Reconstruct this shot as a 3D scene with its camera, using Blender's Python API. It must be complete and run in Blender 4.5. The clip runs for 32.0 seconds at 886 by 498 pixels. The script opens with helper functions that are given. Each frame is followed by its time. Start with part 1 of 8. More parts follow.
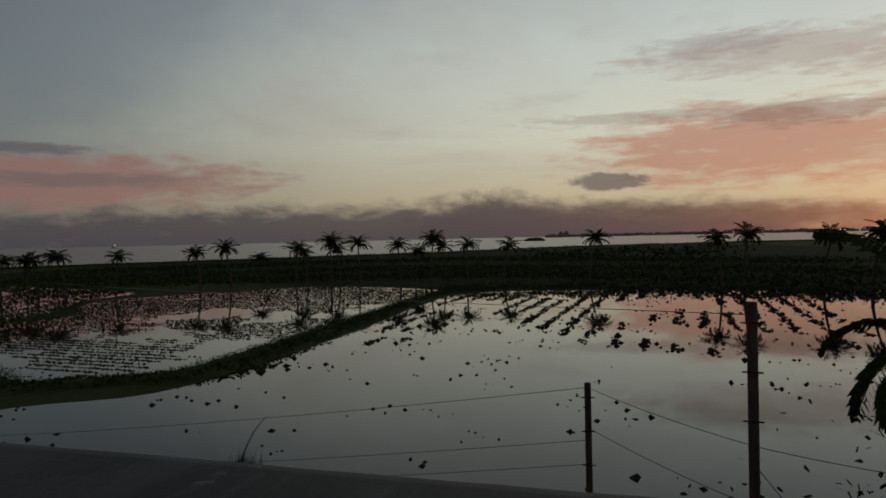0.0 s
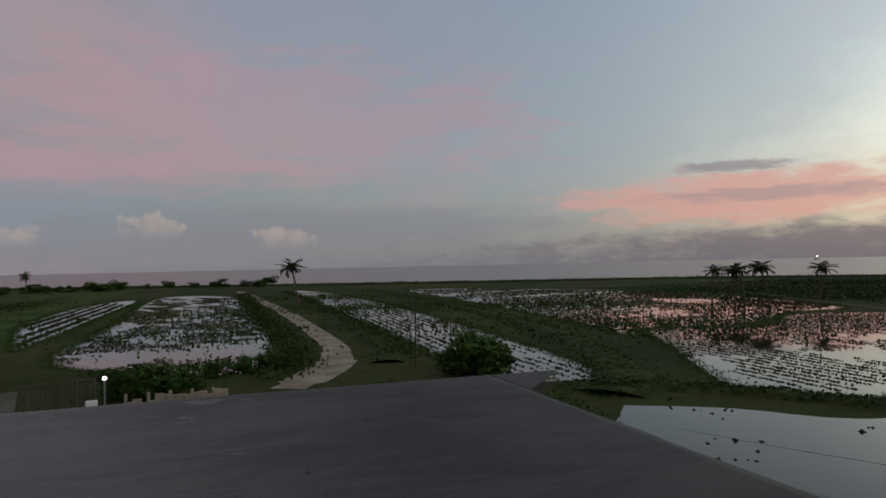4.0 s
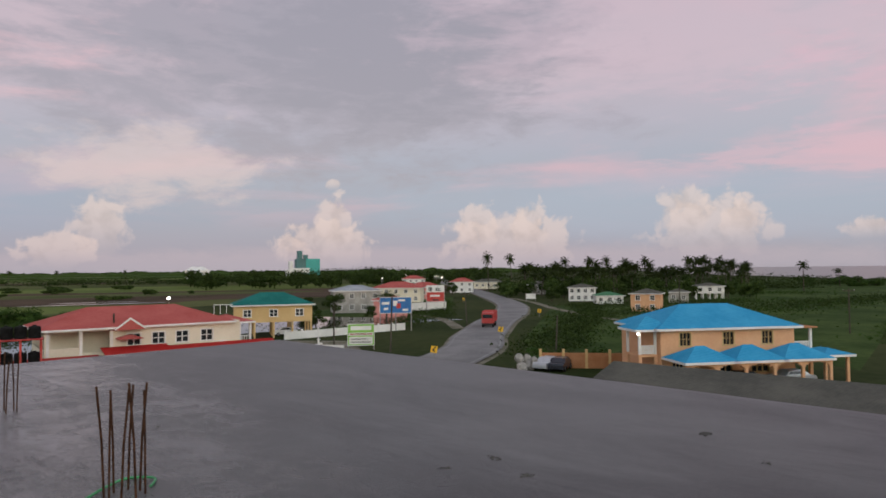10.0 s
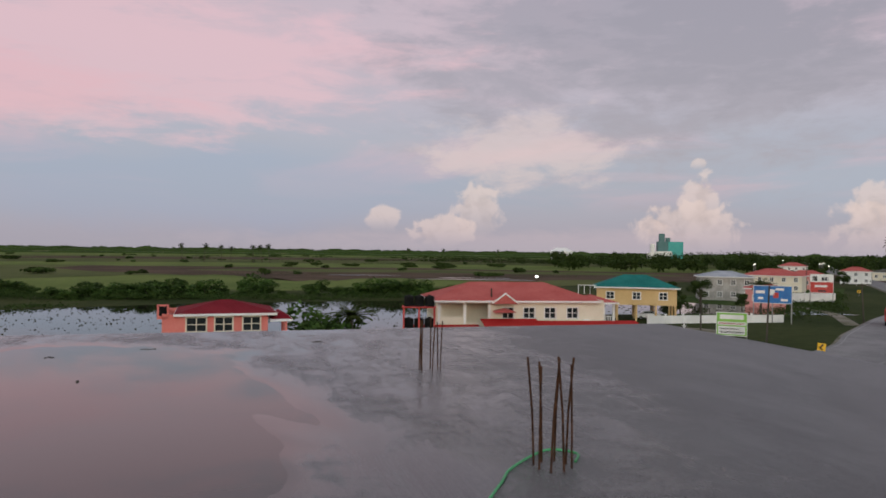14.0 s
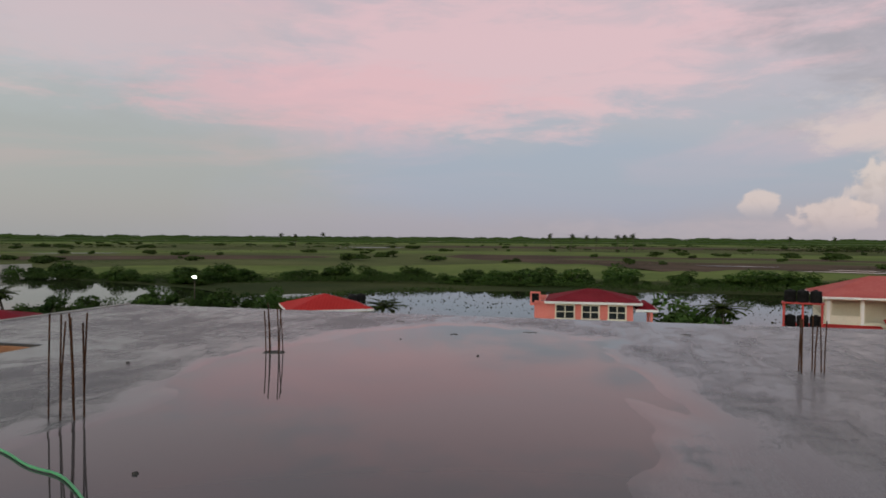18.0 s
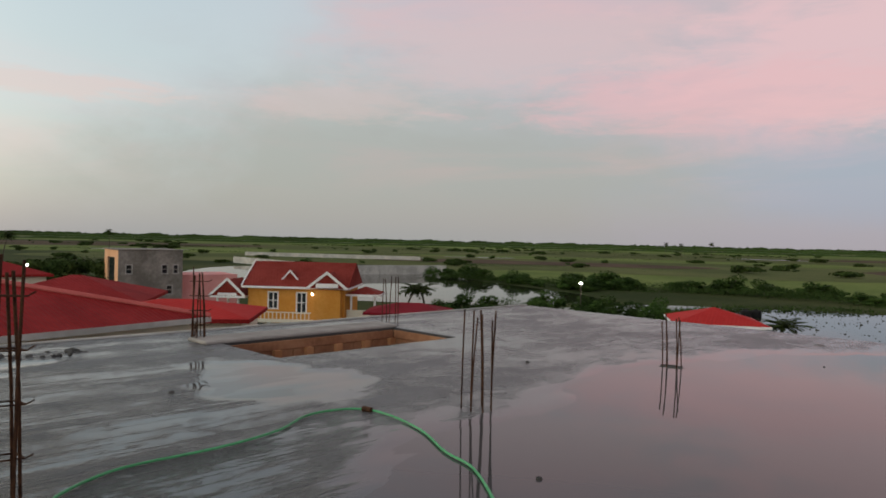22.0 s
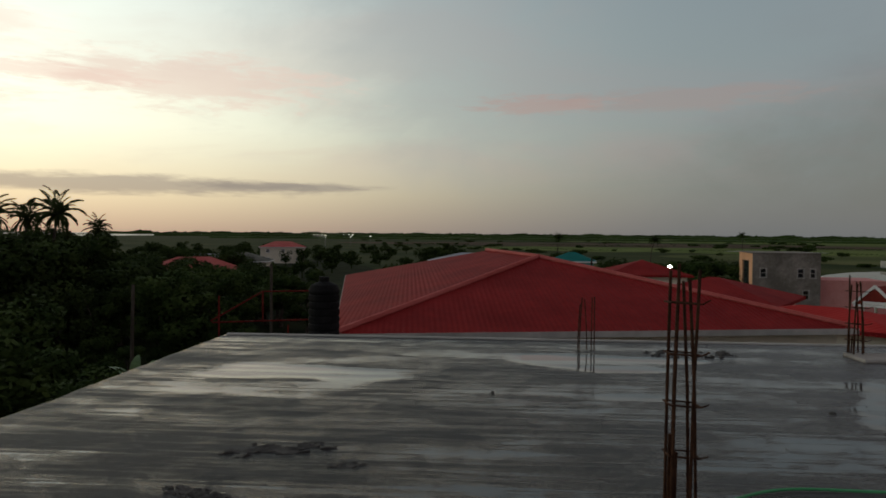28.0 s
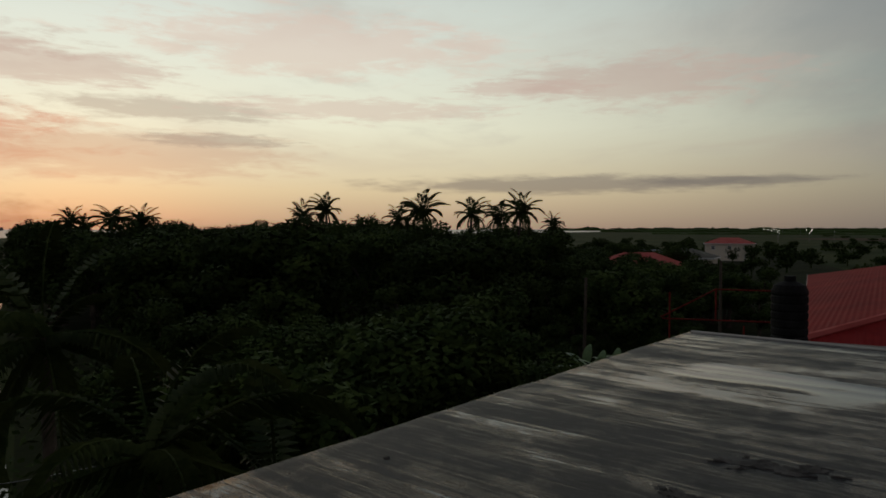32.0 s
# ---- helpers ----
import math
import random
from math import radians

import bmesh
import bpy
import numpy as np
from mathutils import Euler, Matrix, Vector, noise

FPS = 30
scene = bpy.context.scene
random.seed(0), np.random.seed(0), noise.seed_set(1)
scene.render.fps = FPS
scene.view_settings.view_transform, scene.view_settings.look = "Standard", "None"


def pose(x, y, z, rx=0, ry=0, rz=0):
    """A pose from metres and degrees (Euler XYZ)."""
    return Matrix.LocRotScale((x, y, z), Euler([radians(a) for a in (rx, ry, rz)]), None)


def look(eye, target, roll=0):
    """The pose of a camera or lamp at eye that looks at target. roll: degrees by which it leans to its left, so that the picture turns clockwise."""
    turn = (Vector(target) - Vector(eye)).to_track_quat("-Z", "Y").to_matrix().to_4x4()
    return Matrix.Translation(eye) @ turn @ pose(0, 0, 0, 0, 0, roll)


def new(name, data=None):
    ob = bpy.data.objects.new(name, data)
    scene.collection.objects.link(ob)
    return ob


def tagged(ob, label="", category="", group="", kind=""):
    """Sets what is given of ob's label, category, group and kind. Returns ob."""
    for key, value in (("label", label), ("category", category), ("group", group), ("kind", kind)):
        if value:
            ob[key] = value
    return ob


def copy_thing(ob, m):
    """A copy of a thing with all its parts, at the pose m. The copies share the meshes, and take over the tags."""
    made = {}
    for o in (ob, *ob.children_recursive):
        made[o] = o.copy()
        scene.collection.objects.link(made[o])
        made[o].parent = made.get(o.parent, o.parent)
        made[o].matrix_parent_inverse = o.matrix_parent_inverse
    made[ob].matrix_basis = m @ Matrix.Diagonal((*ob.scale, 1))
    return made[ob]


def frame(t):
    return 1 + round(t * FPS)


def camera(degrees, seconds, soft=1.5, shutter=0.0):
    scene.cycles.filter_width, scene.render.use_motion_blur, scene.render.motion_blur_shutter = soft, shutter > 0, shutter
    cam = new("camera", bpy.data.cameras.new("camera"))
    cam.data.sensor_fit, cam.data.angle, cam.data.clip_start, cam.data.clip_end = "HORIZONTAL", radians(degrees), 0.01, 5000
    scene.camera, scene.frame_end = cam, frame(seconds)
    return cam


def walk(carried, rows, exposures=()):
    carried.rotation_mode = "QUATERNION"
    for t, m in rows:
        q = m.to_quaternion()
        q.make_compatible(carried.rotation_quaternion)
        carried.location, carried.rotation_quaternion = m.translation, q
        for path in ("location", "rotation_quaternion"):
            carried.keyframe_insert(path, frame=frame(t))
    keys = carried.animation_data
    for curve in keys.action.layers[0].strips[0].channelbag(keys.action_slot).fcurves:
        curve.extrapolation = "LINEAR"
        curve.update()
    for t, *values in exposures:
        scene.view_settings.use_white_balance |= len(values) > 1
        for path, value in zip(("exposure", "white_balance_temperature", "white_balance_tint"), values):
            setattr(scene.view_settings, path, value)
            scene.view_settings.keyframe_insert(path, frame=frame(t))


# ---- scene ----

# ---------------------------------------------------------------- camera and walk
LENS = 65.24
cam = camera(LENS, 32.0, soft=1.7, shutter=0.0)
# seconds, x, y, z, heading, tilt, lean (degrees; heading turns left from +y)
ROWS = [
    (0, 0.424, -0.366, 11.489, 0.000, -0.960, -1.305),
    (0.5, 0.354, -0.269, 11.501, 3.722, -1.031, -1.501),
    (1, 0.284, -0.154, 11.485, 7.225, -0.268, -1.380),
    (1.5, 0.137, -0.013, 11.489, 14.295, -0.411, 0.193),
    (2, 0.144, 0.099, 11.492, 25.338, -0.350, -0.510),
    (2.5, 0.169, 0.186, 11.503, 31.505, 0.251, 0.136),
    (3, 0.153, 0.249, 11.497, 34.667, 0.816, -0.087),
    (3.5, 0.118, 0.207, 11.502, 41.194, 1.362, -0.003),
    (4, 0.042, 0.196, 11.510, 53.781, 1.247, -1.236),
    (4.5, -0.125, 0.025, 11.532, 62.383, 1.287, 0.048),
    (6.5, 0.560, 0.711, 11.470, 85.944, 1.998, -0.999),
    (7, 0.517, 0.942, 11.485, 93.375, 1.990, -0.715),
    (7.5, 0.467, 0.925, 11.495, 99.347, 2.163, -0.779),
    (8, 0.250, 0.899, 11.495, 102.892, 2.304, -0.320),
    (8.5, 0.050, 0.833, 11.505, 105.642, 2.243, -0.542),
    (9, -0.213, 0.696, 11.511, 109.284, 1.673, 0.130),
    (9.5, -0.457, 0.508, 11.506, 112.411, 1.497, -0.423),
    (10, -0.625, 0.250, 11.514, 118.411, 1.617, -0.619),
    (10.5, -0.559, 0.244, 11.508, 120.934, 1.725, -0.618),
    (11, -0.458, -0.069, 11.505, 125.501, 1.644, 0.121),
    (11.5, -0.498, -0.157, 11.483, 129.691, 1.613, -0.023),
    (12, -0.527, -0.218, 11.472, 132.784, 1.217, 0.675),
    (12.5, -0.538, -0.274, 11.471, 135.444, 1.067, 0.750),
    (13, -0.544, -0.370, 11.465, 138.220, 1.227, -0.319),
    (13.5, -0.563, -0.380, 11.462, 143.345, 1.078, 1.069),
    (14, -0.562, -0.358, 11.468, 147.616, 0.129, 0.744),
    (14.5, -0.539, -0.334, 11.481, 153.465, -0.033, 0.547),
    (16.5, -0.282, -0.079, 11.504, 165.909, -1.006, 0.162),
    (17, -0.238, -0.159, 11.498, 169.029, -0.818, 0.265),
    (17.5, -0.298, 0.022, 11.520, 173.282, -0.773, 0.668),
    (18, -0.323, 0.149, 11.543, 177.091, -1.003, 0.343),
    (18.5, -0.377, 0.143, 11.549, 182.042, -0.646, 0.439),
    (19, -0.216, 0.104, 11.532, 187.496, -0.692, 0.688),
    (19.5, -0.169, 0.015, 11.528, 191.797, -0.899, 0.557),
    (20, -0.218, -0.048, 11.531, 196.422, -1.037, 1.012),
    (20.5, -0.123, -0.158, 11.513, 199.462, -1.220, 1.039),
    (21, -0.041, -0.223, 11.510, 201.155, -1.298, 0.604),
    (21.5, -0.052, -0.233, 11.513, 203.774, -0.817, 1.053),
    (22, -0.038, -0.279, 11.489, 208.100, -0.724, 1.351),
    (22.5, 0.056, -0.349, 11.469, 213.324, -1.055, 1.557),
    (23, 0.113, -0.387, 11.457, 218.241, -1.373, 0.428),
    (23.5, 0.113, -0.389, 11.462, 221.635, -1.475, 0.341),
    (24, 0.163, -0.396, 11.448, 224.970, -1.639, 0.643),
    (24.5, 0.218, -0.397, 11.426, 229.026, -2.114, 0.502),
    (25, 0.364, -0.413, 11.422, 233.567, -2.228, 0.715),
    (25.5, 0.366, -0.400, 11.425, 239.225, -2.102, 0.830),
    (27.5, 0.211, -0.208, 11.519, 252.121, -1.195, -0.400),
    (28, 0.224, -0.221, 11.527, 257.219, -1.310, 0.460),
    (28.5, 0.216, -0.192, 11.541, 261.750, -1.199, 0.238),
    (29, 0.272, -0.156, 11.528, 266.220, -1.343, 0.304),
    (29.5, 0.290, -0.137, 11.533, 269.607, -1.516, 0.380),
    (30, 0.304, -0.105, 11.535, 273.586, -1.513, 0.212),
    (30.5, 0.340, -0.044, 11.533, 278.225, -1.312, 0.406),
    (31, 0.416, 0.021, 11.507, 283.616, -1.252, 0.250),
    (31.5, 0.428, 0.062, 11.500, 287.729, -1.479, 0.484),
    (32, 0.468, 0.117, 11.491, 292.672, -1.767, 0.007),
]


def aim(x, y, z, yaw, tilt, lean):
    a, b = radians(yaw), radians(tilt)
    way = Vector((-math.sin(a) * math.cos(b), math.cos(a) * math.cos(b), math.sin(b)))
    return look((x, y, z), Vector((x, y, z)) + way, lean)


# seconds, stops, kelvin, tint
EXPOSURES = [(0, -2.2, 6350, 9), (1, -2.08, 6400, 9), (2, -1.72, 6400, 10), (3, -1.28, 6400, 10), (4, -0.82, 6500, 10), (4.5, -0.62, 6600, 10), (6.5, -0.2, 7300, 12), (8, -0.08, 7100, 11),
             (9, -0.04, 6600, 12), (12, -0.05, 6500, 14), (17, -0.05, 6600, 12), (20, -0.06, 6750, 7), (22, 0.0, 6800, 10), (24, 0.04, 6850, 9), (25, -0.14, 6800, 8), (26, -0.58, 6750, 8), (28, -1.15, 6650, 7), (30, -1.58, 6650, 7), (32, -1.8, 6600, 7)]
walk(cam, [(r[0], aim(*r[1:])) for r in ROWS], EXPOSURES)


# ---------------------------------------------------------------- sky and sun
SUN_AZ = 322.0


class Nodes:
    """A small shorthand for building node trees."""

    def __init__(self, tree, keep=False):
        self.t = tree
        if not keep:
            tree.nodes.clear()

    def node(self, kind, **props):
        n = self.t.nodes.new(kind)
        for k, v in props.items():
            if k == "operation":
                n.operation = v
            elif k == "noise_dimensions":
                n.noise_dimensions = v
            elif k == "data_type":
                n.data_type = v
            elif k == "blend_type":
                n.blend_type = v
        return n

    def put(self, socket, v):
        if isinstance(v, bpy.types.NodeSocket):
            self.t.links.new(v, socket)
        elif v is not None:
            socket.default_value = v

    def math(self, op, a, b=None, clamp=False):
        n = self.node("ShaderNodeMath", operation=op)
        n.use_clamp = clamp
        self.put(n.inputs[0], a)
        self.put(n.inputs[1], b)
        return n.outputs[0]

    def step(self, v, lo, hi):
        n = self.node("ShaderNodeMapRange")
        n.interpolation_type = "SMOOTHSTEP"
        self.put(n.inputs["Value"], v)
        n.inputs["From Min"].default_value, n.inputs["From Max"].default_value = lo, hi
        return n.outputs["Result"]

    def mix(self, f, a, b, how="MIX"):
        n = self.node("ShaderNodeMix", data_type="RGBA", blend_type=how)
        self.put(n.inputs[0], f)
        self.put(n.inputs[6], a if isinstance(a, bpy.types.NodeSocket) else (*a, 1))
        self.put(n.inputs[7], b if isinstance(b, bpy.types.NodeSocket) else (*b, 1))
        return n.outputs[2]

    def noise(self, vec, scale, detail=4.0, rough=0.55, distortion=0.0):
        n = self.node("ShaderNodeTexNoise")
        self.put(n.inputs["Vector"], vec)
        n.inputs["Scale"].default_value, n.inputs["Detail"].default_value = scale, detail
        n.inputs["Roughness"].default_value, n.inputs["Distortion"].default_value = rough, distortion
        return n.outputs["Fac"]

    def ramp(self, f, stops):
        n = self.node("ShaderNodeValToRGB")
        self.put(n.inputs[0], f)
        e = n.color_ramp.elements
        while len(e) < len(stops):
            e.new(0.5)
        for el, (p, c) in zip(e, stops):
            el.position, el.color = p, (*c, 1) if len(c) == 3 else c
        return n.outputs[0]

    def vec(self, x, y, z):
        n = self.node("ShaderNodeCombineXYZ")
        for s, v in zip(n.inputs, (x, y, z)):
            self.put(s, v)
        return n.outputs[0]


def make_sky():
    w = bpy.data.worlds.new("dawn_sky")
    scene.world = w
    w.use_nodes = True
    N = Nodes(w.node_tree)
    co = N.node("ShaderNodeTexCoord").outputs["Generated"]
    sep = N.node("ShaderNodeSeparateXYZ")
    N.put(sep.inputs[0], co)
    x, y, z = sep.outputs
    el = N.math("DIVIDE", N.math("MULTIPLY", N.math("ARCSINE", z), 180 / math.pi), 60.0)  # 1 at 60 degrees up
    flat = N.math("SQRT", N.math("ADD", N.math("MULTIPLY", x, x), N.math("MULTIPLY", y, y)))
    sx, sy = -math.sin(radians(SUN_AZ)), math.cos(radians(SUN_AZ))
    toward = N.math("DIVIDE", N.math("ADD", N.math("MULTIPLY", x, sx), N.math("MULTIPLY", y, sy)), N.math("MAXIMUM", flat, 0.05))
    azs = N.math("MULTIPLY", N.math("ARCTAN2", x, N.math("MULTIPLY", y, -1.0)), 180 / math.pi)  # degrees from south, left turn positive
    azn = N.math("MULTIPLY", N.math("ARCTAN2", N.math("MULTIPLY", x, -1.0), y), 180 / math.pi)  # degrees from +y, left turn positive
    deg = N.math("MULTIPLY", el, 60.0)
    # colours up the sky toward the glow, at its sides and opposite to it
    glow = N.ramp(el, GLOW)
    side = N.ramp(el, SIDE)
    anti = N.ramp(el, ANTI)
    c = N.mix(N.step(toward, -0.85, 0.15), anti, side)
    c = N.mix(N.math("POWER", N.step(toward, -0.22, 1.04), 1.9), c, glow)
    # high streaked cloud, in the plane of the cloud deck
    h = N.math("ADD", N.math("MAXIMUM", z, 0.0), 0.10)
    deck = N.vec(N.math("DIVIDE", x, h), N.math("DIVIDE", y, h), 0.0)
    wisp = N.noise(deck, 0.55, 6.0, 0.55, 0.6)
    wisp2 = N.noise(deck, 1.7, 5.0, 0.6, 0.3)
    high = N.math("MULTIPLY", N.step(wisp, 0.44, 0.66), N.step(deg, 2.5, 7.0))
    pink = N.mix(N.step(toward, -0.2, 0.85), PINK, ORANGE)
    c = N.mix(N.math("MULTIPLY", high, N.math("SUBTRACT", 0.55, N.math("MULTIPLY", N.step(toward, -0.6, 0.0), 0.30))), c, pink)
    grey = N.math("MULTIPLY", N.step(wisp2, 0.50, 0.72), N.step(deg, 3.0, 9.0))
    c = N.mix(N.math("MULTIPLY", grey, 0.30), c, N.mix(N.step(toward, -0.2, 0.9), GREY, GREYWARM))
    # low cloud bank
    for args in BANKS:
        c = bank(N, co, azn, azs, deg, c, *args)
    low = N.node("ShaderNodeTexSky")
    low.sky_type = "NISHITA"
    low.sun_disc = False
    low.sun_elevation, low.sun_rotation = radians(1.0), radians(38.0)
    bg = N.node("ShaderNodeBackground")
    N.put(bg.inputs[0], c)
    bg.inputs[1].default_value = 1.0
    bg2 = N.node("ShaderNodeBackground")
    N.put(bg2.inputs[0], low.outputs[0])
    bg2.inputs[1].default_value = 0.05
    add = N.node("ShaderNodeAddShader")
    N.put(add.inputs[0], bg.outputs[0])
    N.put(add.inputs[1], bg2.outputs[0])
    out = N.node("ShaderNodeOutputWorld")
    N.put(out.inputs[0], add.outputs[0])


def bank(N, co, azn, azs, deg, c, az, half, base, top, lump, scale, colour, amount, flat=1.0):
    """A cloud in the sky round heading az: an ellipse with a lumpy edge."""
    a = azn if (az < 110 or az > 250) else azs
    centre = az if az < 110 else (az - 360 if az > 250 else az - 180)
    u = N.math("DIVIDE", N.math("SUBTRACT", a, centre), half)
    v = N.math("DIVIDE", N.math("SUBTRACT", deg, (base + top) / 2), (top - base) / 2)
    r = N.math("SQRT", N.math("ADD", N.math("MULTIPLY", u, u), N.math("MULTIPLY", v, v)))
    mp = N.node("ShaderNodeMapping")
    N.put(mp.inputs["Vector"], co)
    mp.inputs["Scale"].default_value = (1, 1, flat)
    mp.inputs["Location"].default_value = (az * 0.37, top * 0.11, base * 0.2)
    heap = flat <= 1.0
    n = N.noise(mp.outputs[0], scale, 4.0 if heap else 6.0, 0.48 if heap else 0.62, 0.3)
    d = N.math("ADD", r, N.math("MULTIPLY", N.math("SUBTRACT", n, 0.5), lump))
    m = N.math("MULTIPLY", N.step(d, 1.10 if heap else 1.2, 0.74 if heap else (0.45 if half > 3.5 and flat > 1.5 else 0.68)), amount)
    if heap:
        m = N.math("MULTIPLY", m, N.step(deg, base, base + 0.75 * (top - base)))
        colour = N.mix(N.step(n, 0.42, 0.66), colour, tuple(v * 0.80 for v in colour))
    return N.mix(m, c, colour)


def up(*stops):
    return [(d / 60.0, c) for d, c in stops]


GLOW = up((0, (1.45, 1.02, 0.72)), (3, (2.3, 1.9, 1.25)), (8, (2.8, 2.75, 2.2)), (15, (2.5, 2.65, 2.4)), (24, (1.7, 1.9, 1.95)), (36, (0.80, 0.92, 1.0)), (60, (0.36, 0.41, 0.47)))
SIDE = up((0, (0.35, 0.37, 0.39)), (4, (0.43, 0.48, 0.49)), (10, (0.52, 0.60, 0.61)), (20, (0.43, 0.54, 0.63)), (34, (0.36, 0.46, 0.56)), (60, (0.34, 0.38, 0.44)))
ANTI = up((0, (0.38, 0.37, 0.42)), (4, (0.32, 0.38, 0.48)), (9, (0.38, 0.41, 0.50)), (16, (0.54, 0.45, 0.51)), (25, (0.50, 0.44, 0.50)), (36, (0.46, 0.43, 0.49)), (60, (0.36, 0.38, 0.44)))
PINK = (0.74, 0.45, 0.51)
ORANGE = (1.4, 1.0, 0.86)
GREY = (0.38, 0.39, 0.45)
GREYWARM = (1.6, 1.45, 1.3)
CREAM = (0.72, 0.61, 0.58)
SLATE = (0.30, 0.27, 0.31)
# each cloud: heading, half width, base, top (degrees), lumpiness, grain, colour, amount, flattening
# wide veils and clear gaps
VEILS = [
    (212, 28, -4.0, 13.0, 0.9, 5, (0.33, 0.355, 0.345), 0.6, 2.0),
    (44, 38, 6.0, 46.0, 0.8, 3, (0.38, 0.50, 0.68), 0.45, 1.5),
    (246, 30, 5.0, 44.0, 0.9, 3, (0.54, 0.66, 0.74), 0.45, 1.5),
    (166, 24, 1.0, 8.5, 0.9, 5, (0.30, 0.38, 0.51), 0.75, 2.0),
    (98, 26, 1.5, 8.0, 0.9, 5, (0.36, 0.44, 0.55), 0.7, 2.0),
    (64, 22, 1.5, 5.0, 1.2, 10, (0.33, 0.36, 0.44), 0.6, 4.0),
]
# grey sheet with its cream edge and the pink fields to the west and south
WESTERN = [
    (129, 23, 6.5, 31.0, 2.3, 8, (0.34, 0.325, 0.385), 0.86, 3.0),
    (123, 15, 11.0, 24.0, 2.6, 15, (0.285, 0.28, 0.335), 0.5, 4.0),
    (141, 8.0, 5.0, 11.2, 2.6, 12, (0.68, 0.565, 0.555), 0.58, 2.6),
    (98, 20, 13.0, 26.0, 2.6, 10, (0.63, 0.49, 0.56), 0.4, 4.0),
    (84, 15, 6.5, 9.5, 2.6, 13, (0.70, 0.46, 0.53), 0.5, 6.0),
    (67, 22, 6.5, 17.0, 2.9, 9, (0.72, 0.46, 0.54), 0.48, 5.0),
    (171, 22, 8.8, 20.0, 2.3, 8, (0.76, 0.50, 0.545), 0.66, 4.0),
    (186, 18, 8.6, 14.0, 2.0, 9, (0.72, 0.44, 0.49), 0.6, 5.0),
]
SOUTHERN = [
    (203, 15, 12.0, 20.0, 2.2, 8, (0.66, 0.48, 0.51), 0.45, 3.5),
    (216, 8, 9.0, 13.0, 2.2, 12, (0.66, 0.50, 0.51), 0.4, 4.5),
    (238, 9, 9.5, 11.5, 2.0, 16, (0.74, 0.55, 0.53), 0.45, 5.0),
    (249, 6, 9.6, 11.2, 2.2, 24, (0.95, 0.60, 0.55), 0.5, 7.0),
]
# streaks round the glow
EASTERN = [
    (29, 15, 2.6, 6.8, 1.8, 16, (1.1, 0.55, 0.50), 0.8, 4.0),
    (29, 9, 4.2, 5.4, 1.8, 22, (0.50, 0.42, 0.46), 0.55, 5.0),
    (31, 4.5, 6.5, 7.5, 1.6, 30, (0.42, 0.36, 0.42), 0.75, 5.0),
    (335, 15, 3.4, 9.5, 2.3, 14, (1.9, 0.86, 0.62), 0.8, 5.0),
    (333, 12, 11.5, 14.5, 2.6, 18, (1.4, 0.95, 0.85), 0.45, 5.0),
    (318, 15, 3.5, 7.5, 2.1, 15, (1.8, 1.25, 0.95), 0.6, 6.0),
    (314, 9, 8.0, 10.0, 2.0, 18, (1.2, 1.0, 0.88), 0.55, 6.0),
]
NEAR_GLOW = [
    (303, 15, 12.0, 17.0, 2.8, 14, (2.4, 1.75, 1.5), 0.5, 5.0),
    (322, 9, 10.0, 13.0, 2.4, 20, (1.8, 1.3, 1.15), 0.55, 7.0),
    (311, 6, 6.2, 7.4, 2.0, 26, (1.1, 0.92, 0.82), 0.6, 8.0),
    (300, 12, 8.5, 10.5, 2.4, 22, (2.1, 1.55, 1.35), 0.5, 7.0),
    (286, 6, 10.5, 12.0, 2.2, 26, (1.9, 1.3, 1.15), 0.5, 8.0),
    (332, 7, 7.5, 9.5, 2.0, 22, (0.95, 0.58, 0.53), 0.6, 8.0),
    (338, 6, 13.0, 15.0, 2.4, 26, (1.1, 0.92, 0.85), 0.4, 6.0),
    (344, 9, 8.5, 9.6, 2.4, 26, (1.1, 0.85, 0.76), 0.4, 8.0),
]
LOW_BANKS = [
    (282, 17, 2.7, 4.3, 1.5, 18, (0.66, 0.58, 0.55), 0.7, 7.0),
    (270, 8, 3.2, 4.0, 1.4, 22, (0.48, 0.44, 0.45), 0.6, 7.0),
    (277, 10, 9.5, 13.5, 2.6, 16, (1.75, 1.25, 1.1), 0.5, 5.0),
    (8, 46, -2.0, 3.0, 1.3, 20, (0.25, 0.245, 0.29), 0.9, 3.0),
    (345, 22, -1.0, 2.6, 1.2, 18, SLATE, 0.85, 3.0),
    (356, 6.0, -1.5, 3.6, 1.4, 28, SLATE, 0.9, 1.6),
    (346.5, 3.2, 3.5, 4.9, 1.6, 34, (0.42, 0.37, 0.42), 0.8, 2.0),
    (120, 48, -1.0, 1.9, 1.0, 18, (0.50, 0.45, 0.49), 0.55, 3.0),
]
# heaped clouds over the sea and the road: heading, half width, base, top
HEAPS = [
    (113, 5.2, -0.5, 4.4), (111.3, 1.6, 1.0, 5.4), (115.6, 1.8, 1.0, 5.2), (97, 4.4, 0.0, 5.4), (99.2, 1.9, 2.0, 6.4), (95.0, 1.5, 1.5, 5.4), (128, 3.6, -0.5, 4.2), (127.3, 1.4, 1.0, 6.2), (130.8, 1.2, 0.3, 3.2),
    (127.4, 0.7, 6.4, 7.4), (144.8, 1.8, 0.5, 5.6), (147.5, 2.6, 0.0, 2.9), (152.6, 1.4, 1.3, 3.6), (76.4, 2.1, 2.0, 4.4), (86.0, 2.4, 1.6, 3.4), (66.5, 2.6, 1.2, 3.4),
]
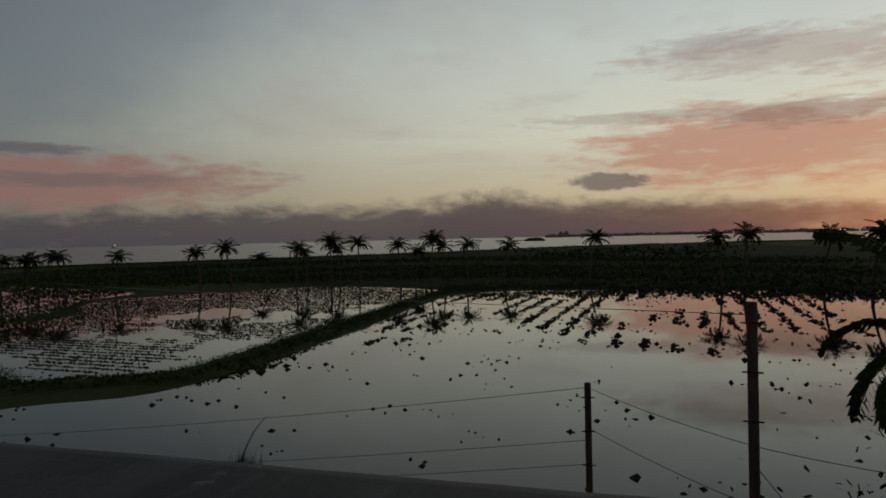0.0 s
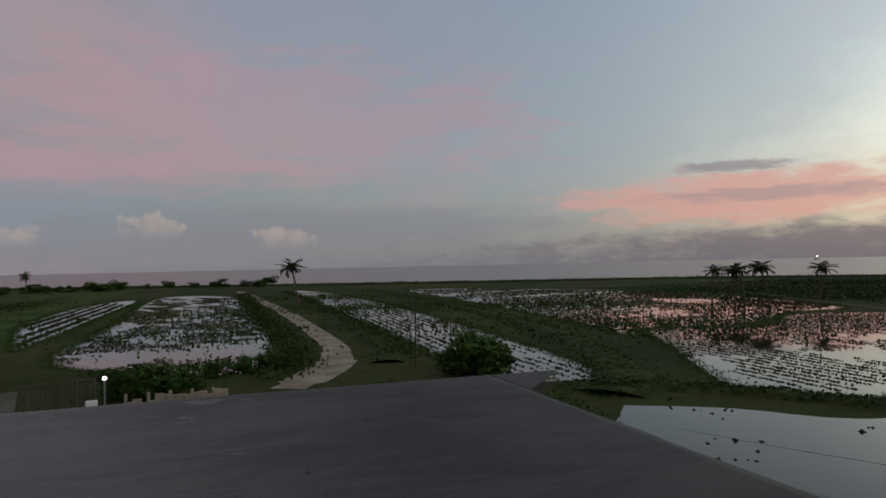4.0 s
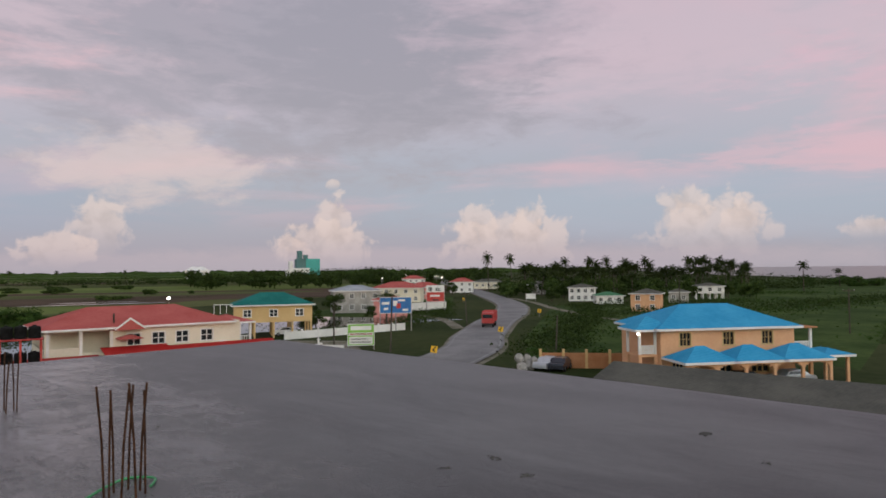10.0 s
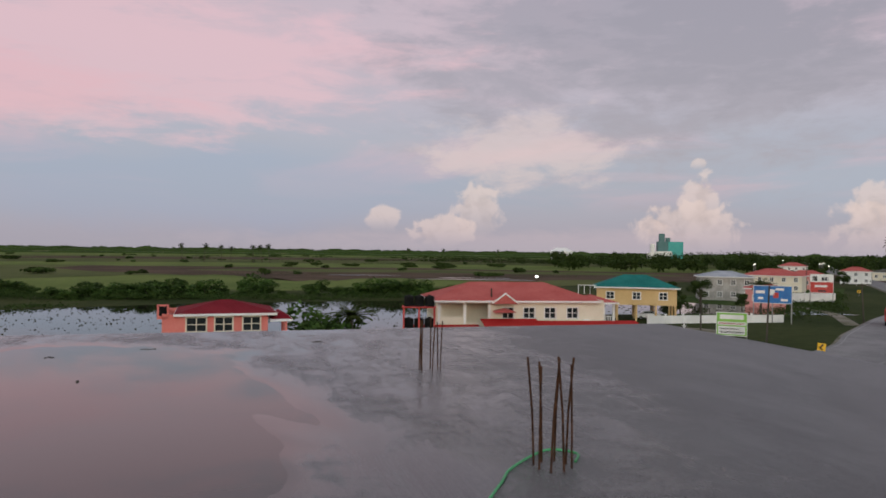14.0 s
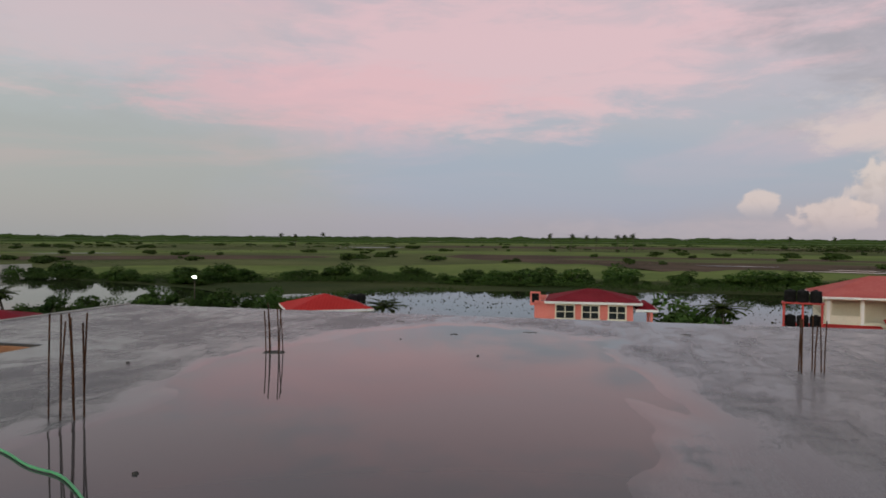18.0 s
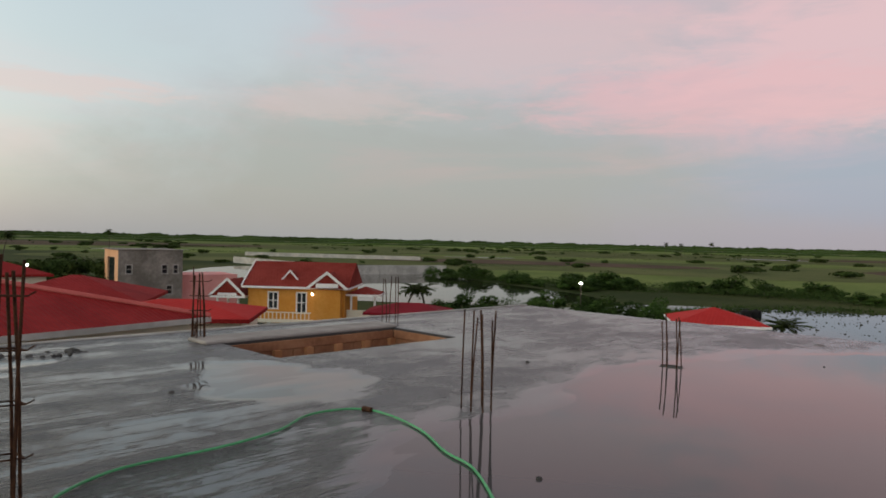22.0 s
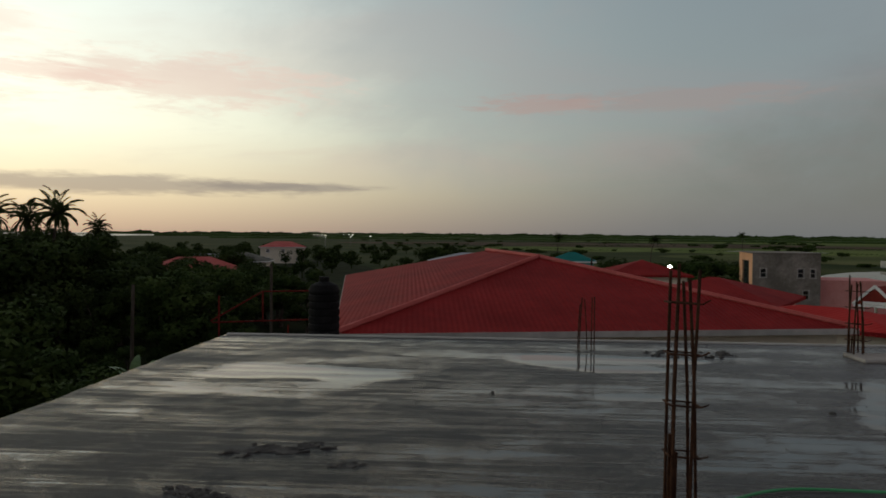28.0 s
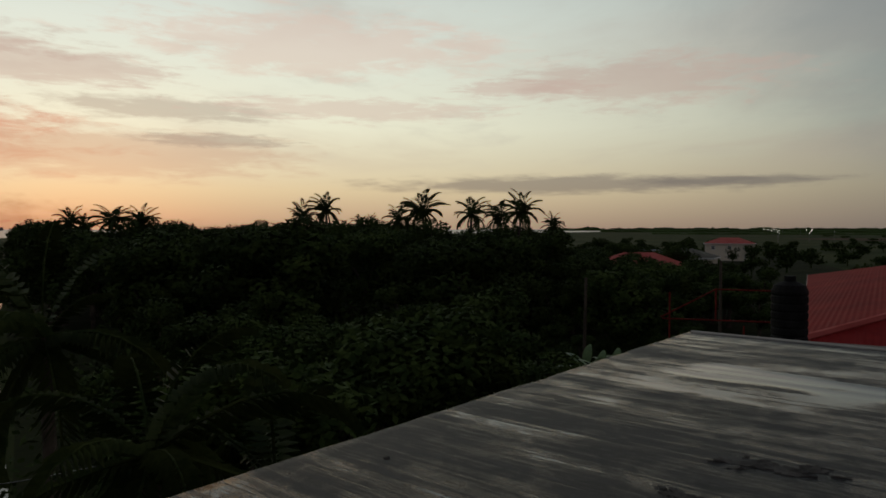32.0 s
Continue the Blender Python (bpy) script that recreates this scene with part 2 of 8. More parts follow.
BANKS = VEILS + WESTERN + SOUTHERN + EASTERN + NEAR_GLOW + LOW_BANKS + [(*q, 1.9, 42, CREAM, 0.62, 1.0) for q in HEAPS]
make_sky()


# ---------------------------------------------------------------- materials
def M(name, c1, c2, scale=1.0, rough=0.8, fine=None, bump=0.0, metal=0.0, stretch=(1, 1, 1), vary=0.0, lo=0.35, hi=0.65, rough2=None, detail=5.0, spec=0.5):
    m = bpy.data.materials.new(name)
    m.use_nodes = True
    N = Nodes(m.node_tree)
    tc = N.node("ShaderNodeTexCoord").outputs["Object"]
    geo = N.node("ShaderNodeNewGeometry").outputs["Position"]
    mp = N.node("ShaderNodeMapping")
    N.put(mp.inputs["Vector"], geo)
    mp.inputs["Scale"].default_value = stretch
    n1 = N.noise(mp.outputs[0], scale, detail, 0.6)
    n2 = N.noise(mp.outputs[0], fine or scale * 9, 3.0, 0.6)
    f = N.step(N.math("ADD", N.math("MULTIPLY", n1, 0.7), N.math("MULTIPLY", n2, 0.3)), lo, hi)
    c = N.mix(f, c1, c2)
    if vary:
        rnd = N.node("ShaderNodeObjectInfo").outputs["Random"]
        hsv = N.node("ShaderNodeHueSaturation")
        N.put(hsv.inputs["Value"], N.math("ADD", N.math("MULTIPLY", rnd, 2 * vary), 1 - vary))
        N.put(hsv.inputs["Color"], c)
        c = hsv.outputs[0]
    b = N.node("ShaderNodeBsdfPrincipled")
    N.put(b.inputs["Base Color"], c)
    b.inputs["Metallic"].default_value = metal
    b.inputs["Specular IOR Level"].default_value = spec if rough < 0.65 else 0.04
    if rough2 is None:
        b.inputs["Roughness"].default_value = rough
    else:
        mr = N.node("ShaderNodeMapRange")
        N.put(mr.inputs["Value"], f)
        mr.inputs["To Min"].default_value, mr.inputs["To Max"].default_value = rough, rough2
        N.put(b.inputs["Roughness"], mr.outputs[0])
    if bump:
        bp = N.node("ShaderNodeBump")
        bp.inputs["Strength"].default_value, bp.inputs["Distance"].default_value = 1.0, bump
        N.put(bp.inputs["Height"], n2)
        N.put(b.inputs["Normal"], bp.outputs[0])
    out = N.node("ShaderNodeOutputMaterial")
    N.put(out.inputs[0], b.outputs[0])
    return m


def glow(name, colour, strength):
    m = bpy.data.materials.new(name)
    m.use_nodes = True
    N = Nodes(m.node_tree)
    e = N.node("ShaderNodeEmission")
    e.inputs[0].default_value, e.inputs[1].default_value = (*colour, 1), strength
    out = N.node("ShaderNodeOutputMaterial")
    N.put(out.inputs[0], e.outputs[0])
    return m


def corrugated(name, c1, c2, pitch, along, rough=0.72, depth=0.010):
    """Ribbed sheet: ribs at the given pitch across the heading 'along' (degrees)."""
    m = M(name, c1, c2, 0.35, rough, 3.0, 0.0, 0.0, lo=0.3, hi=0.7, spec=0.12)
    N = Nodes(m.node_tree, True)
    geo = N.node("ShaderNodeNewGeometry").outputs["Position"]
    sep = N.node("ShaderNodeSeparateXYZ")
    N.put(sep.inputs[0], geo)
    a = radians(along)
    u = N.math("ADD", N.math("MULTIPLY", sep.outputs[0], math.cos(a)), N.math("MULTIPLY", sep.outputs[1], math.sin(a)))
    s = N.math("SINE", N.math("MULTIPLY", u, 2 * math.pi / pitch))
    bp = N.node("ShaderNodeBump")
    bp.inputs["Strength"].default_value, bp.inputs["Distance"].default_value = 1.0, depth
    N.put(bp.inputs["Height"], s)
    b = [n for n in m.node_tree.nodes if n.type == "BSDF_PRINCIPLED"][0]
    N.put(b.inputs["Normal"], bp.outputs[0])
    return m


def wet_concrete():
    """Broom-finished grey slab, damp: streaks along the finish, glossy where it is wetter."""
    m = bpy.data.materials.new("wet_concrete")
    m.use_nodes = True
    N = Nodes(m.node_tree)
    loc = N.node("ShaderNodeTexCoord").outputs["Object"]
    mp = N.node("ShaderNodeMapping")
    N.put(mp.inputs["Vector"], loc)
    mp.inputs["Scale"].default_value = (1.0, 0.10, 1.0)
    streak = N.noise(mp.outputs[0], 11.0, 5.0, 0.68, 0.5)
    mp3 = N.node("ShaderNodeMapping")
    N.put(mp3.inputs["Vector"], loc)
    mp3.inputs["Scale"].default_value = (1.0, 0.035, 1.0)
    groove = N.noise(mp3.outputs[0], 17.0, 5.0, 0.75, 0.3)
    mp2 = N.node("ShaderNodeMapping")
    N.put(mp2.inputs["Vector"], loc)
    mp2.inputs["Scale"].default_value = (1.0, 0.42, 1.0)
    patch = N.noise(mp2.outputs[0], 0.8, 9.0, 0.66, 0.7)
    blot = N.noise(loc, 2.6, 8.0, 0.68, 0.8)
    grain = N.noise(loc, 70.0, 4.0, 0.7)
    # the seaward and the western parts have begun to dry off
    sp = N.node("ShaderNodeSeparateXYZ")
    N.put(sp.inputs[0], loc)
    west = N.math("ADD", N.math("ADD", N.math("MULTIPLY", sp.outputs[0], 1.09), N.math("MULTIPLY", sp.outputs[1], -0.295)), N.math("MULTIPLY", patch, 3.0))
    parched = N.math("MULTIPLY", N.step(west, 13.2, 17.5), N.step(sp.outputs[1], 1.5, 5.0))
    nearly = N.math("MULTIPLY", N.step(sp.outputs[1], 9.0, 6.0), N.step(sp.outputs[0], 3.0, 6.0))
    dry = N.math("ADD", N.math("MULTIPLY", parched, 0.25), N.math("ADD", N.math("MULTIPLY", nearly, 0.06), N.math("MULTIPLY", N.math("MULTIPLY", N.step(sp.outputs[1], 4.0, 1.5), N.step(sp.outputs[0], 9.0, 12.0)), 0.35)))
    satin = N.step(sp.outputs[0], 10.8, 13.5)
    north = N.step(sp.outputs[1], 8.5, 4.0)
    calm = N.math("ADD", 1.0, N.math("MULTIPLY", satin, N.math("SUBTRACT", N.math("MULTIPLY", north, 1.9), 0.3)))
    # a film of water lies between the pool and the western dry part
    film = N.math("MULTIPLY", N.math("MULTIPLY", N.step(sp.outputs[0], 11.0, 12.0), N.step(sp.outputs[0], 16.5, 14.0)), N.step(sp.outputs[1], 7.0, 9.5))
    # broom marks are plain on the seaward side and faint on the rest
    broom = N.math("MULTIPLY", N.step(sp.outputs[0], 12.0, 7.0), N.step(sp.outputs[1], 11.0, 6.0))
    keen = N.math("ADD", 0.13, N.math("MULTIPLY", broom, 0.14))
    lines = N.math("MULTIPLY", N.math("SUBTRACT", groove, 0.5), N.math("ADD", 0.16, N.math("MULTIPLY", broom, 0.70)))
    marks = N.math("ADD", N.math("ADD", N.math("MULTIPLY", N.math("SUBTRACT", streak, 0.5), keen), lines), N.math("MULTIPLY", N.math("SUBTRACT", grain, 0.5), 0.34))
    f = N.math("ADD", N.math("MULTIPLY", N.math("ADD", N.math("MULTIPLY", N.math("SUBTRACT", patch, 0.5), 0.5), marks), calm), 0.5)
    c = N.mix(N.step(f, 0.38, 0.62), (0.060, 0.060, 0.062), (0.120, 0.120, 0.119))
    b = N.node("ShaderNodeBsdfPrincipled")
    hsv = N.node("ShaderNodeHueSaturation")
    N.put(hsv.inputs["Color"], c)
    # base colour drops by half on the seaward side, painting in its backlit dimness
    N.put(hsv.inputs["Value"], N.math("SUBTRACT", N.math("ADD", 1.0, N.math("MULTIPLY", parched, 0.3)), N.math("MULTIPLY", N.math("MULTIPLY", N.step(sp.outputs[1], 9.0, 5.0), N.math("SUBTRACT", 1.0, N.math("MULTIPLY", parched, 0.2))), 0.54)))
    shore = N.step(sp.outputs[2], -0.0046, 0.0035)
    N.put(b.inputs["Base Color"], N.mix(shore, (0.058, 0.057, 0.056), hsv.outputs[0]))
    # the lower it lies the longer it stays wet
    low = N.math("MINIMUM", 0.12, N.math("MULTIPLY", N.math("SUBTRACT", sp.outputs[2], 0.0035), 40.0))
    wet = N.math("ADD", N.math("MULTIPLY", N.math("SUBTRACT", patch, 0.5), 0.75), N.math("MULTIPLY", N.math("SUBTRACT", blot, 0.5), 0.6))
    drive = N.math("ADD", N.math("ADD", N.math("MULTIPLY", wet, calm), N.math("MULTIPLY", marks, 1.2)), N.math("ADD", N.math("ADD", low, N.math("SUBTRACT", N.math("MULTIPLY", N.math("MULTIPLY", satin, north), 0.03), N.math("MULTIPLY", film, 0.10))), dry))
    dried = N.step(drive, -0.06, 0.24)
    N.put(b.inputs["Roughness"], N.math("ADD", 0.02, N.math("MULTIPLY", shore, N.math("ADD", 0.08, N.math("MULTIPLY", dried, N.math("ADD", 0.36, N.math("MULTIPLY", N.step(sp.outputs[1], 6.5, 3.0), 0.14)))))))
    # the seaward end drains first: rougher and less glossy
    drained = N.step(sp.outputs[1], 6.5, 3.0)
    N.put(b.inputs["Specular IOR Level"], N.math("SUBTRACT", 0.5, N.math("MULTIPLY", dried, N.math("ADD", 0.20, N.math("MULTIPLY", drained, 0.15)))))
    bp = N.node("ShaderNodeBump")
    bp.inputs["Strength"].default_value, bp.inputs["Distance"].default_value = 1.0, 0.011
    N.put(bp.inputs["Height"], N.math("MULTIPLY", N.math("MULTIPLY", shore, N.math("ADD", 0.12, N.math("MULTIPLY", dried, 0.88))), N.math("ADD", N.math("ADD", N.math("MULTIPLY", streak, N.math("ADD", 0.3, N.math("MULTIPLY", broom, 0.7))), N.math("MULTIPLY", groove, N.math("ADD", 0.15, N.math("MULTIPLY", broom, 0.7)))), N.math("MULTIPLY", grain, 0.45))))
    N.put(b.inputs["Normal"], bp.outputs[0])
    out = N.node("ShaderNodeOutputMaterial")
    N.put(out.inputs[0], b.outputs[0])
    return m


def water(name, colour, ripple, scale, rough=0.02):
    m = bpy.data.materials.new(name)
    m.use_nodes = True
    N = Nodes(m.node_tree)
    geo = N.node("ShaderNodeNewGeometry").outputs["Position"]
    b = N.node("ShaderNodeBsdfPrincipled")
    n0 = N.noise(geo, 0.05, 3.0)
    c = N.mix(N.step(n0, 0.4, 0.6), colour, tuple(v * 1.35 for v in colour))
    N.put(b.inputs["Base Color"], c)
    b.inputs["Roughness"].default_value = rough
    b.inputs["IOR"].default_value = 1.33
    if ripple:
        bp = N.node("ShaderNodeBump")
        bp.inputs["Strength"].default_value, bp.inputs["Distance"].default_value = 1.0, ripple
        N.put(bp.inputs["Height"], N.noise(geo, scale, 3.0))
        N.put(b.inputs["Normal"], bp.outputs[0])
    out = N.node("ShaderNodeOutputMaterial")
    N.put(out.inputs[0], b.outputs[0])
    return m


SLAB = wet_concrete()
MORTAR = M("dried_mortar", (0.045, 0.043, 0.040), (0.12, 0.115, 0.105), 4.0, 0.85, 40.0, 0.004)
PUDDLE = water("puddle_water", (0.058, 0.057, 0.056), 0.0004, 3.0)
PADDY = water("paddy_water", (0.010, 0.009, 0.007), 0.002, 1.2)
SEA = water("sea_water", (0.13, 0.10, 0.092), 0.10, 0.25, 0.28)
HEDGE = M("hedge_leaves", (0.020, 0.040, 0.010), (0.056, 0.088, 0.024), 0.5, 0.8, 5.0)
# near-black colour that holds the shade of the wood and the backlit coast
SHADEDSOIL = M("shaded_scrubland", (0.010, 0.014, 0.005), (0.026, 0.032, 0.012), 0.15, 0.95, 2.0)
MEADOW = M("pale_meadow", (0.085, 0.120, 0.030), (0.150, 0.185, 0.052), 0.02, 0.95, 0.4)
EARTH = M("field_ground", (0.022, 0.036, 0.010), (0.056, 0.064, 0.022), 0.02, 0.95, 0.6, 0.0)
GRASS = M("grass_field", (0.022, 0.046, 0.010), (0.066, 0.100, 0.026), 0.06, 0.95, 0.9)
OLIVE = M("rough_pasture", (0.062, 0.080, 0.026), (0.118, 0.126, 0.046), 0.015, 0.95, 0.4)
TILLED = M("tilled_earth", (0.055, 0.040, 0.028), (0.11, 0.075, 0.05), 0.03, 0.95, 0.5)
MUD = M("wet_mud", (0.018, 0.017, 0.012), (0.042, 0.037, 0.026), 0.5, 0.7, 5.0)
BUND = M("bund_grass", (0.022, 0.036, 0.010), (0.06, 0.07, 0.028), 0.5, 0.95, 4.0, 0.03)
TARMAC = M("worn_tarmac", (0.17, 0.165, 0.165), (0.26, 0.25, 0.245), 0.15, 0.7, 3.0, stretch=(1, 1, 1))
VERGE = M("dusty_verge", (0.10, 0.105, 0.055), (0.27, 0.24, 0.20), 0.25, 0.95, 4.0)
TRACK = M("sandy_track", (0.22, 0.18, 0.14), (0.36, 0.31, 0.25), 0.3, 0.95, 3.0)
LINE = M("road_paint", (0.24, 0.24, 0.23), (0.38, 0.38, 0.36), 1.0, 0.8)
RUST = M("rusty_steel", (0.036, 0.019, 0.013), (0.095, 0.047, 0.027), 14.0, 0.75, 90.0, 0.001, 0.3)
HOSE = M("green_hose", (0.025, 0.25, 0.08), (0.05, 0.36, 0.13), 3.0, 0.4)
BRICK = M("stairwell_blocks", (0.22, 0.10, 0.055), (0.36, 0.18, 0.10), 1.2, 0.85, 12.0, 0.004)
BLOCK = M("grey_blockwork", (0.22, 0.20, 0.18), (0.36, 0.33, 0.30), 0.5, 0.9, 5.0, 0.004)
WORKS = M("stained_whitewash", (0.34, 0.33, 0.30), (0.52, 0.50, 0.46), 0.3, 0.9, 2.0)
GRIME = M("grimy_render", (0.15, 0.135, 0.115), (0.30, 0.27, 0.24), 0.3, 0.9, 3.0)
RENDER = M("cement_render", (0.26, 0.25, 0.23), (0.44, 0.41, 0.38), 0.35, 0.9, 3.0)
CREAMW = M("cream_paint", (0.66, 0.60, 0.47), (0.74, 0.68, 0.55), 0.4, 0.7, 5.0)
WHITE = M("white_paint", (0.66, 0.65, 0.62), (0.80, 0.79, 0.76), 0.5, 0.6, 6.0)
PEACH = M("peach_paint", (0.66, 0.36, 0.20), (0.74, 0.43, 0.25), 0.4, 0.7, 5.0)
SAND = M("ochre_paint", (0.55, 0.37, 0.17), (0.63, 0.44, 0.22), 0.4, 0.7, 5.0)
ORANGEW = M("orange_paint", (0.52, 0.22, 0.04), (0.62, 0.29, 0.07), 0.4, 0.65, 5.0)
CORAL = M("coral_paint", (0.66, 0.17, 0.14), (0.72, 0.23, 0.19), 0.5, 0.7, 5.0)
PINKW = M("pink_paint", (0.60, 0.24, 0.22), (0.68, 0.32, 0.29), 0.5, 0.7, 5.0)
TEALW = M("teal_cladding", (0.03, 0.30, 0.27), (0.05, 0.38, 0.34), 0.05, 0.5, 1.0)
DARKTEAL = M("dark_teal_cladding", (0.05, 0.14, 0.14), (0.08, 0.19, 0.19), 0.05, 0.5, 1.0)
REDROOF = corrugated("red_sheet_roof", (0.18, 0.012, 0.012), (0.27, 0.022, 0.021), 0.20, -100)
REDROOF2 = corrugated("red_roofing", (0.38, 0.080, 0.070), (0.47, 0.125, 0.110), 0.30, 25)
CRIMSON = corrugated("crimson_roofing", (0.15, 0.010, 0.016), (0.21, 0.018, 0.026), 0.30, 0)
BRIGHTRED = corrugated("bright_red_roofing", (0.36, 0.02, 0.018), (0.44, 0.035, 0.03), 0.30, 0)
MAROON = corrugated("maroon_roofing", (0.16, 0.022, 0.016), (0.23, 0.04, 0.03), 0.30, 40)
BLUEROOF = corrugated("blue_roofing", (0.025, 0.26, 0.48), (0.055, 0.34, 0.57), 0.30, 50)
TEALROOF = corrugated("teal_roofing", (0.012, 0.12, 0.11), (0.02, 0.17, 0.15), 0.30, 40)
GREYROOF = corrugated("zinc_roofing", (0.25, 0.27, 0.30), (0.40, 0.42, 0.46), 0.30, 30)
TINROOF = corrugated("weathered_tin_roof", (0.075, 0.075, 0.065), (0.13, 0.125, 0.105), 0.25, 60)
GREENROOF = corrugated("green_roofing", (0.05, 0.16, 0.08), (0.09, 0.22, 0.12), 0.30, 30)
DARK = M("dark_opening", (0.012, 0.012, 0.013), (0.022, 0.022, 0.024), 1.0, 0.35)
GLASS = M("dark_window_glass", (0.015, 0.018, 0.02), (0.03, 0.035, 0.04), 2.0, 0.08)
BLACKP = M("black_plastic", (0.010, 0.010, 0.010), (0.020, 0.020, 0.020), 2.0, 0.7, 20.0)
BARK = M("palm_bark", (0.05, 0.042, 0.034), (0.12, 0.10, 0.08), 2.0, 0.95, 20.0)
FROND = M("palm_frond", (0.020, 0.036, 0.010), (0.055, 0.072, 0.020), 1.0, 0.68, 8.0, vary=0.25)
LEAF = M("tree_leaves", (0.018, 0.034, 0.009), (0.052, 0.078, 0.020), 0.6, 0.75, 6.0, vary=0.3)
LEAF2 = M("bright_bush_leaves", (0.020, 0.045, 0.010), (0.055, 0.095, 0.022), 0.6, 0.7, 6.0, vary=0.3)
BANANA = M("banana_leaf", (0.05, 0.10, 0.02), (0.09, 0.16, 0.04), 1.0, 0.5, 6.0)
STUBBLE = M("wet_stubble", (0.016, 0.018, 0.008), (0.046, 0.044, 0.020), 0.6, 0.9, 6.0)
WOOD = M("grey_post_wood", (0.045, 0.038, 0.03), (0.10, 0.085, 0.07), 3.0, 0.9, 30.0, 0.002, stretch=(1, 1, 0.1))
FENCEW = M("tan_fence", (0.34, 0.15, 0.07), (0.45, 0.22, 0.11), 0.6, 0.9, 6.0)
REDP = M("red_paint", (0.42, 0.03, 0.025), (0.52, 0.05, 0.04), 1.0, 0.5)
PIPERED = M("dark_red_pipe_paint", (0.10, 0.014, 0.012), (0.17, 0.025, 0.02), 4.0, 0.7)
TRUCKRED = M("truck_red_paint", (0.36, 0.03, 0.03), (0.44, 0.05, 0.045), 1.0, 0.4)
BLUESIGN = M("blue_sign_print", (0.01, 0.11, 0.34), (0.02, 0.17, 0.44), 0.7, 0.5)
GREENSIGN = M("green_sign_print", (0.16, 0.42, 0.05), (0.26, 0.52, 0.09), 0.6, 0.5)
YELLOW = M("yellow_sign", (0.75, 0.42, 0.01), (0.80, 0.47, 0.02), 2.0, 0.5)
STEEL = M("dull_steel", (0.20, 0.20, 0.20), (0.32, 0.32, 0.31), 3.0, 0.45, 30.0, 0.0, 0.7)
RUBBER = M("rubber", (0.012, 0.012, 0.012), (0.022, 0.022, 0.022), 4.0, 0.8)
SILVERCAR = M("silver_car_paint", (0.42, 0.44, 0.47), (0.50, 0.52, 0.55), 2.0, 0.3, metal=0.3)
WHITECAR = M("white_car_paint", (0.68, 0.68, 0.68), (0.76, 0.76, 0.76), 2.0, 0.3)
DARKCAR = M("dark_car_paint", (0.02, 0.022, 0.03), (0.03, 0.034, 0.045), 2.0, 0.25)
LAMPON = glow("lamp_lit", (1.0, 0.95, 0.85), 40.0)
LAMPSOFT = glow("lamp_distant", (1.0, 0.9, 0.75), 14.0)


# ---------------------------------------------------------------- building blocks
def box(bm, x0, x1, y0, y1, z0, z1, m=None, bevel=0.0):
    c = Matrix.Translation(((x0 + x1) / 2, (y0 + y1) / 2, (z0 + z1) / 2)) @ Matrix.Diagonal((x1 - x0, y1 - y0, z1 - z0, 1))
    r = bmesh.ops.create_cube(bm, size=1.0, matrix=(m @ c) if m else c)
    if bevel:
        es = list({e for v in r["verts"] for e in v.link_edges})
        bmesh.ops.bevel(bm, geom=es, offset=bevel, segments=1, affect="EDGES")
    return bm


def rod(bm, a, b, r0, r1=None, n=8, caps=True):
    a, b = Vector(a), Vector(b)
    r1 = r0 if r1 is None else r1
    q = (b - a).to_track_quat("Z", "Y").to_matrix()
    rings = []
    for p, r in ((a, r0), (b, r1)):
        rings.append([bm.verts.new(p + q @ Vector((r * math.cos(k * 2 * math.pi / n), r * math.sin(k * 2 * math.pi / n), 0))) for k in range(n)])
    for k in range(n):
        bm.faces.new((rings[0][k], rings[0][(k + 1) % n], rings[1][(k + 1) % n], rings[1][k]))
    if caps:
        bm.faces.new(rings[0][::-1])
        bm.faces.new(rings[1])
    return bm


def tube(bm, pts, radii, n=8):
    pts = [Vector(p) for p in pts]
    rings = []
    for i, p in enumerate(pts):
        d = (pts[min(i + 1, len(pts) - 1)] - pts[max(i - 1, 0)]).normalized()
        q = d.to_track_quat("Z", "Y").to_matrix()
        r = radii[i] if hasattr(radii, "__len__") else radii
        rings.append([bm.verts.new(p + q @ Vector((r * math.cos(k * 2 * math.pi / n), r * math.sin(k * 2 * math.pi / n), 0))) for k in range(n)])
    for a, b in zip(rings, rings[1:]):
        for k in range(n):
            bm.faces.new((a[k], a[(k + 1) % n], b[(k + 1) % n], b[k]))
    bm.faces.new(rings[0][::-1])
    bm.faces.new(rings[-1])
    return bm


def mesh(name, bm, material):
    me = bpy.data.meshes.new(name)
    bmesh.ops.recalc_face_normals(bm, faces=bm.faces)
    bm.to_mesh(me)
    bm.free()
    me.materials.append(material)
    return me


def part(name, bm, material, parent, label=""):
    ob = new(name, mesh(name, bm, material))
    ob.parent = parent
    if label:
        ob["label"] = label
    return ob


def thing(name, at, label, category, group="", kind=""):
    ob = new(name)
    ob.matrix_world = at if isinstance(at, Matrix) else Matrix.Translation(at)
    ob.empty_display_size = 0.3
    return tagged(ob, label, category, group, kind)


def single(name, bm, material, label, category, kind="", at=None, group=""):
    ob = new(name, mesh(name, bm, material))
    if at:
        ob.matrix_world = at
    return tagged(ob, label, category, group, kind)


def polar(az, d, z=0.0):
    return Vector((-math.sin(radians(az)) * d, math.cos(radians(az)) * d, z))


def facing(az, d, z=0.0, turn=0.0):
    """A place at heading az and distance d: its x runs to the right, its y away from the roof."""
    return Matrix.Translation(polar(az, d, z)) @ pose(0, 0, 0, 0, 0, az + turn)


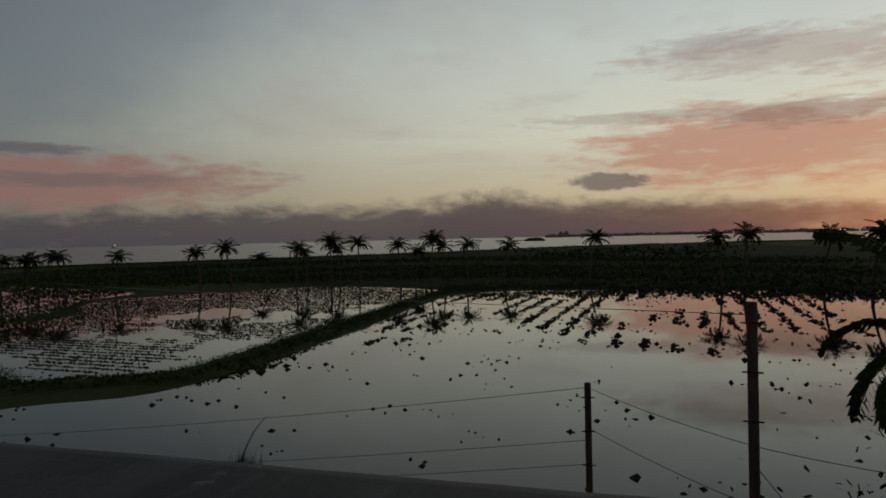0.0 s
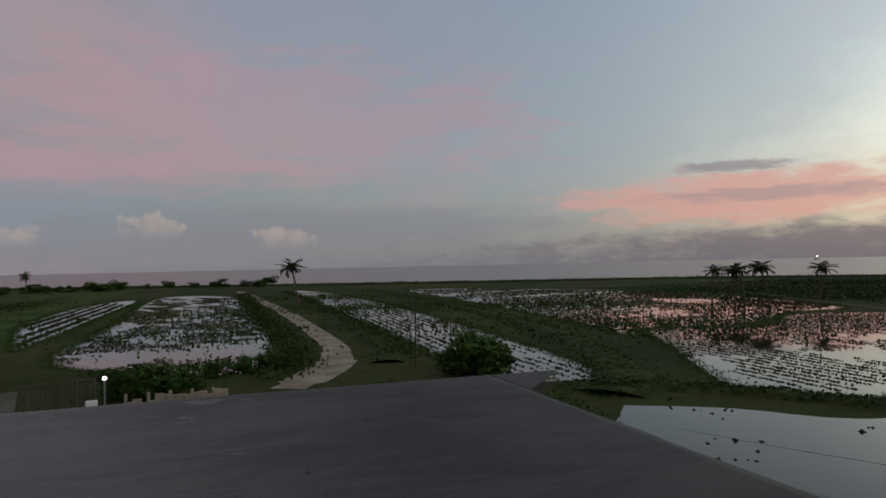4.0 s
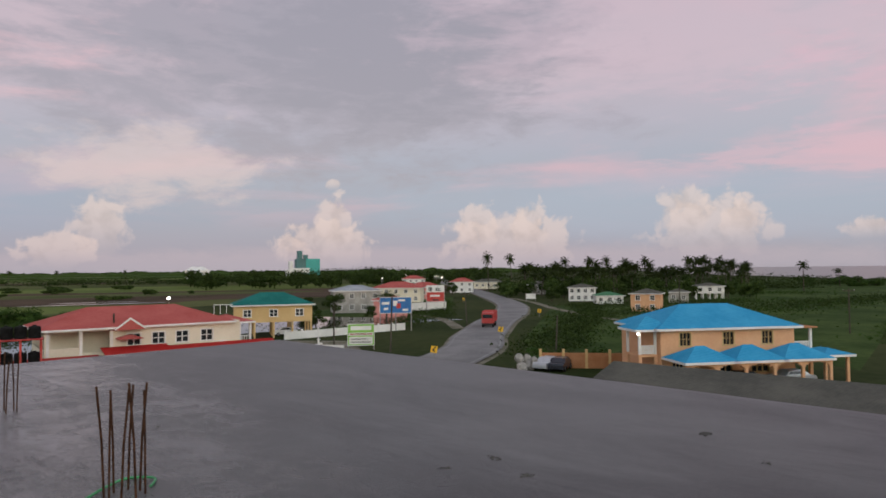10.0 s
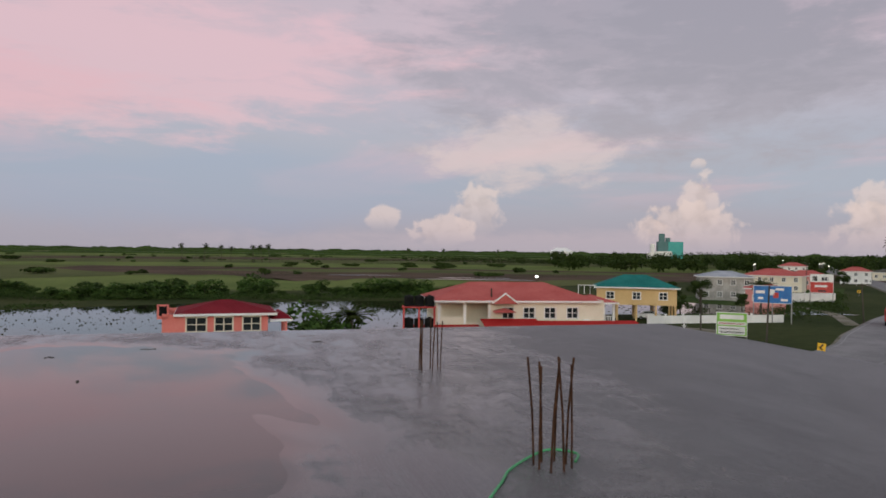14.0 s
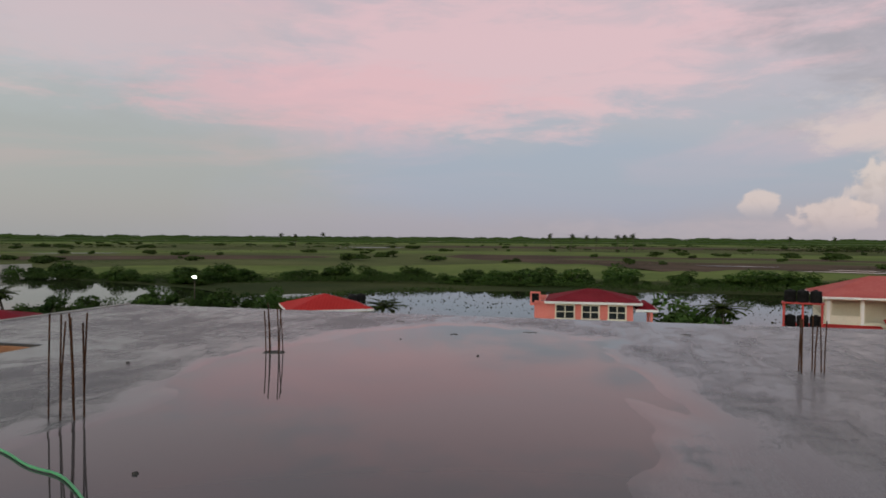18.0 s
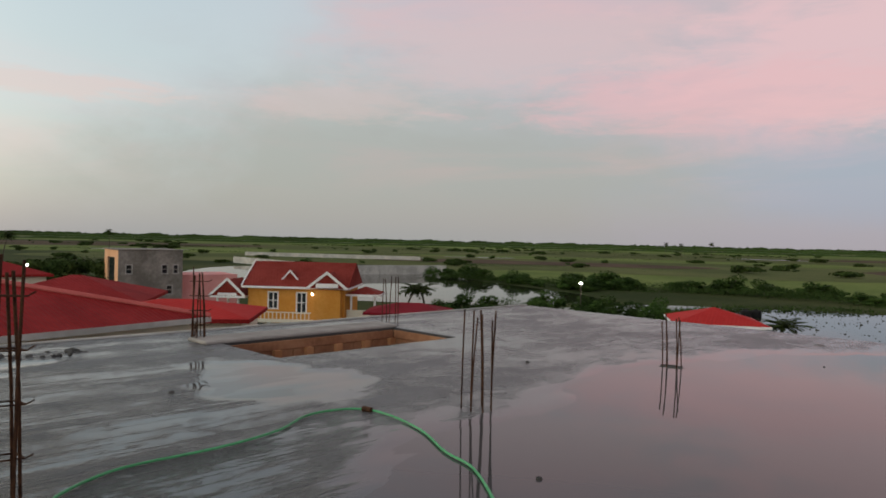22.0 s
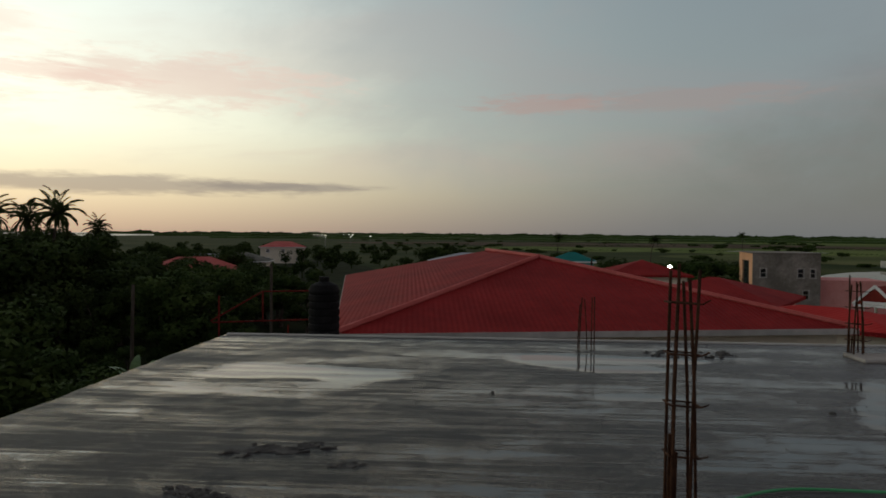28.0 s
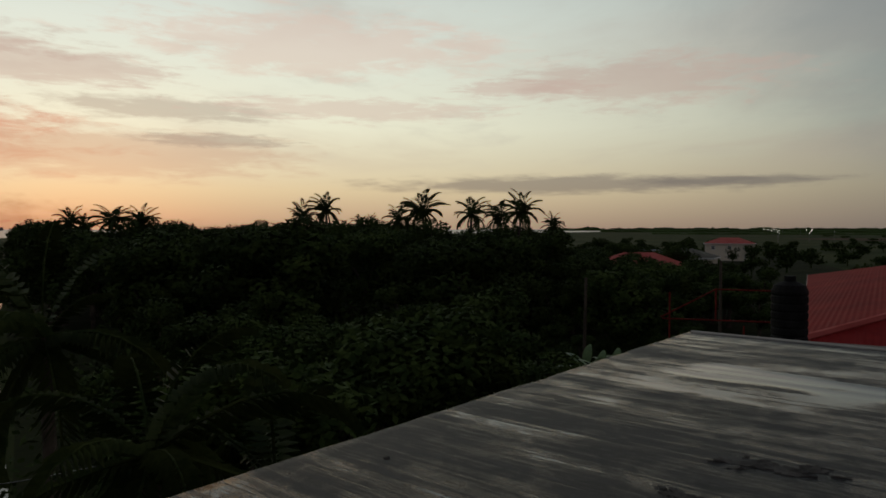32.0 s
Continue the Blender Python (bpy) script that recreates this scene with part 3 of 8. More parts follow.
def sheet(name, pts, z, material, label, category, kind="structure", sub=0):
    bm = bmesh.new()
    bm.faces.new([bm.verts.new((p[0], p[1], z)) for p in pts])
    bmesh.ops.triangulate(bm, faces=bm.faces)
    return single(name, bm, material, label, category, kind)


def sector(a0, a1, d0, d1):
    """A field between two headings and two distances that runs out to points, with uneven edges."""
    n = 40
    mid = (d0 + d1) / 2

    def edge(k, d, seed):
        t = k / n
        az = a0 + (a1 - a0) * t
        full = min(1.0, math.sin(math.pi * t) ** 0.5 * 1.12)
        wob = 0.16 * noise.noise(Vector((az * 0.13, d * 0.01, seed))) + 0.07 * noise.noise(Vector((az * 0.6, d * 0.01, seed)))
        return polar(az, mid + (d - mid) * full * (1 + 2 * wob))[:2]

    return [edge(k, d0, 1.0) for k in range(n + 1)] + [edge(k, d1, 5.0) for k in range(n - 1, 0, -1)]


def ribbon(bm, pts, width, z, height=0.0, smooth=6, rough=0.0, seed=0):
    """A strip along a smoothed line; with height it becomes a low bank."""
    rnd = random.Random(seed)
    P = spline(pts, smooth)
    rows = []
    for i, p in enumerate(P):
        d = (P[min(i + 1, len(P) - 1)] - P[max(i - 1, 0)]).normalized()
        n = Vector((-d.y, d.x, 0))
        w = (width[min(len(width) - 1, int(i / max(1, len(P) - 1) * (len(width) - 1) + 0.5))] if hasattr(width, "__len__") else width) / 2
        w *= 1 + rough * rnd.uniform(-1, 1)
        if height:
            h = height * (1 + rough * rnd.uniform(-1, 1))
            prof = [(-w, z - 0.05), (-w * 0.55, z + h * 0.8), (0, z + h), (w * 0.55, z + h * 0.8), (w, z - 0.05)]
        else:
            prof = [(-w, z), (w, z)]
        rows.append([bm.verts.new((p.x + n.x * o, p.y + n.y * o, zz)) for o, zz in prof])
    for a, b in zip(rows, rows[1:]):
        for k in range(len(a) - 1):
            bm.faces.new((a[k], a[k + 1], b[k + 1], b[k]))
    return bm


def spline(pts, n=6):
    P = [Vector((*p, 0)) if len(p) == 2 else Vector(p) for p in pts]
    out = []
    for i in range(len(P) - 1):
        p0, p1, p2, p3 = P[max(i - 1, 0)], P[i], P[i + 1], P[min(i + 2, len(P) - 1)]
        for k in range(n):
            t = k / n
            out.append(0.5 * ((2 * p1) + (p2 - p0) * t + (2 * p0 - 5 * p1 + 4 * p2 - p3) * t * t + (3 * p1 - p0 - 3 * p2 + p3) * t ** 3))
    out.append(P[-1])
    return out


# ---------------------------------------------------------------- land and water
bm = bmesh.new()
COAST = [(-4800, -900), (-2500, -560), (-1300, -230), (-800, -60), (-590, 40), (-450, 165), (-350, 250), (-270, 345), (-190, 400), (-100, 455), (10, 525), (120, 640), (280, 690), (420, 700), (700, 640), (1100, 560), (2200, 300), (4800, 100)]
coast = spline(COAST, 5)
ring = [(p.x, p.y) for p in coast] + [(4800, -4800), (-4800, -4800)]
bm.faces.new([bm.verts.new((x, y, 0)) for x, y in ring])
bmesh.ops.triangulate(bm, faces=bm.faces)
single("ground", bm, EARTH, "flat green and brown coastal farmland reaching the horizon", "ground", "structure")
bm = bmesh.new()
box(bm, -4900, 4900, -1200, 4900, -1.6, -0.6)
single("water_sea", bm, SEA, "calm muddy grey sea at dawn along the coast", "sea", "structure")
bm = bmesh.new()
ribbon(bm, [(p.x, p.y - 4) for p in coast[15:70]], 22, 0.0, 0.8, 1, 0.2, 3)
single("ground_sea_dam", bm, BUND, "low dark grassy sea dam along the shore", "embankment", "structure")

POND_A = [(-36, 44), (-30, 49), (-22, 52.5), (-17, 64), (-10, 88), (3, 137), (30, 140), (72, 126), (86, 123), (60, 87), (30, 43), (15, 21.4), (10, 21), (-12, 26), (-28, 34)]
POND_B = [(-36, 58), (-31, 59), (-24, 62), (-19, 78), (-6, 128), (0, 150), (-26, 168), (-48, 160), (-70, 140), (-62, 112), (-72, 96), (-56, 78)]
STRIPS = [[(-66, 84), (-110, 106), (-190, 140), (-262, 172), (-246, 200), (-150, 208), (-76, 168), (-73, 142), (-66, 112), (-74, 96)]]
POND_C = [(-43, 51), (-50, 47), (-64, 46), (-84, 56), (-300, 132), (-286, 142), (-180, 110), (-70, 66)]
POND_D = [(-84, 17), (-88, 37), (-268, 96), (-298, 74), (-150, 27), (-104, 12)]
POND_E = [(-118, 9), (-170, 27), (-280, 62), (-262, 42), (-180, 16)]
for n_, poly in enumerate([POND_A, POND_B, POND_C, POND_D, POND_E] + STRIPS):
    P = spline(poly + poly[:1], 4)[:-1]
    sheet("water_paddy_%d" % (n_ + 1), [(p.x, p.y) for p in P], 0.05, PADDY, "still shallow flood water in a ploughed rice field", "water")
POND_F = [(-140, -70), (-95, -92), (-60, -88), (-20, -92), (12, -98), (40, -108), (36, -122), (22, -138), (-28, -146), (-80, -136), (-130, -118)]
POND_G = [(46, -118), (62, -108), (96, -105), (150, -128), (190, -190), (150, -238), (118, -228), (95, -190), (64, -166), (44, -150), (38, -136)]
for n_, poly in enumerate((POND_F, POND_G)):
    P = spline(poly + poly[:1], 4)[:-1]
    sheet("water_pond_%d" % (n_ + 1), [(p.x, p.y) for p in P], 0.05, PADDY, "still grey flood water lying behind the houses", "water")

FIELDS = [
    ("field_green_west", [(-88, 4), (-120, 8), (-180, 14), (-262, 40), (-330, 60), (-470, 110), (-560, 40), (-640, -20), (-620, -60), (-300, -70), (-170, -40), (-110, -14)], GRASS, "bright green grazing field"),
    ("field_green_road", [(-90, -24), (-100, -40), (-140, -52), (-200, -70), (-210, -40), (-140, -22)], GRASS, "green grass between the road and the fence"),
    ("field_green_verge", [(-112, -72), (-160, -84), (-250, -130), (-230, -150), (-140, -118), (-104, -88)], GRASS, "mown green verge behind the boards"),
    ("field_pasture_south", [(-600, -210), (-90, -172), (150, -252), (700, -300), (900, -1600), (-900, -1800)], OLIVE, "olive rough pasture running to the horizon"),
        # the next two sheets carry shade in their colour
        ("field_coast", [(-200, 222), (-120, 226), (-60, 196), (0, 154), (30, 143), (80, 128), (130, 112), (260, 240), (240, 640), (120, 590), (0, 500), (-100, 440), (-190, 385)], SHADEDSOIL, "scrubby ground behind the flooded field, backlit darkness painted in"),
    ("field_wood_floor", [(13, 8), (30, 2), (50, -8), (70, -30), (160, -34), (300, -20), (260, 130), (90, 126), (61, 87), (31, 43), (15, 21)], SHADEDSOIL, "wooded ground east of the slab, tree shade painted in"),
]
for n_, (nm, poly, mat_, lab) in enumerate(FIELDS):
    sheet("ground_" + nm, poly, 0.012 + 0.004 * n_, mat_, lab, "field")

# strips of field running out to the horizon
STRIPES = [(210, 144, 194, 300, MEADOW, "light green meadow behind the pond hedge"), (240, 200, 330, 450, OLIVE, "olive pasture"), (177, 113, 272, 540, TILLED, "dark brown tilled field"), (168, 128, 350, 400, OLIVE, "weedy strip in the tilled field"), (204, 172, 275, 340, OLIVE, "olive pasture behind the meadow"), (214, 186, 350, 420, TILLED, "brown tilled field"),
           (180, 112, 430, 560, MEADOW, "green rice field"), (212, 150, 470, 560, MEADOW, "pale green field strip"), (256, 214, 460, 640, MEADOW, "green field strip"), (196, 120, 590, 700, OLIVE, "olive field strip"),
           (190, 134, 720, 860, TILLED, "brown field strip"), (232, 178, 700, 900, OLIVE, "olive field strip"), (266, 222, 660, 900, TILLED, "brown field strip"), (250, 130, 950, 1250, MEADOW, "far green field strip"), (264, 124, 1350, 2000, OLIVE, "far olive field strip")]
for n_, (a0, a1, d0, d1, mat_, lab) in enumerate(STRIPES):
    sheet("ground_field_strip_%d" % (n_ + 1), sector(a0, a1, d0, d1), 0.06 + 0.02 * n_, mat_, lab, "field")
for n_, (a0, a1, d0, d1) in enumerate(((150, 140, 268, 272), (148, 142, 284, 288), (157, 151, 302, 305), (216, 209, 420, 428), (208, 202, 470, 480), (236, 228, 520, 540), (186, 180, 700, 720))):
    sheet("water_field_%d" % (n_ + 1), sector(a0, a1, d0, d1), 0.36, PADDY, "thin sheet of water lying in the field", "water")
# lanes beside the bend
for n_, pts in enumerate(([(-250, -112), (-239, -99), (-215, -82), (-191, -68), (-176, -58), (-162, -49), (-149, -37), (-138, -28)], [(-118, -60), (-140, -76), (-150, -92), (-152, -112)])):
    bm = bmesh.new()
    ribbon(bm, pts, 2.4, 0.05 + 0.008 * n_, 0.0, 6, 0.08, n_)
    single("road_lane", bm, VERGE, "pale dirt lane joining the road", "lane", "structure")

# bunds between the flooded fields
bm = bmesh.new()
ribbon(bm, [(-46, 44), (-38, 53), (-28, 57), (-20, 60), (-15, 78), (-4, 125), (2, 146), (14, 152)], [6.5, 4.2, 3.2, 3.0, 3.2, 4.0, 5.0, 5.0], 0.0, 0.5, 8, 0.18, 1)
single("ground_bund_1", bm, BUND, "dark grassy mud bund winding between flooded fields", "bund", "structure")
bm = bmesh.new()
ribbon(bm, [(-40, 46), (-46, 56), (-70, 74), (-110, 96), (-190, 130), (-290, 165), (-400, 205)], [7, 6, 6, 6, 8, 8, 8], 0.0, 0.45, 8, 0.18, 2)
single("ground_bund_2", bm, BUND, "long grassy bund between two rice fields", "bund", "structure")
bm = bmesh.new()
ribbon(bm, [(-70, 43), (-90, 54), (-180, 87), (-300, 128)], [5, 5, 6, 6], 0.0, 0.5, 8, 0.2, 4)
single("ground_bund_3", bm, BUND, "weedy bank beside the sandy track", "bund", "structure")
bm = bmesh.new()
ribbon(bm, [(-62, 27), (-68, 33), (-74, 38), (-81, 42), (-100, 50), (-180, 76), (-335, 121)], [3.5, 5.0, 5.0, 4.0, 3.6, 3.6, 4.5], 0.02, 0.0, 8, 0.05)
single("road_track", bm, TRACK, "pale sandy track leading out to the sea dam", "track", "structure")

# the main road, with its verges and lines
RD = [(140, -40), (40, -36), (-20, -34), (-80, -41), (-106, -50), (-135, -60), (-162, -68), (-200, -84), (-250, -113), (-300, -143), (-370, -187), (-520, -280), (-800, -420)]
bm = bmesh.new()
ribbon(bm, RD, 10.4, 0.02, 0.22, 8)
single("road_verge", bm, VERGE, "pale dusty road shoulder", "road", "structure")
bm = bmesh.new()
ribbon(bm, RD, 8.6, 0.26, 0.0, 8)
single("road", bm, TARMAC, "worn grey two-lane tarmac road in a long bend", "road", "structure")
for off, lab in ((-3.7, "edge"), (3.7, "edge")):
    P = spline(RD, 8)
    Q = []
    for i, p in enumerate(P):
        d = (P[min(i + 1, len(P) - 1)] - P[max(i - 1, 0)]).normalized()
        Q.append((p.x - d.y * off, p.y + d.x * off))
    bm = bmesh.new()
    ribbon(bm, Q, 0.16, 0.268, 0.0, 1)
    single("road_line", bm, LINE, "faded white edge line on the tarmac", "road marking", "structure")


# ---------------------------------------------------------------- the roof slab under the camera
TOP = 9.9
SLABM = Matrix(((-0.956, -0.292, 0, 11.6), (0.292, -0.956, 0, 0.7), (0, 0, 1, TOP), (0, 0, 0, 1)))  # x west, y south from its seaward corner
SX, SY = 20.1, 18.2
HOLE = (1.45, 3.0, 9.2, 12.5)


def hollow(x, y, cx, cy, rx, ry, depth, edge=0.12):
    """A shallow pan in the slab with a wandering edge."""
    r = math.hypot((x - cx) / rx, (y - cy) / ry) + 0.22 * noise.noise(Vector((x * 0.55, y * 0.55, 4.4))) + edge * noise.noise(Vector((x * 1.9, y * 0.8, 6.1))) + 0.07 * noise.noise(Vector((x * 4.5 + y * 2.2, y * 1.4, 2.6)))
    k = min(1.0, max(0.0, (1.18 - r) / 0.42))
    return -depth * k * k * (3 - 2 * k)


def slab_height(x, y):
    h = 0.0048 + 0.004 * noise.noise(Vector((x * 0.30, y * 0.30, 3.1))) + 0.0022 * noise.noise(Vector((x * 0.9, y * 0.9, 8.2)))
    h += hollow(x, y, 9.1, 11.0, 2.75, 5.3, 0.019)
    h += hollow(x, y, 4.0, 8.5, 1.25, 0.9, 0.011, 0.5)
    h += hollow(x, y, 2.7, 2.0, 0.55, 1.1, 0.0075, 0.9)
    h += hollow(x, y, 1.6, 5.6, 0.6, 1.2, 0.0095, 0.8)
    h += 0.006 / (1 + math.exp(-(x - 13.5) * 1.2))
    streaky = 1.0 / (1 + math.exp((x - 9.0) * 0.8)) / (1 + math.exp((y - 8.5) * 0.8))
    h += (0.0012 + 0.0050 * streaky) * noise.noise(Vector((x * 2.4, y * 0.35, 5.0))) + (0.001 + 0.003 * streaky) * noise.noise(Vector((x * 7.0, y * 0.8, 9.0)))
    return h


house = thing("unfinished_building", SLABM, "unfinished concrete building whose bare wet roof slab carries rebar stubs", "building", kind="structure")
bm = bmesh.new()
xs = sorted({round(i * 0.1, 3) for i in range(int(SX / 0.1) + 1)} | {HOLE[0], HOLE[1]})
ys = sorted({round(i * 0.1, 3) for i in range(int(SY / 0.1) + 1)} | {HOLE[2], HOLE[3]})
grid = {}


def slab_vert(x, y, z):
    k = (x, y, z is None)
    if k not in grid:
        wob = 0.0 if 0 < x < SX and 0 < y < SY else 0.025 * noise.noise(Vector((x * 1.3, y * 1.3, 1)))
        grid[k] = bm.verts.new((x + (wob if x in (xs[0], xs[-1]) else 0), y + (wob if y in (ys[0], ys[-1]) else 0), slab_height(x, y) if z is None else z))
    return grid[k]


def solid(i, j):
    if not (0 <= i < len(xs) - 1 and 0 <= j < len(ys) - 1):
        return False
    cx, cy = (xs[i] + xs[i + 1]) / 2, (ys[j] + ys[j + 1]) / 2
    return not (HOLE[0] < cx < HOLE[1] and HOLE[2] < cy < HOLE[3])


for i in range(len(xs) - 1):
    for j in range(len(ys) - 1):
        if not solid(i, j):
            continue
        a, b, c, d = (xs[i], ys[j]), (xs[i + 1], ys[j]), (xs[i + 1], ys[j + 1]), (xs[i], ys[j + 1])
        bm.faces.new([slab_vert(*p, None) for p in (a, b, c, d)]).smooth = True
        bm.faces.new([slab_vert(*p, -0.16) for p in (d, c, b, a)])
        for (p, q), (ii, jj) in zip(((a, b), (b, c), (c, d), (d, a)), ((i, j - 1), (i + 1, j), (i, j + 1), (i - 1, j))):
            if not solid(ii, jj):
                bm.faces.new([slab_vert(*q, None), slab_vert(*p, None), slab_vert(*p, -0.16), slab_vert(*q, -0.16)])
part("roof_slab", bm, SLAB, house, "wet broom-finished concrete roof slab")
bm = bmesh.new()
for x0, x1, y0, y1 in ((0.05, 0.2, 0.05, SY - 0.05), (SX - 0.2, SX - 0.05, 0.05, SY - 0.05), (0.2, SX - 0.2, 0.05, 0.2), (0.2, SX - 0.2, SY - 0.2, SY - 0.05)):
    box(bm, x0, x1, y0, y1, -TOP, -0.16)
part("wall", bm, BLOCK, house, "bare grey blockwork walls")
bm = bmesh.new()
box(bm, -0.03, 0.03, 0.02, SY - 0.02, -0.10, 0.030, bevel=0.008)
part("edge_lip", bm, WORKS, house, "pale trowelled lip along the slab edge")
# a short cantilever that juts past the corner
bm = bmesh.new()
lo = [bm.verts.new((x, y, -0.16)) for x, y in ((SX - 1.27, -0.03), (SX - 0.01, -0.03), (SX - 0.01, -1.08))]
hi = [bm.verts.new((v.co.x, v.co.y, 0.008)) for v in lo]
bm.faces.new(lo)
bm.faces.new(hi[::-1])
for k in range(3):
    bm.faces.new((lo[k], hi[k], hi[(k + 1) % 3], lo[(k + 1) % 3]))
part("slab_ledge", bm, SLAB, house, "short cantilevered ledge of the slab")
# stairwell below the opening
bm = bmesh.new()
hx0, hx1, hy0, hy1 = HOLE
for q in ((hx0 - 0.15, hx0, hy0, hy1), (hx1, hx1 + 0.15, hy0, hy1), (hx0 - 0.15, hx1 + 0.15, hy1, hy1 + 0.15), (hx0 - 0.15, hx1 + 0.15, hy0 - 0.15, hy0)):
    box(bm, *q, -3.2, -0.165)
box(bm, hx0 - 0.15, hx1 + 0.15, hy0 - 0.15, hy1 + 0.15, -3.4, -3.2)
stairwell = part("stairwell", bm, BRICK, house, "brown blockwork stairwell seen through the opening")
bm = bmesh.new()
rnd = random.Random(5)
for k in range(6):
    yy = hy0 + 0.25 + k * (hy1 - hy0 - 0.4) / 5
    box(bm, hx0 + 0.002, hx0 + 0.10, yy, yy + 0.12, -1.6, -0.17)
box(bm, hx0 + 0.10, hx0 + 0.16, hy0 + 0.05, hy1 - 0.05, -0.62, -0.5)
part("formwork", bm, FENCEW, house, "rough timber formwork inside the stairwell")
bm = bmesh.new()
box(bm, -0.006, 0.010, -0.194, 0.194, -0.094, 0.094, bevel=0.006)
block_x = mesh("block", bm, BRICK)
bm2 = bmesh.new()
box(bm2, hx0 + 0.001, hx0 + 0.028, hy0 + 0.03, hy1 - 0.03, -0.175, -0.035, bevel=0.006)
part("lining", bm2, BRICK, house, "brown brick lining of the stair opening")
bm2 = bmesh.new()
box(bm2, hx0 + 0.03, hx1 - 0.01, hy1 - 0.028, hy1 - 0.001, -0.175, -0.035, bevel=0.006)
part("lining", bm2, BRICK, house, "brown brick lining of the stair opening")
bm = bmesh.new()
box(bm, -0.194, 0.194, -0.010, 0.006, -0.094, 0.094, bevel=0.006)
block_y = mesh("block", bm, BRICK)
for row in range(9):
    for k in range(9):
        yy = hy0 + 0.2 + 0.4 * k - 0.2 * (row % 2)
        if hy0 + 0.1 < yy < hy1 - 0.15:
            ob = new("block", block_x)
            ob.parent = stairwell
            ob.location = (hx0 + 0.004, yy, -0.28 - 0.2 * row)
    for k in range(4):
        xx = hx0 + 0.22 + 0.4 * k - 0.2 * (row % 2)
        if hx0 + 0.15 < xx < hx1 - 0.15:
            ob = new("block", block_y)
            ob.parent = stairwell
            ob.location = (xx, hy1 - 0.004, -0.28 - 0.2 * row)
bm = bmesh.new()
box(bm, 0.85, hx0 - 0.02, hy0 - 0.25, hy1 + 0.1, -0.01, 0.05, bevel=0.02)
part("kerb", bm, BLOCK, house, "low concrete kerb beside the stairwell")

bm = bmesh.new()
bmesh.ops.create_grid(bm, x_segments=1, y_segments=1, size=0.5, matrix=Matrix.Translation((SX / 2, SY / 2, -0.0045)) @ Matrix.Diagonal((SX - 0.3, SY - 0.3, 1, 1)))
pw = bm.faces[:]
bmesh.ops.delete(bm, geom=pw, context="FACES")
for x0, x1, y0, y1 in ((0.15, hx0 - 0.2, 0.15, SY - 0.15), (hx0 - 0.2, hx1 + 0.2, 0.15, hy0 - 0.2), (hx0 - 0.2, hx1 + 0.2, hy1 + 0.2, SY - 0.15), (hx1 + 0.2, SX - 0.15, 0.15, SY - 0.15)):
    bm.faces.new([bm.verts.new((x, y, -0.0045)) for x, y in ((x0, y0), (x1, y0), (x1, y1), (x0, y1))])
single("water_puddles", bm, PUDDLE, "shallow rainwater lying in the hollows of the roof slab", "puddle", "structure", SLABM)

# rebar starter bars standing out of the columns
COLUMNS = [  # x, y on the slab, height, bars, spread, with stirrups
    (13.45, 9.2, 0.84, 8, 0.12, False), (13.58, 13.36, 0.66, 7, 0.13, False), (6.56, 12.92, 0.68, 6, 0.11, False),
    (6.5, 9.2, 0.98, 7, 0.12, False), (6.38, 5.34, 1.52, 6, 0.088, True), (0.9, 9.1, 1.10, 6, 0.10, True),
    (0.9, 5.5, 0.74, 5, 0.11, False), (0.95, 12.85, 0.95, 5, 0.14, False)]
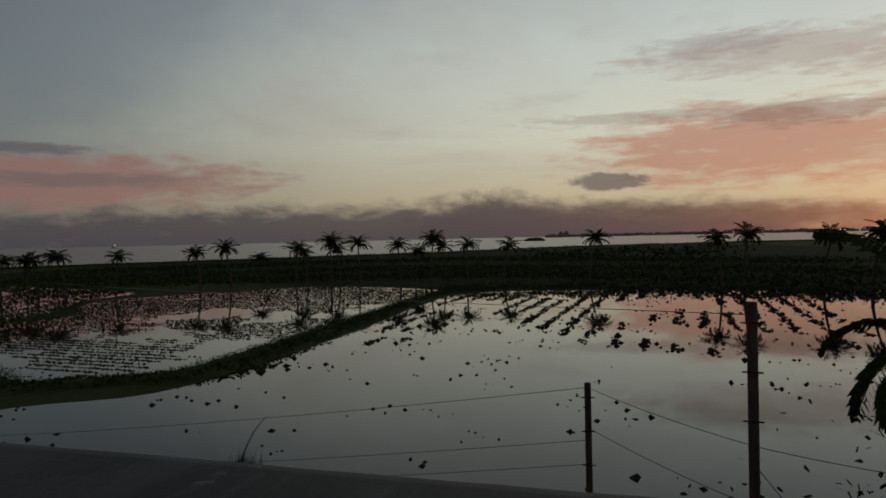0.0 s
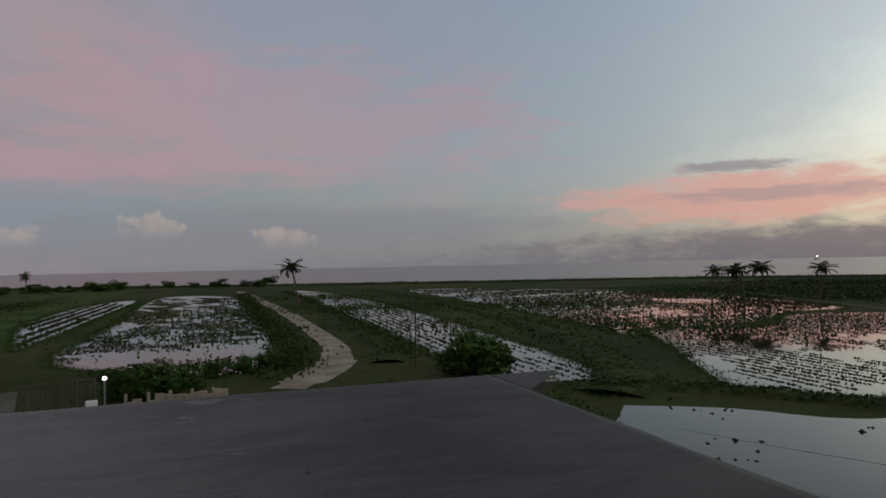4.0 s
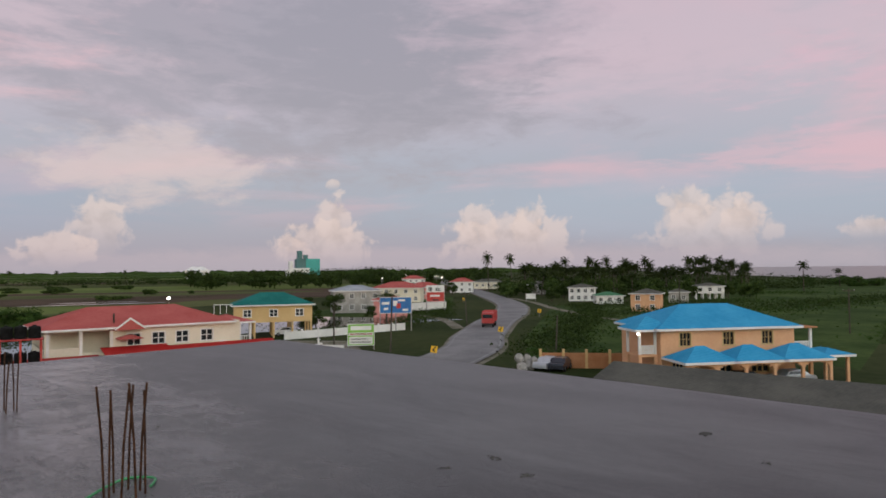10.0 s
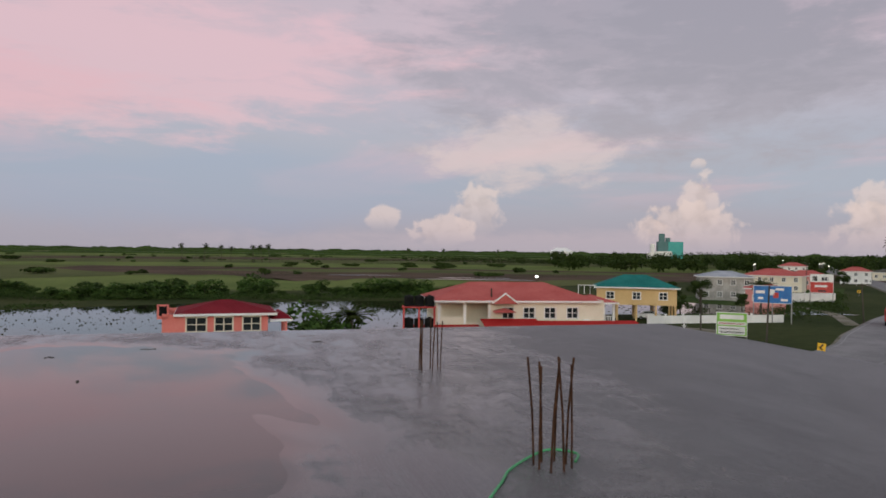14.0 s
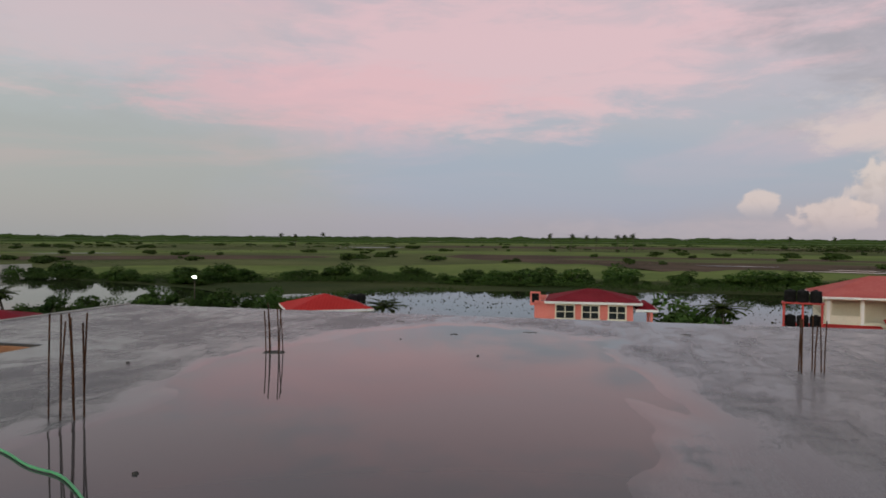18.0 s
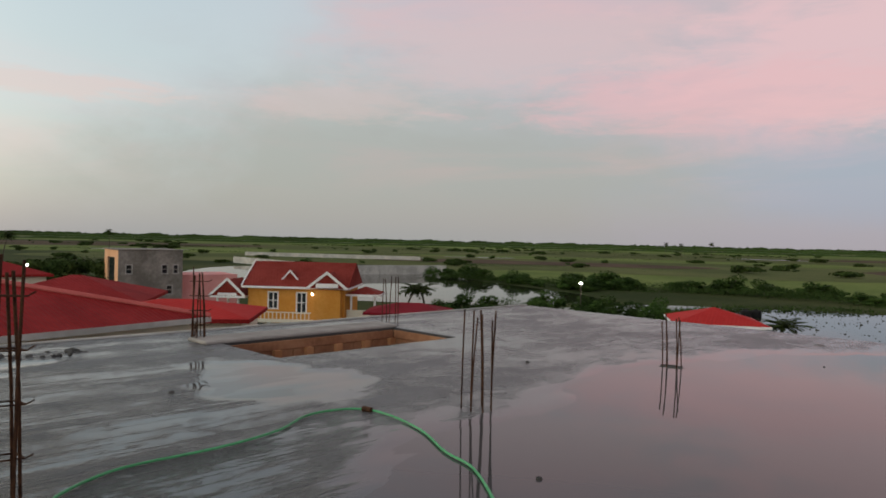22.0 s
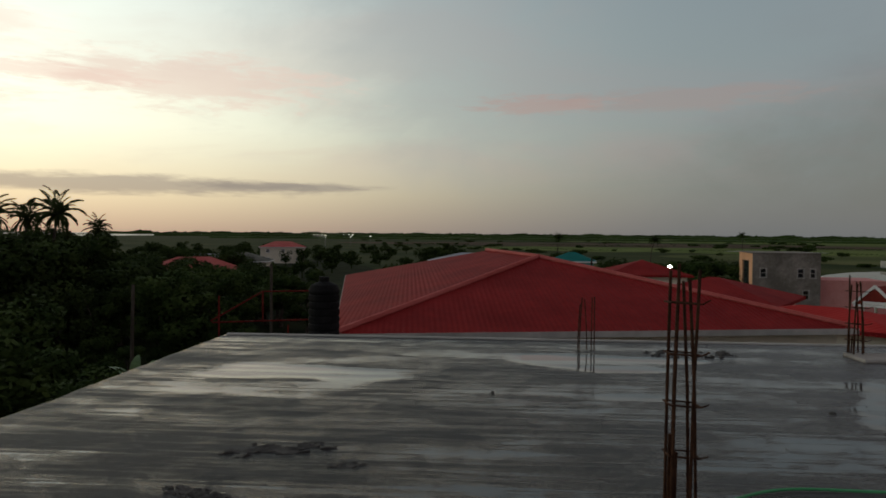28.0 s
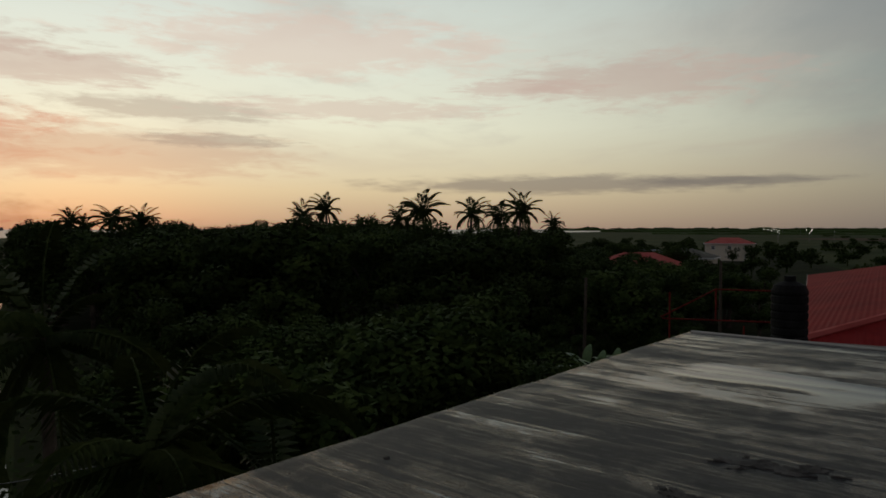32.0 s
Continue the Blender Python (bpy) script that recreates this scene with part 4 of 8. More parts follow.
for n_, (cx, cy, hh, nb, sp, tied) in enumerate(COLUMNS):
    rnd = random.Random(40 + n_)
    col = thing("column_rebar", SLABM @ Matrix.Translation((cx, cy, slab_height(cx, cy))), "rusty steel starter bars tied with stirrups on the slab" if tied else "rusty steel starter bars standing out of a column stub", "rebar", "rebar stubs on the slab")
    if n_ == 2:
        bm = bmesh.new()
        bmesh.ops.create_icosphere(bm, subdivisions=4, radius=1.0)
        for v in bm.verts:
            k_ = 1 + 0.55 * noise.noise(v.co * 2.2 + Vector((n_ * 5.0, 0, 0))) + 0.25 * noise.noise(v.co * 7.0)
            v.co = Vector((v.co.x * (sp + 0.05) * k_, v.co.y * (sp + 0.02) * k_, max(v.co.z, -0.6) * 0.016 * k_))
        part("mortar_collar", bm, MORTAR, col, "spilled mortar at the foot of the bars")
    spots = []
    for b_ in range(nb):
        a = 2 * math.pi * (b_ + 0.35) / nb
        s = max(abs(math.cos(a)), abs(math.sin(a)))
        spots.append((sp * math.cos(a) / s, sp * math.sin(a) / s))
    for bx, by in spots:
        h2 = hh * rnd.uniform(0.86, 1.04)
        lean = (rnd.uniform(-0.05, 0.05), rnd.uniform(-0.05, 0.05)) if tied else (rnd.uniform(-0.045, 0.045), rnd.uniform(-0.045, 0.045))
        bm = bmesh.new()
        tube(bm, [(bx, by, 0.0), (bx + lean[0] * 0.3, by + lean[1] * 0.3, h2 * 0.5), (bx + lean[0], by + lean[1], h2)], 0.010 if tied else 0.0085, 6)
        part("bar", bm, RUST, col)
    if tied:
        for k in range(1, 5):
            z = hh * k / 5.0
            bm = bmesh.new()
            c = [(-sp, -sp, z), (sp, -sp, z + 0.01), (sp, sp, z), (-sp, sp, z - 0.01), (-sp, -sp, z)]
            for p, q in zip(c, c[1:]):
                rod(bm, p, q, 0.006, n=5)
            rod(bm, (sp, sp, z), (sp + 0.05, sp + 0.03, z + 0.03), 0.005, n=5)
            part("stirrup", bm, RUST, col)
        for dx in (-0.07, 0.0, 0.07):
            bm = bmesh.new()
            rod(bm, (dx, -sp * 0.6, 0.0), (dx + 0.02, -sp * 0.6, hh * rnd.uniform(0.22, 0.3)), 0.011, n=6)
            part("bar", bm, RUST, col)

# mortar crusts and rubble left on the slab
def lump(a, b, la, lb, h, seed, name="mortar_crust", label="dark crumbly crust of spilled mortar stuck to the slab", turn=0.0):
    """A loose crumb, or a ragged crust that clings to the slab."""
    bm = bmesh.new()
    if name == "mortar_crust":
        n = 22
        off = Vector((seed * 7.3, 0, 0))
        V = {}

        def vert(i, j):
            if (i, j) not in V:
                u, w = 2 * i / n - 1, 2 * j / n - 1
                z = h * max(0.1, 0.55 + 0.9 * noise.noise(Vector((u * la * 26, w * lb * 26, 3)) + off))
                V[i, j] = bm.verts.new((u * la, w * lb, z - 0.004))
            return V[i, j]

        for i in range(n):
            for j in range(n):
                u, w = (2 * i + 1) / n - 1, (2 * j + 1) / n - 1
                if math.hypot(u, w) + 0.9 * noise.noise(Vector((u * 2.6, w * 2.6, 0)) + off) < 0.72:
                    bm.faces.new((vert(i, j), vert(i + 1, j), vert(i + 1, j + 1), vert(i, j + 1)))
        rim = [e for e in bm.edges if len(e.link_faces) == 1]
        got = bmesh.ops.extrude_edge_only(bm, edges=rim)
        for g in got["geom"]:
            if isinstance(g, bmesh.types.BMVert):
                g.co.z = -0.012
    else:
        got = bmesh.ops.create_icosphere(bm, subdivisions=2, radius=la)
        for v in got["verts"]:
            v.co *= 1 + 0.5 * noise.noise(v.co * 30 + Vector((seed * 3.0, 0, 0)))
            v.co.z = max(v.co.z * h / la, -0.01)
    single(name, bm, MORTAR, label, "debris", at=SLABM @ Matrix.Translation((a, b, max(slab_height(a, b), -0.0045))) @ pose(0, 0, 0, 0, 0, turn), group="debris on the slab")


rnd = random.Random(15)
for k, (a, b, la, lb, h) in enumerate(((5.6, 2.6, 0.13, 0.45, 0.022), (6.5, 2.4, 0.09, 0.28, 0.018), (5.9, 3.2, 0.06, 0.16, 0.015), (15.3, 6.9, 0.09, 0.05, 0.012), (15.8, 7.4, 0.07, 0.05, 0.012), (16.0, 7.9, 0.05, 0.09, 0.012), (15.5, 8.0, 0.05, 0.05, 0.012), (18.0, 7.0, 0.10, 0.06, 0.014), (17.4, 6.2, 0.06, 0.04, 0.012), (1.2, 11.2, 0.1, 0.2, 0.02), (8.6, 15.4, 0.08, 0.06, 0.014), (9.8, 16.0, 0.12, 0.05, 0.014), (12.4, 16.4, 0.10, 0.06, 0.014), (7.2, 16.8, 0.09, 0.05, 0.014))):
    lump(a, b, la, lb, h, k + 1, turn=rnd.uniform(-20, 20))
for k in range(26):
    a, b = rnd.uniform(0.85, 1.25), rnd.uniform(6.2, 7.5)
    r = rnd.uniform(0.015, 0.05)
    lump(a, b, r, r * rnd.uniform(0.7, 1.2), r * 0.8, 40 + k, "rubble", "small broken lump of concrete on the slab", rnd.uniform(0, 180))
for k, (a, b) in enumerate(((7.1, 0.5), (8.05, 8.1), (9.4, 13.4), (5.5, 2.4), (10.2, 5.3), (12.0, 3.4), (3.6, 4.2), (4.1, 7.3), (8.8, 3.0), (11.1, 7.2), (16.4, 3.1), (14.5, 11.2), (5.2, 11.6), (7.9, 14.6))):
    r = rnd.uniform(0.015, 0.03)
    lump(a, b, r, r * 0.8, r * 0.8, 80 + k, "pebble", "small loose pebble on the slab", rnd.uniform(0, 180))

# green garden hose lying in loops
HOSE_PTS = [(-4.15, -4.15), (-4.3, -4.3), (-4.15, -4.48), (-3.65, -4.27), (-3.35, -4.02), (-2.8, -3.6), (-1.8, -3.0), (0.0, -2.9), (1.3, -3.6), (1.6, -4.1), (2.0, -4.62), (2.35, -4.86), (2.85, -5.3), (3.53, -5.57), (3.85, -5.18), (3.75, -4.6), (3.8, -4.0), (3.99, -3.34), (3.9, -2.88), (3.74, -2.7), (3.45, -2.69), (2.9, -2.9)]
bm = bmesh.new()
P = spline(HOSE_PTS, 8)
inv = SLABM.inverted()
pts = []
for p in P:
    q = inv @ Vector((p.x, p.y, TOP))
    pts.append((p.x, p.y, TOP + max(slab_height(q.x, q.y), -0.0045) + 0.013))
tube(bm, pts, 0.0100, 8)
hose = single("garden_hose", bm, HOSE, "bright green garden hose lying in loose loops on the slab", "hose")
bm = bmesh.new()
rod(bm, (3.48, -5.55, TOP + 0.018), (3.58, -5.57, TOP + 0.018), 0.028, n=8)
part("coupling", bm, RUST, hose, "dark taped hose joint")


# ---------------------------------------------------------------- houses
def wall_with_openings(bm, length, z0, z1, holes, thick=0.2, m=None):
    """A wall along x with its face at y=0, pierced by (x0, x1, z0, z1) openings."""
    X = sorted({0.0, length, *[h[0] for h in holes], *[h[1] for h in holes]})
    Z = sorted({z0, z1, *[h[2] for h in holes], *[h[3] for h in holes]})
    for a, b in zip(X, X[1:]):
        z_run = None
        for c, d in zip(Z, Z[1:]):
            cx, cz = (a + b) / 2, (c + d) / 2
            if not any(h[0] < cx < h[1] and h[2] < cz < h[3] for h in holes):
                box(bm, a, b, 0, thick, c, d, m)
    bmesh.ops.remove_doubles(bm, verts=bm.verts, dist=0.001)
    return bm


def window_part(parent, x0, x1, z0, z1, panes=2, frame_mat=None, y=0.0, sill=True):
    """A window in the front wall: frame, sill, glass and glazing bars."""
    fm = frame_mat or WHITE
    bm = bmesh.new()
    f = 0.13
    box(bm, x0 - f, x1 + f, -0.035, y + 0.06, z1, z1 + f)
    box(bm, x0 - f - 0.04, x1 + f + 0.04, -0.07, y + 0.06, z0 - f, z0)
    box(bm, x0 - f, x0, -0.035, y + 0.06, z0, z1)
    box(bm, x1, x1 + f, -0.035, y + 0.06, z0, z1)
    w = part("window", bm, fm, parent, "framed window with dark panes")
    for k in range(1, panes):
        xx = x0 + (x1 - x0) * k / panes
        bm = bmesh.new()
        box(bm, xx - 0.045, xx + 0.045, y - 0.02, y + 0.05, z0, z1)
        part("glazing_bar", bm, fm, w)
    bm = bmesh.new()
    box(bm, x0, x1, y - 0.016, y + 0.05, (z0 + z1) / 2 - 0.035, (z0 + z1) / 2 + 0.035)
    part("glazing_bar", bm, fm, w)
    for k in range(panes):
        a, b = x0 + (x1 - x0) * k / panes + 0.03, x0 + (x1 - x0) * (k + 1) / panes - 0.03
        bm = bmesh.new()
        box(bm, a, b, y + 0.052, y + 0.07, z0, z1)
        part("pane", bm, GLASS, w)
    return w


def hip(bm, x0, x1, y0, y1, z, rise, over=0.5, thick=0.08, ridge=None, gable=False):
    """A hipped (or gabled) roof with thickness; its ridge runs along the longer side."""
    x0, x1, y0, y1 = x0 - over, x1 + over, y0 - over, y1 + over
    w, d = x1 - x0, y1 - y0
    if w >= d:
        i = 0 if gable else d / 2
        r = [((x0 + i), (y0 + y1) / 2), ((x1 - i), (y0 + y1) / 2)]
    else:
        i = 0 if gable else w / 2
        r = [((x0 + x1) / 2, y0 + i), ((x0 + x1) / 2, y1 - i)]
    for dz in (0.0,):
        lo = [bm.verts.new((x, y, z - thick)) for x, y in ((x0, y0), (x1, y0), (x1, y1), (x0, y1))]
        e = [bm.verts.new((x, y, z)) for x, y in ((x0, y0), (x1, y0), (x1, y1), (x0, y1))]
        t = [bm.verts.new((*p, z + rise)) for p in r]
        for k in range(4):
            bm.faces.new((lo[k], lo[(k + 1) % 4], e[(k + 1) % 4], e[k]))
        bm.faces.new(lo[::-1])
        if (t[0].co - t[1].co).length < 0.05:
            for k in range(4):
                bm.faces.new((e[k], e[(k + 1) % 4], t[0]))
        elif w >= d:
            bm.faces.new((e[0], e[1], t[1], t[0]))
            bm.faces.new((e[1], e[2], t[1]))
            bm.faces.new((e[2], e[3], t[0], t[1]))
            bm.faces.new((e[3], e[0], t[0]))
        else:
            bm.faces.new((e[0], e[1], t[0]))
            bm.faces.new((e[1], e[2], t[1], t[0]))
            bm.faces.new((e[2], e[3], t[1]))
            bm.faces.new((e[3], e[0], t[0], t[1]))
    return bm


def fascia(x0, x1, y0, y1, over=0.5):
    """The four boards under the eaves."""
    x0, x1, y0, y1 = x0 - over - 0.03, x1 + over + 0.03, y0 - over - 0.03, y1 + over + 0.03
    return ((x0, x1, y0, y0 + 0.05), (x0, x1, y1 - 0.05, y1), (x0, x0 + 0.05, y0 + 0.05, y1 - 0.05), (x1 - 0.05, x1, y0 + 0.05, y1 - 0.05))


def shell(parent, w, d, z0, z1, wall_mat, windows, panes=2, side_windows=(), frame_mat=None):
    """Four walls of one body; the front one is pierced by its windows."""
    bm = bmesh.new()
    wall_with_openings(bm, w, z0, z1, windows)
    wl = part("wall", bm, wall_mat, parent)
    for q in ((0, w, d - 0.2, d), (0, 0.2, 0.2, d - 0.2), (w - 0.2, w, 0.2, d - 0.2)):
        bm = bmesh.new()
        box(bm, *q, z0, z1)
        part("wall", bm, wall_mat, parent)
    # near-black sheet added behind the front wall for the darkness of the room
    bm = bmesh.new()
    box(bm, 0.2, w - 0.2, 0.8, 0.9, z0 + 0.02, z1 - 0.02)
    part("partition", bm, DARK, parent, "dark sheet standing in for the unlit room behind the windows")
    for x0, x1, a, b in windows:
        window_part(parent, x0, x1, a, b, panes, frame_mat, 0.06)
    return wl


def stand(L, R):
    """The frame of a house whose front runs from L to R as seen from the roof."""
    L, R = Vector((*L, 0)), Vector((*R, 0))
    x = (R - L).normalized()
    y = Vector((-x.y, x.x, 0))
    m = Matrix.Identity(4)
    m.col[0][:3], m.col[1][:3], m.col[2][:3], m.col[3][:3] = x, y, (0, 0, 1), L
    return m, (R - L).length


def roof_part(parent, x0, x1, y0, y1, z, rise, mat_, over=0.5, gable=False, name="roof", label="", fm=None):
    bm = bmesh.new()
    hip(bm, x0, x1, y0, y1, z, rise, over, gable=gable)
    r = part(name, bm, mat_, parent, label)
    for q in fascia(x0, x1, y0, y1, over):
        bm = bmesh.new()
        box(bm, *q, z - 0.22, z - 0.004)
        part("fascia", bm, fm or WHITE, r)
    return r


def posts(parent, places, z0, z1, r=0.11, mat_=None, name="post"):
    for x, y in places:
        bm = bmesh.new()
        box(bm, x - r, x + r, y - r, y + r, z0, z1, bevel=0.02)
        part(name, bm, mat_ or WHITE, parent)


def railing(parent, x0, x1, y, z0, z1, mat_=None, n=10, along="x"):
    bm = bmesh.new()
    sp = lambda a, b, c, d, e, f: box(bm, a, b, c, d, e, f) if along == "x" else box(bm, c, d, a, b, e, f)
    sp(x0, x1, y - 0.05, y + 0.05, z1 - 0.1, z1)
    rl = part("railing", bm, mat_ or WHITE, parent, "balustrade rail")
    bm = bmesh.new()
    sp(x0, x1, y - 0.05, y + 0.05, z0, z0 + 0.08)
    part("bottom_rail", bm, mat_ or WHITE, rl)
    bm0 = bmesh.new()
    box(bm0, -0.05, 0.05, -0.035, 0.035, z0 + 0.08, z1 - 0.1)
    me = mesh("baluster", bm0, mat_ or WHITE)
    for k in range(n):
        ob = new("baluster", me)
        t_ = x0 + (x1 - x0) * (k + 0.5) / n
        ob.parent = rl
        ob.location = (t_, y, 0) if along == "x" else (y, t_, 0)


def simple_house(name, label, az, d, w, depth, eave, rise, wall_mat, roof_mat, turn=0, cols=3, storeys=1, gable=False, z0=0.0, stilts=0.0, win=(1.0, 1.1), group="", fm=None):
    h = thing(name, facing(az, d, 0, turn) @ Matrix.Translation((-w / 2, 0, 0)), label, "house", group)
    base = z0 + stilts
    wins = []
    sh = (eave - base) / storeys
    for s in range(storeys):
        for k in range(cols):
            cx = w * (k + 0.5) / cols
            zc = base + sh * (s + 0.52)
            wins.append((cx - win[0] / 2, cx + win[0] / 2, zc - win[1] / 2, zc + win[1] / 2))
    shell(h, w, depth, base, eave, wall_mat, wins)
    if stilts:
        posts(h, [(x, y) for x in [0.2 + (w - 0.4) * k / 4 for k in range(5)] for y in (0.2, depth / 2, depth - 0.2)], 0, base, 0.16, wall_mat, "stilt")
    roof_part(h, 0, w, 0, depth, eave, rise, roof_mat, 0.5, gable, fm=fm)
    return h


# the blue-roofed house across the yard
def blue_house():
    m, w = stand((-69.8, -13.3), (-78.6, -2.0))
    h = thing("blue_roof_house", m, "two-storey peach house with bright blue sheet roofs and white trim", "house")
    d = 9.0
    wins = [(2.0, 3.1, 3.75, 4.95), (6.6, 7.7, 3.75, 4.95), (10.8, 11.9, 3.75, 4.95), (1.2, 2.3, 1.0, 2.1), (5.6, 7.4, 0.05, 2.1), (9.6, 11.4, 1.0, 2.1)]
    shell(h, w, d, 0, 5.4, PEACH, wins, 3, frame_mat=SAND)
    roof_part(h, 0, w, 0, d, 5.45, 2.1, BLUEROOF, 0.6)
    for x0, x1, z0, z1 in wins[:3]:
        for k in range(5):
            bm = bmesh.new()
            xx = x0 + (x1 - x0) * (k + 0.5) / 5
            box(bm, xx - 0.015, xx + 0.015, -0.03, -0.005, z0, z1)
            part("grille_bar", bm, RUST, h)
    roof_part(h, -2.1, 1.2, 0.5, 3.7, 5.38, 1.2, BLUEROOF, 0.45, name="porch_roof")
    for k in range(3):
        x0 = 0.3 + k * 4.9
        roof_part(h, x0, x0 + 4.7, -4.4, -0.6, 2.75, 1.25, BLUEROOF, 0.35, name="carport_roof", label="low blue hipped roof over the carport")
    roof_part(h, 15.2, 18.0, -3.2, 0.6, 2.85, 0.5, BLUEROOF, 0.3, name="carport_roof")
    posts(h, [(0.4 + k * 2.9, -4.3) for k in range(6)] + [(17.8, -3.0), (15.4, -3.0)], 0, 2.62, 0.14, PEACH, "column")
    for k in range(5):
        bm = bmesh.new()
        x0, x1 = 0.54 + k * 2.9, 0.26 + (k + 1) * 2.9
        for s in range(8):
            a, b = math.pi * s / 8, math.pi * (s + 1) / 8
            cx, r = (x0 + x1) / 2, (x1 - x0) / 2
            za, zb = 1.9 + 0.5 * math.sin((a + b) / 2), 2.62
            xa, xb = cx - r * math.cos(a), cx - r * math.cos(b)
            box(bm, xa, xb, -4.42, -4.18, za, zb)
        part("arch", bm, PEACH, h)
    # balconies at both ends
    for x0, x1, y0 in ((-2.0, -0.02, 0.6), (w + 0.02, w + 2.4, 0.4)):
        bm = bmesh.new()
        box(bm, x0, x1, y0, y0 + 3.0, 2.65, 2.9, bevel=0.03)
        part("balcony", bm, PEACH, h, "peach balcony slab")
        posts(h, [(x0 + 0.15, y0 + 0.15), (x1 - 0.2, y0 + 0.15), (x0 + 0.15, y0 + 2.8)], 0, 2.65, 0.17, PEACH, "column")
        posts(h, [(x0 + 0.15, y0 + 0.15), (x1 - 0.2, y0 + 0.15), (x0 + 0.15, y0 + 2.8)], 2.9, 5.25, 0.12, WHITE, "column")
        railing(h, x0 + 0.3, x1 - 0.35, y0 + 0.12, 2.95, 3.8, n=9)
    bm = bmesh.new()
    box(bm, w, w + 2.7, 0.1, 5.0, 5.12, 5.26, bevel=0.02)
    part("canopy", bm, FENCEW, h, "flat reddish canopy over the balcony")
    bm = bmesh.new()
    bmesh.ops.create_uvsphere(bm, u_segments=10, v_segments=6, radius=0.12, matrix=Matrix.Translation((-2.3, 0.0, 5.0)))
    part("porch_lamp", bm, LAMPSOFT, h, "lit white porch lamp")
    return h


blue_house()


def cream_house():
    m, w = stand((-43.8, -69.8), (-62.5, -61.2))
    h = thing("cream_house", m, "long cream house with a red hipped roof and white-trimmed windows", "house")
    d = 10.0
    wins = [(8.0, 9.3, 3.5, 4.7), (10.6, 11.9, 3.5, 4.7), (13.2, 14.5, 3.5, 4.7), (16.0, 17.3, 3.5, 4.7), (0.6, 3.2, 3.6, 5.2), (3.6, 6.2, 3.0, 5.2)]
    bm = bmesh.new()
    wall_with_openings(bm, w, 0, 5.6, wins)
    box(bm, 0, w, d - 0.2, d, 0, 5.6)
    box(bm, 0, 0.2, 0.2, d - 0.2, 0, 3.4)
    box(bm, w - 0.2, w, 0.2, d - 0.2, 0, 5.6)
    part("wall", bm, CREAMW, h)
    bm = bmesh.new()
    box(bm, 0.3, 6.6, 2.6, 2.7, 2.7, 5.5)
    box(bm, 6.8, w - 0.3, 0.9, 1.0, 2.7, 5.5)
    part("partition", bm, CREAMW, h)
    for q in wins[:4]:
        window_part(h, *q, 2, WHITE, 0.06)
    railing(h, 0.4, 3.3, 0.1, 2.75, 3.55, n=8)
    posts(h, [(0.3, 0.1), (3.4, 0.1), (6.4, 0.1)], 2.7, 5.4, 0.14, WHITE, "column")
    roof_part(h, -0.2, w - 1.2, 0, d, 5.6, 2.0, REDROOF2, 0.6)
    roof_part(h, w - 2.4, w + 2.0, 1.5, 6.5, 5.3, 0.8, REDROOF2, 0.4, name="porch_roof")
    posts(h, [(w + 0.6, 1.6), (w + 1.9, 1.6)], 0, 5.1, 0.13, WHITE, "column")
    railing(h, w + 0.1, w + 1.9, 1.5, 2.8, 3.6, n=6)
    # little gable over the entrance
    bm = bmesh.new()
    hip(bm, 6.7, 9.3, -1.2, 1.6, 5.35, 1.15, 0.2, gable=True)
    g = part("gable", bm, REDROOF2, h, "small red gabled porch roof")
    bm = bmesh.new()
    for s in (-1, 1):
        mm = Matrix.Translation((8.0 + s * 0.78, -1.42, 5.93)) @ pose(0, 0, 0, 0, s * 36.5, 0)
        box(bm, -0.98, 0.98, -0.05, 0.05, -0.10, 0.08, mm)
    part("bargeboard", bm, WHITE, g)
    bm = bmesh.new()
    hip(bm, 6.9, 9.1, -1.6, 0, 4.35, 0.35, 0.15)
    part("awning", bm, REDROOF2, h)
    # lower red lean-to roofs in front
    bm = bmesh.new()
    for x0, x1, y0, y1, z0, z1 in ((-3.5, 5.0, -5.0, -0.3, 2.1, 2.75), (5.2, 12.0, -6.5, -0.3, 2.3, 3.45), (12.2, 24.5, -4.6, -0.3, 2.35, 3.2)):
        v = [bm.verts.new(p) for p in ((x0, y0, z0), (x1, y0, z0), (x1, y1, z1), (x0, y1, z1), (x0, y0, z0 - 0.08), (x1, y0, z0 - 0.08), (x1, y1, z1 - 0.08), (x0, y1, z1 - 0.08))]
        for f in ((0, 1, 2, 3), (7, 6, 5, 4), (0, 4, 5, 1), (1, 5, 6, 2), (2, 6, 7, 3), (3, 7, 4, 0)):
            bm.faces.new([v[i] for i in f])
    lean = part("lean_to_roof", bm, BRIGHTRED, h, "low red lean-to roof along the house")
    for x in (9.7, 11.0, 18.0):
        bm = bmesh.new()
        box(bm, x, x + 0.75, -0.38, -0.002, 2.85, 3.35, bevel=0.03)
        part("air_conditioner", bm, WHITE, h, "white outdoor air-conditioning unit")
    return h


cream_house()
# water tanks on a red stand
st = thing("tank_stand", facing(149.3, 78, 0), "red steel stand holding black water tanks on two decks", "tank stand")
for x in (-1.7, 0.0, 1.7):
    for y in (-0.8, 0.8):
        bm = bmesh.new()
        box(bm, x - 0.09, x + 0.09, y - 0.09, y + 0.09, 0, 5.1)
        part("leg", bm, REDP, st)
for z in (2.6, 5.1):
    bm = bmesh.new()
    box(bm, -1.9, 1.9, -1.0, 1.0, z, z + 0.12, bevel=0.02)
    part("deck", bm, REDP, st)


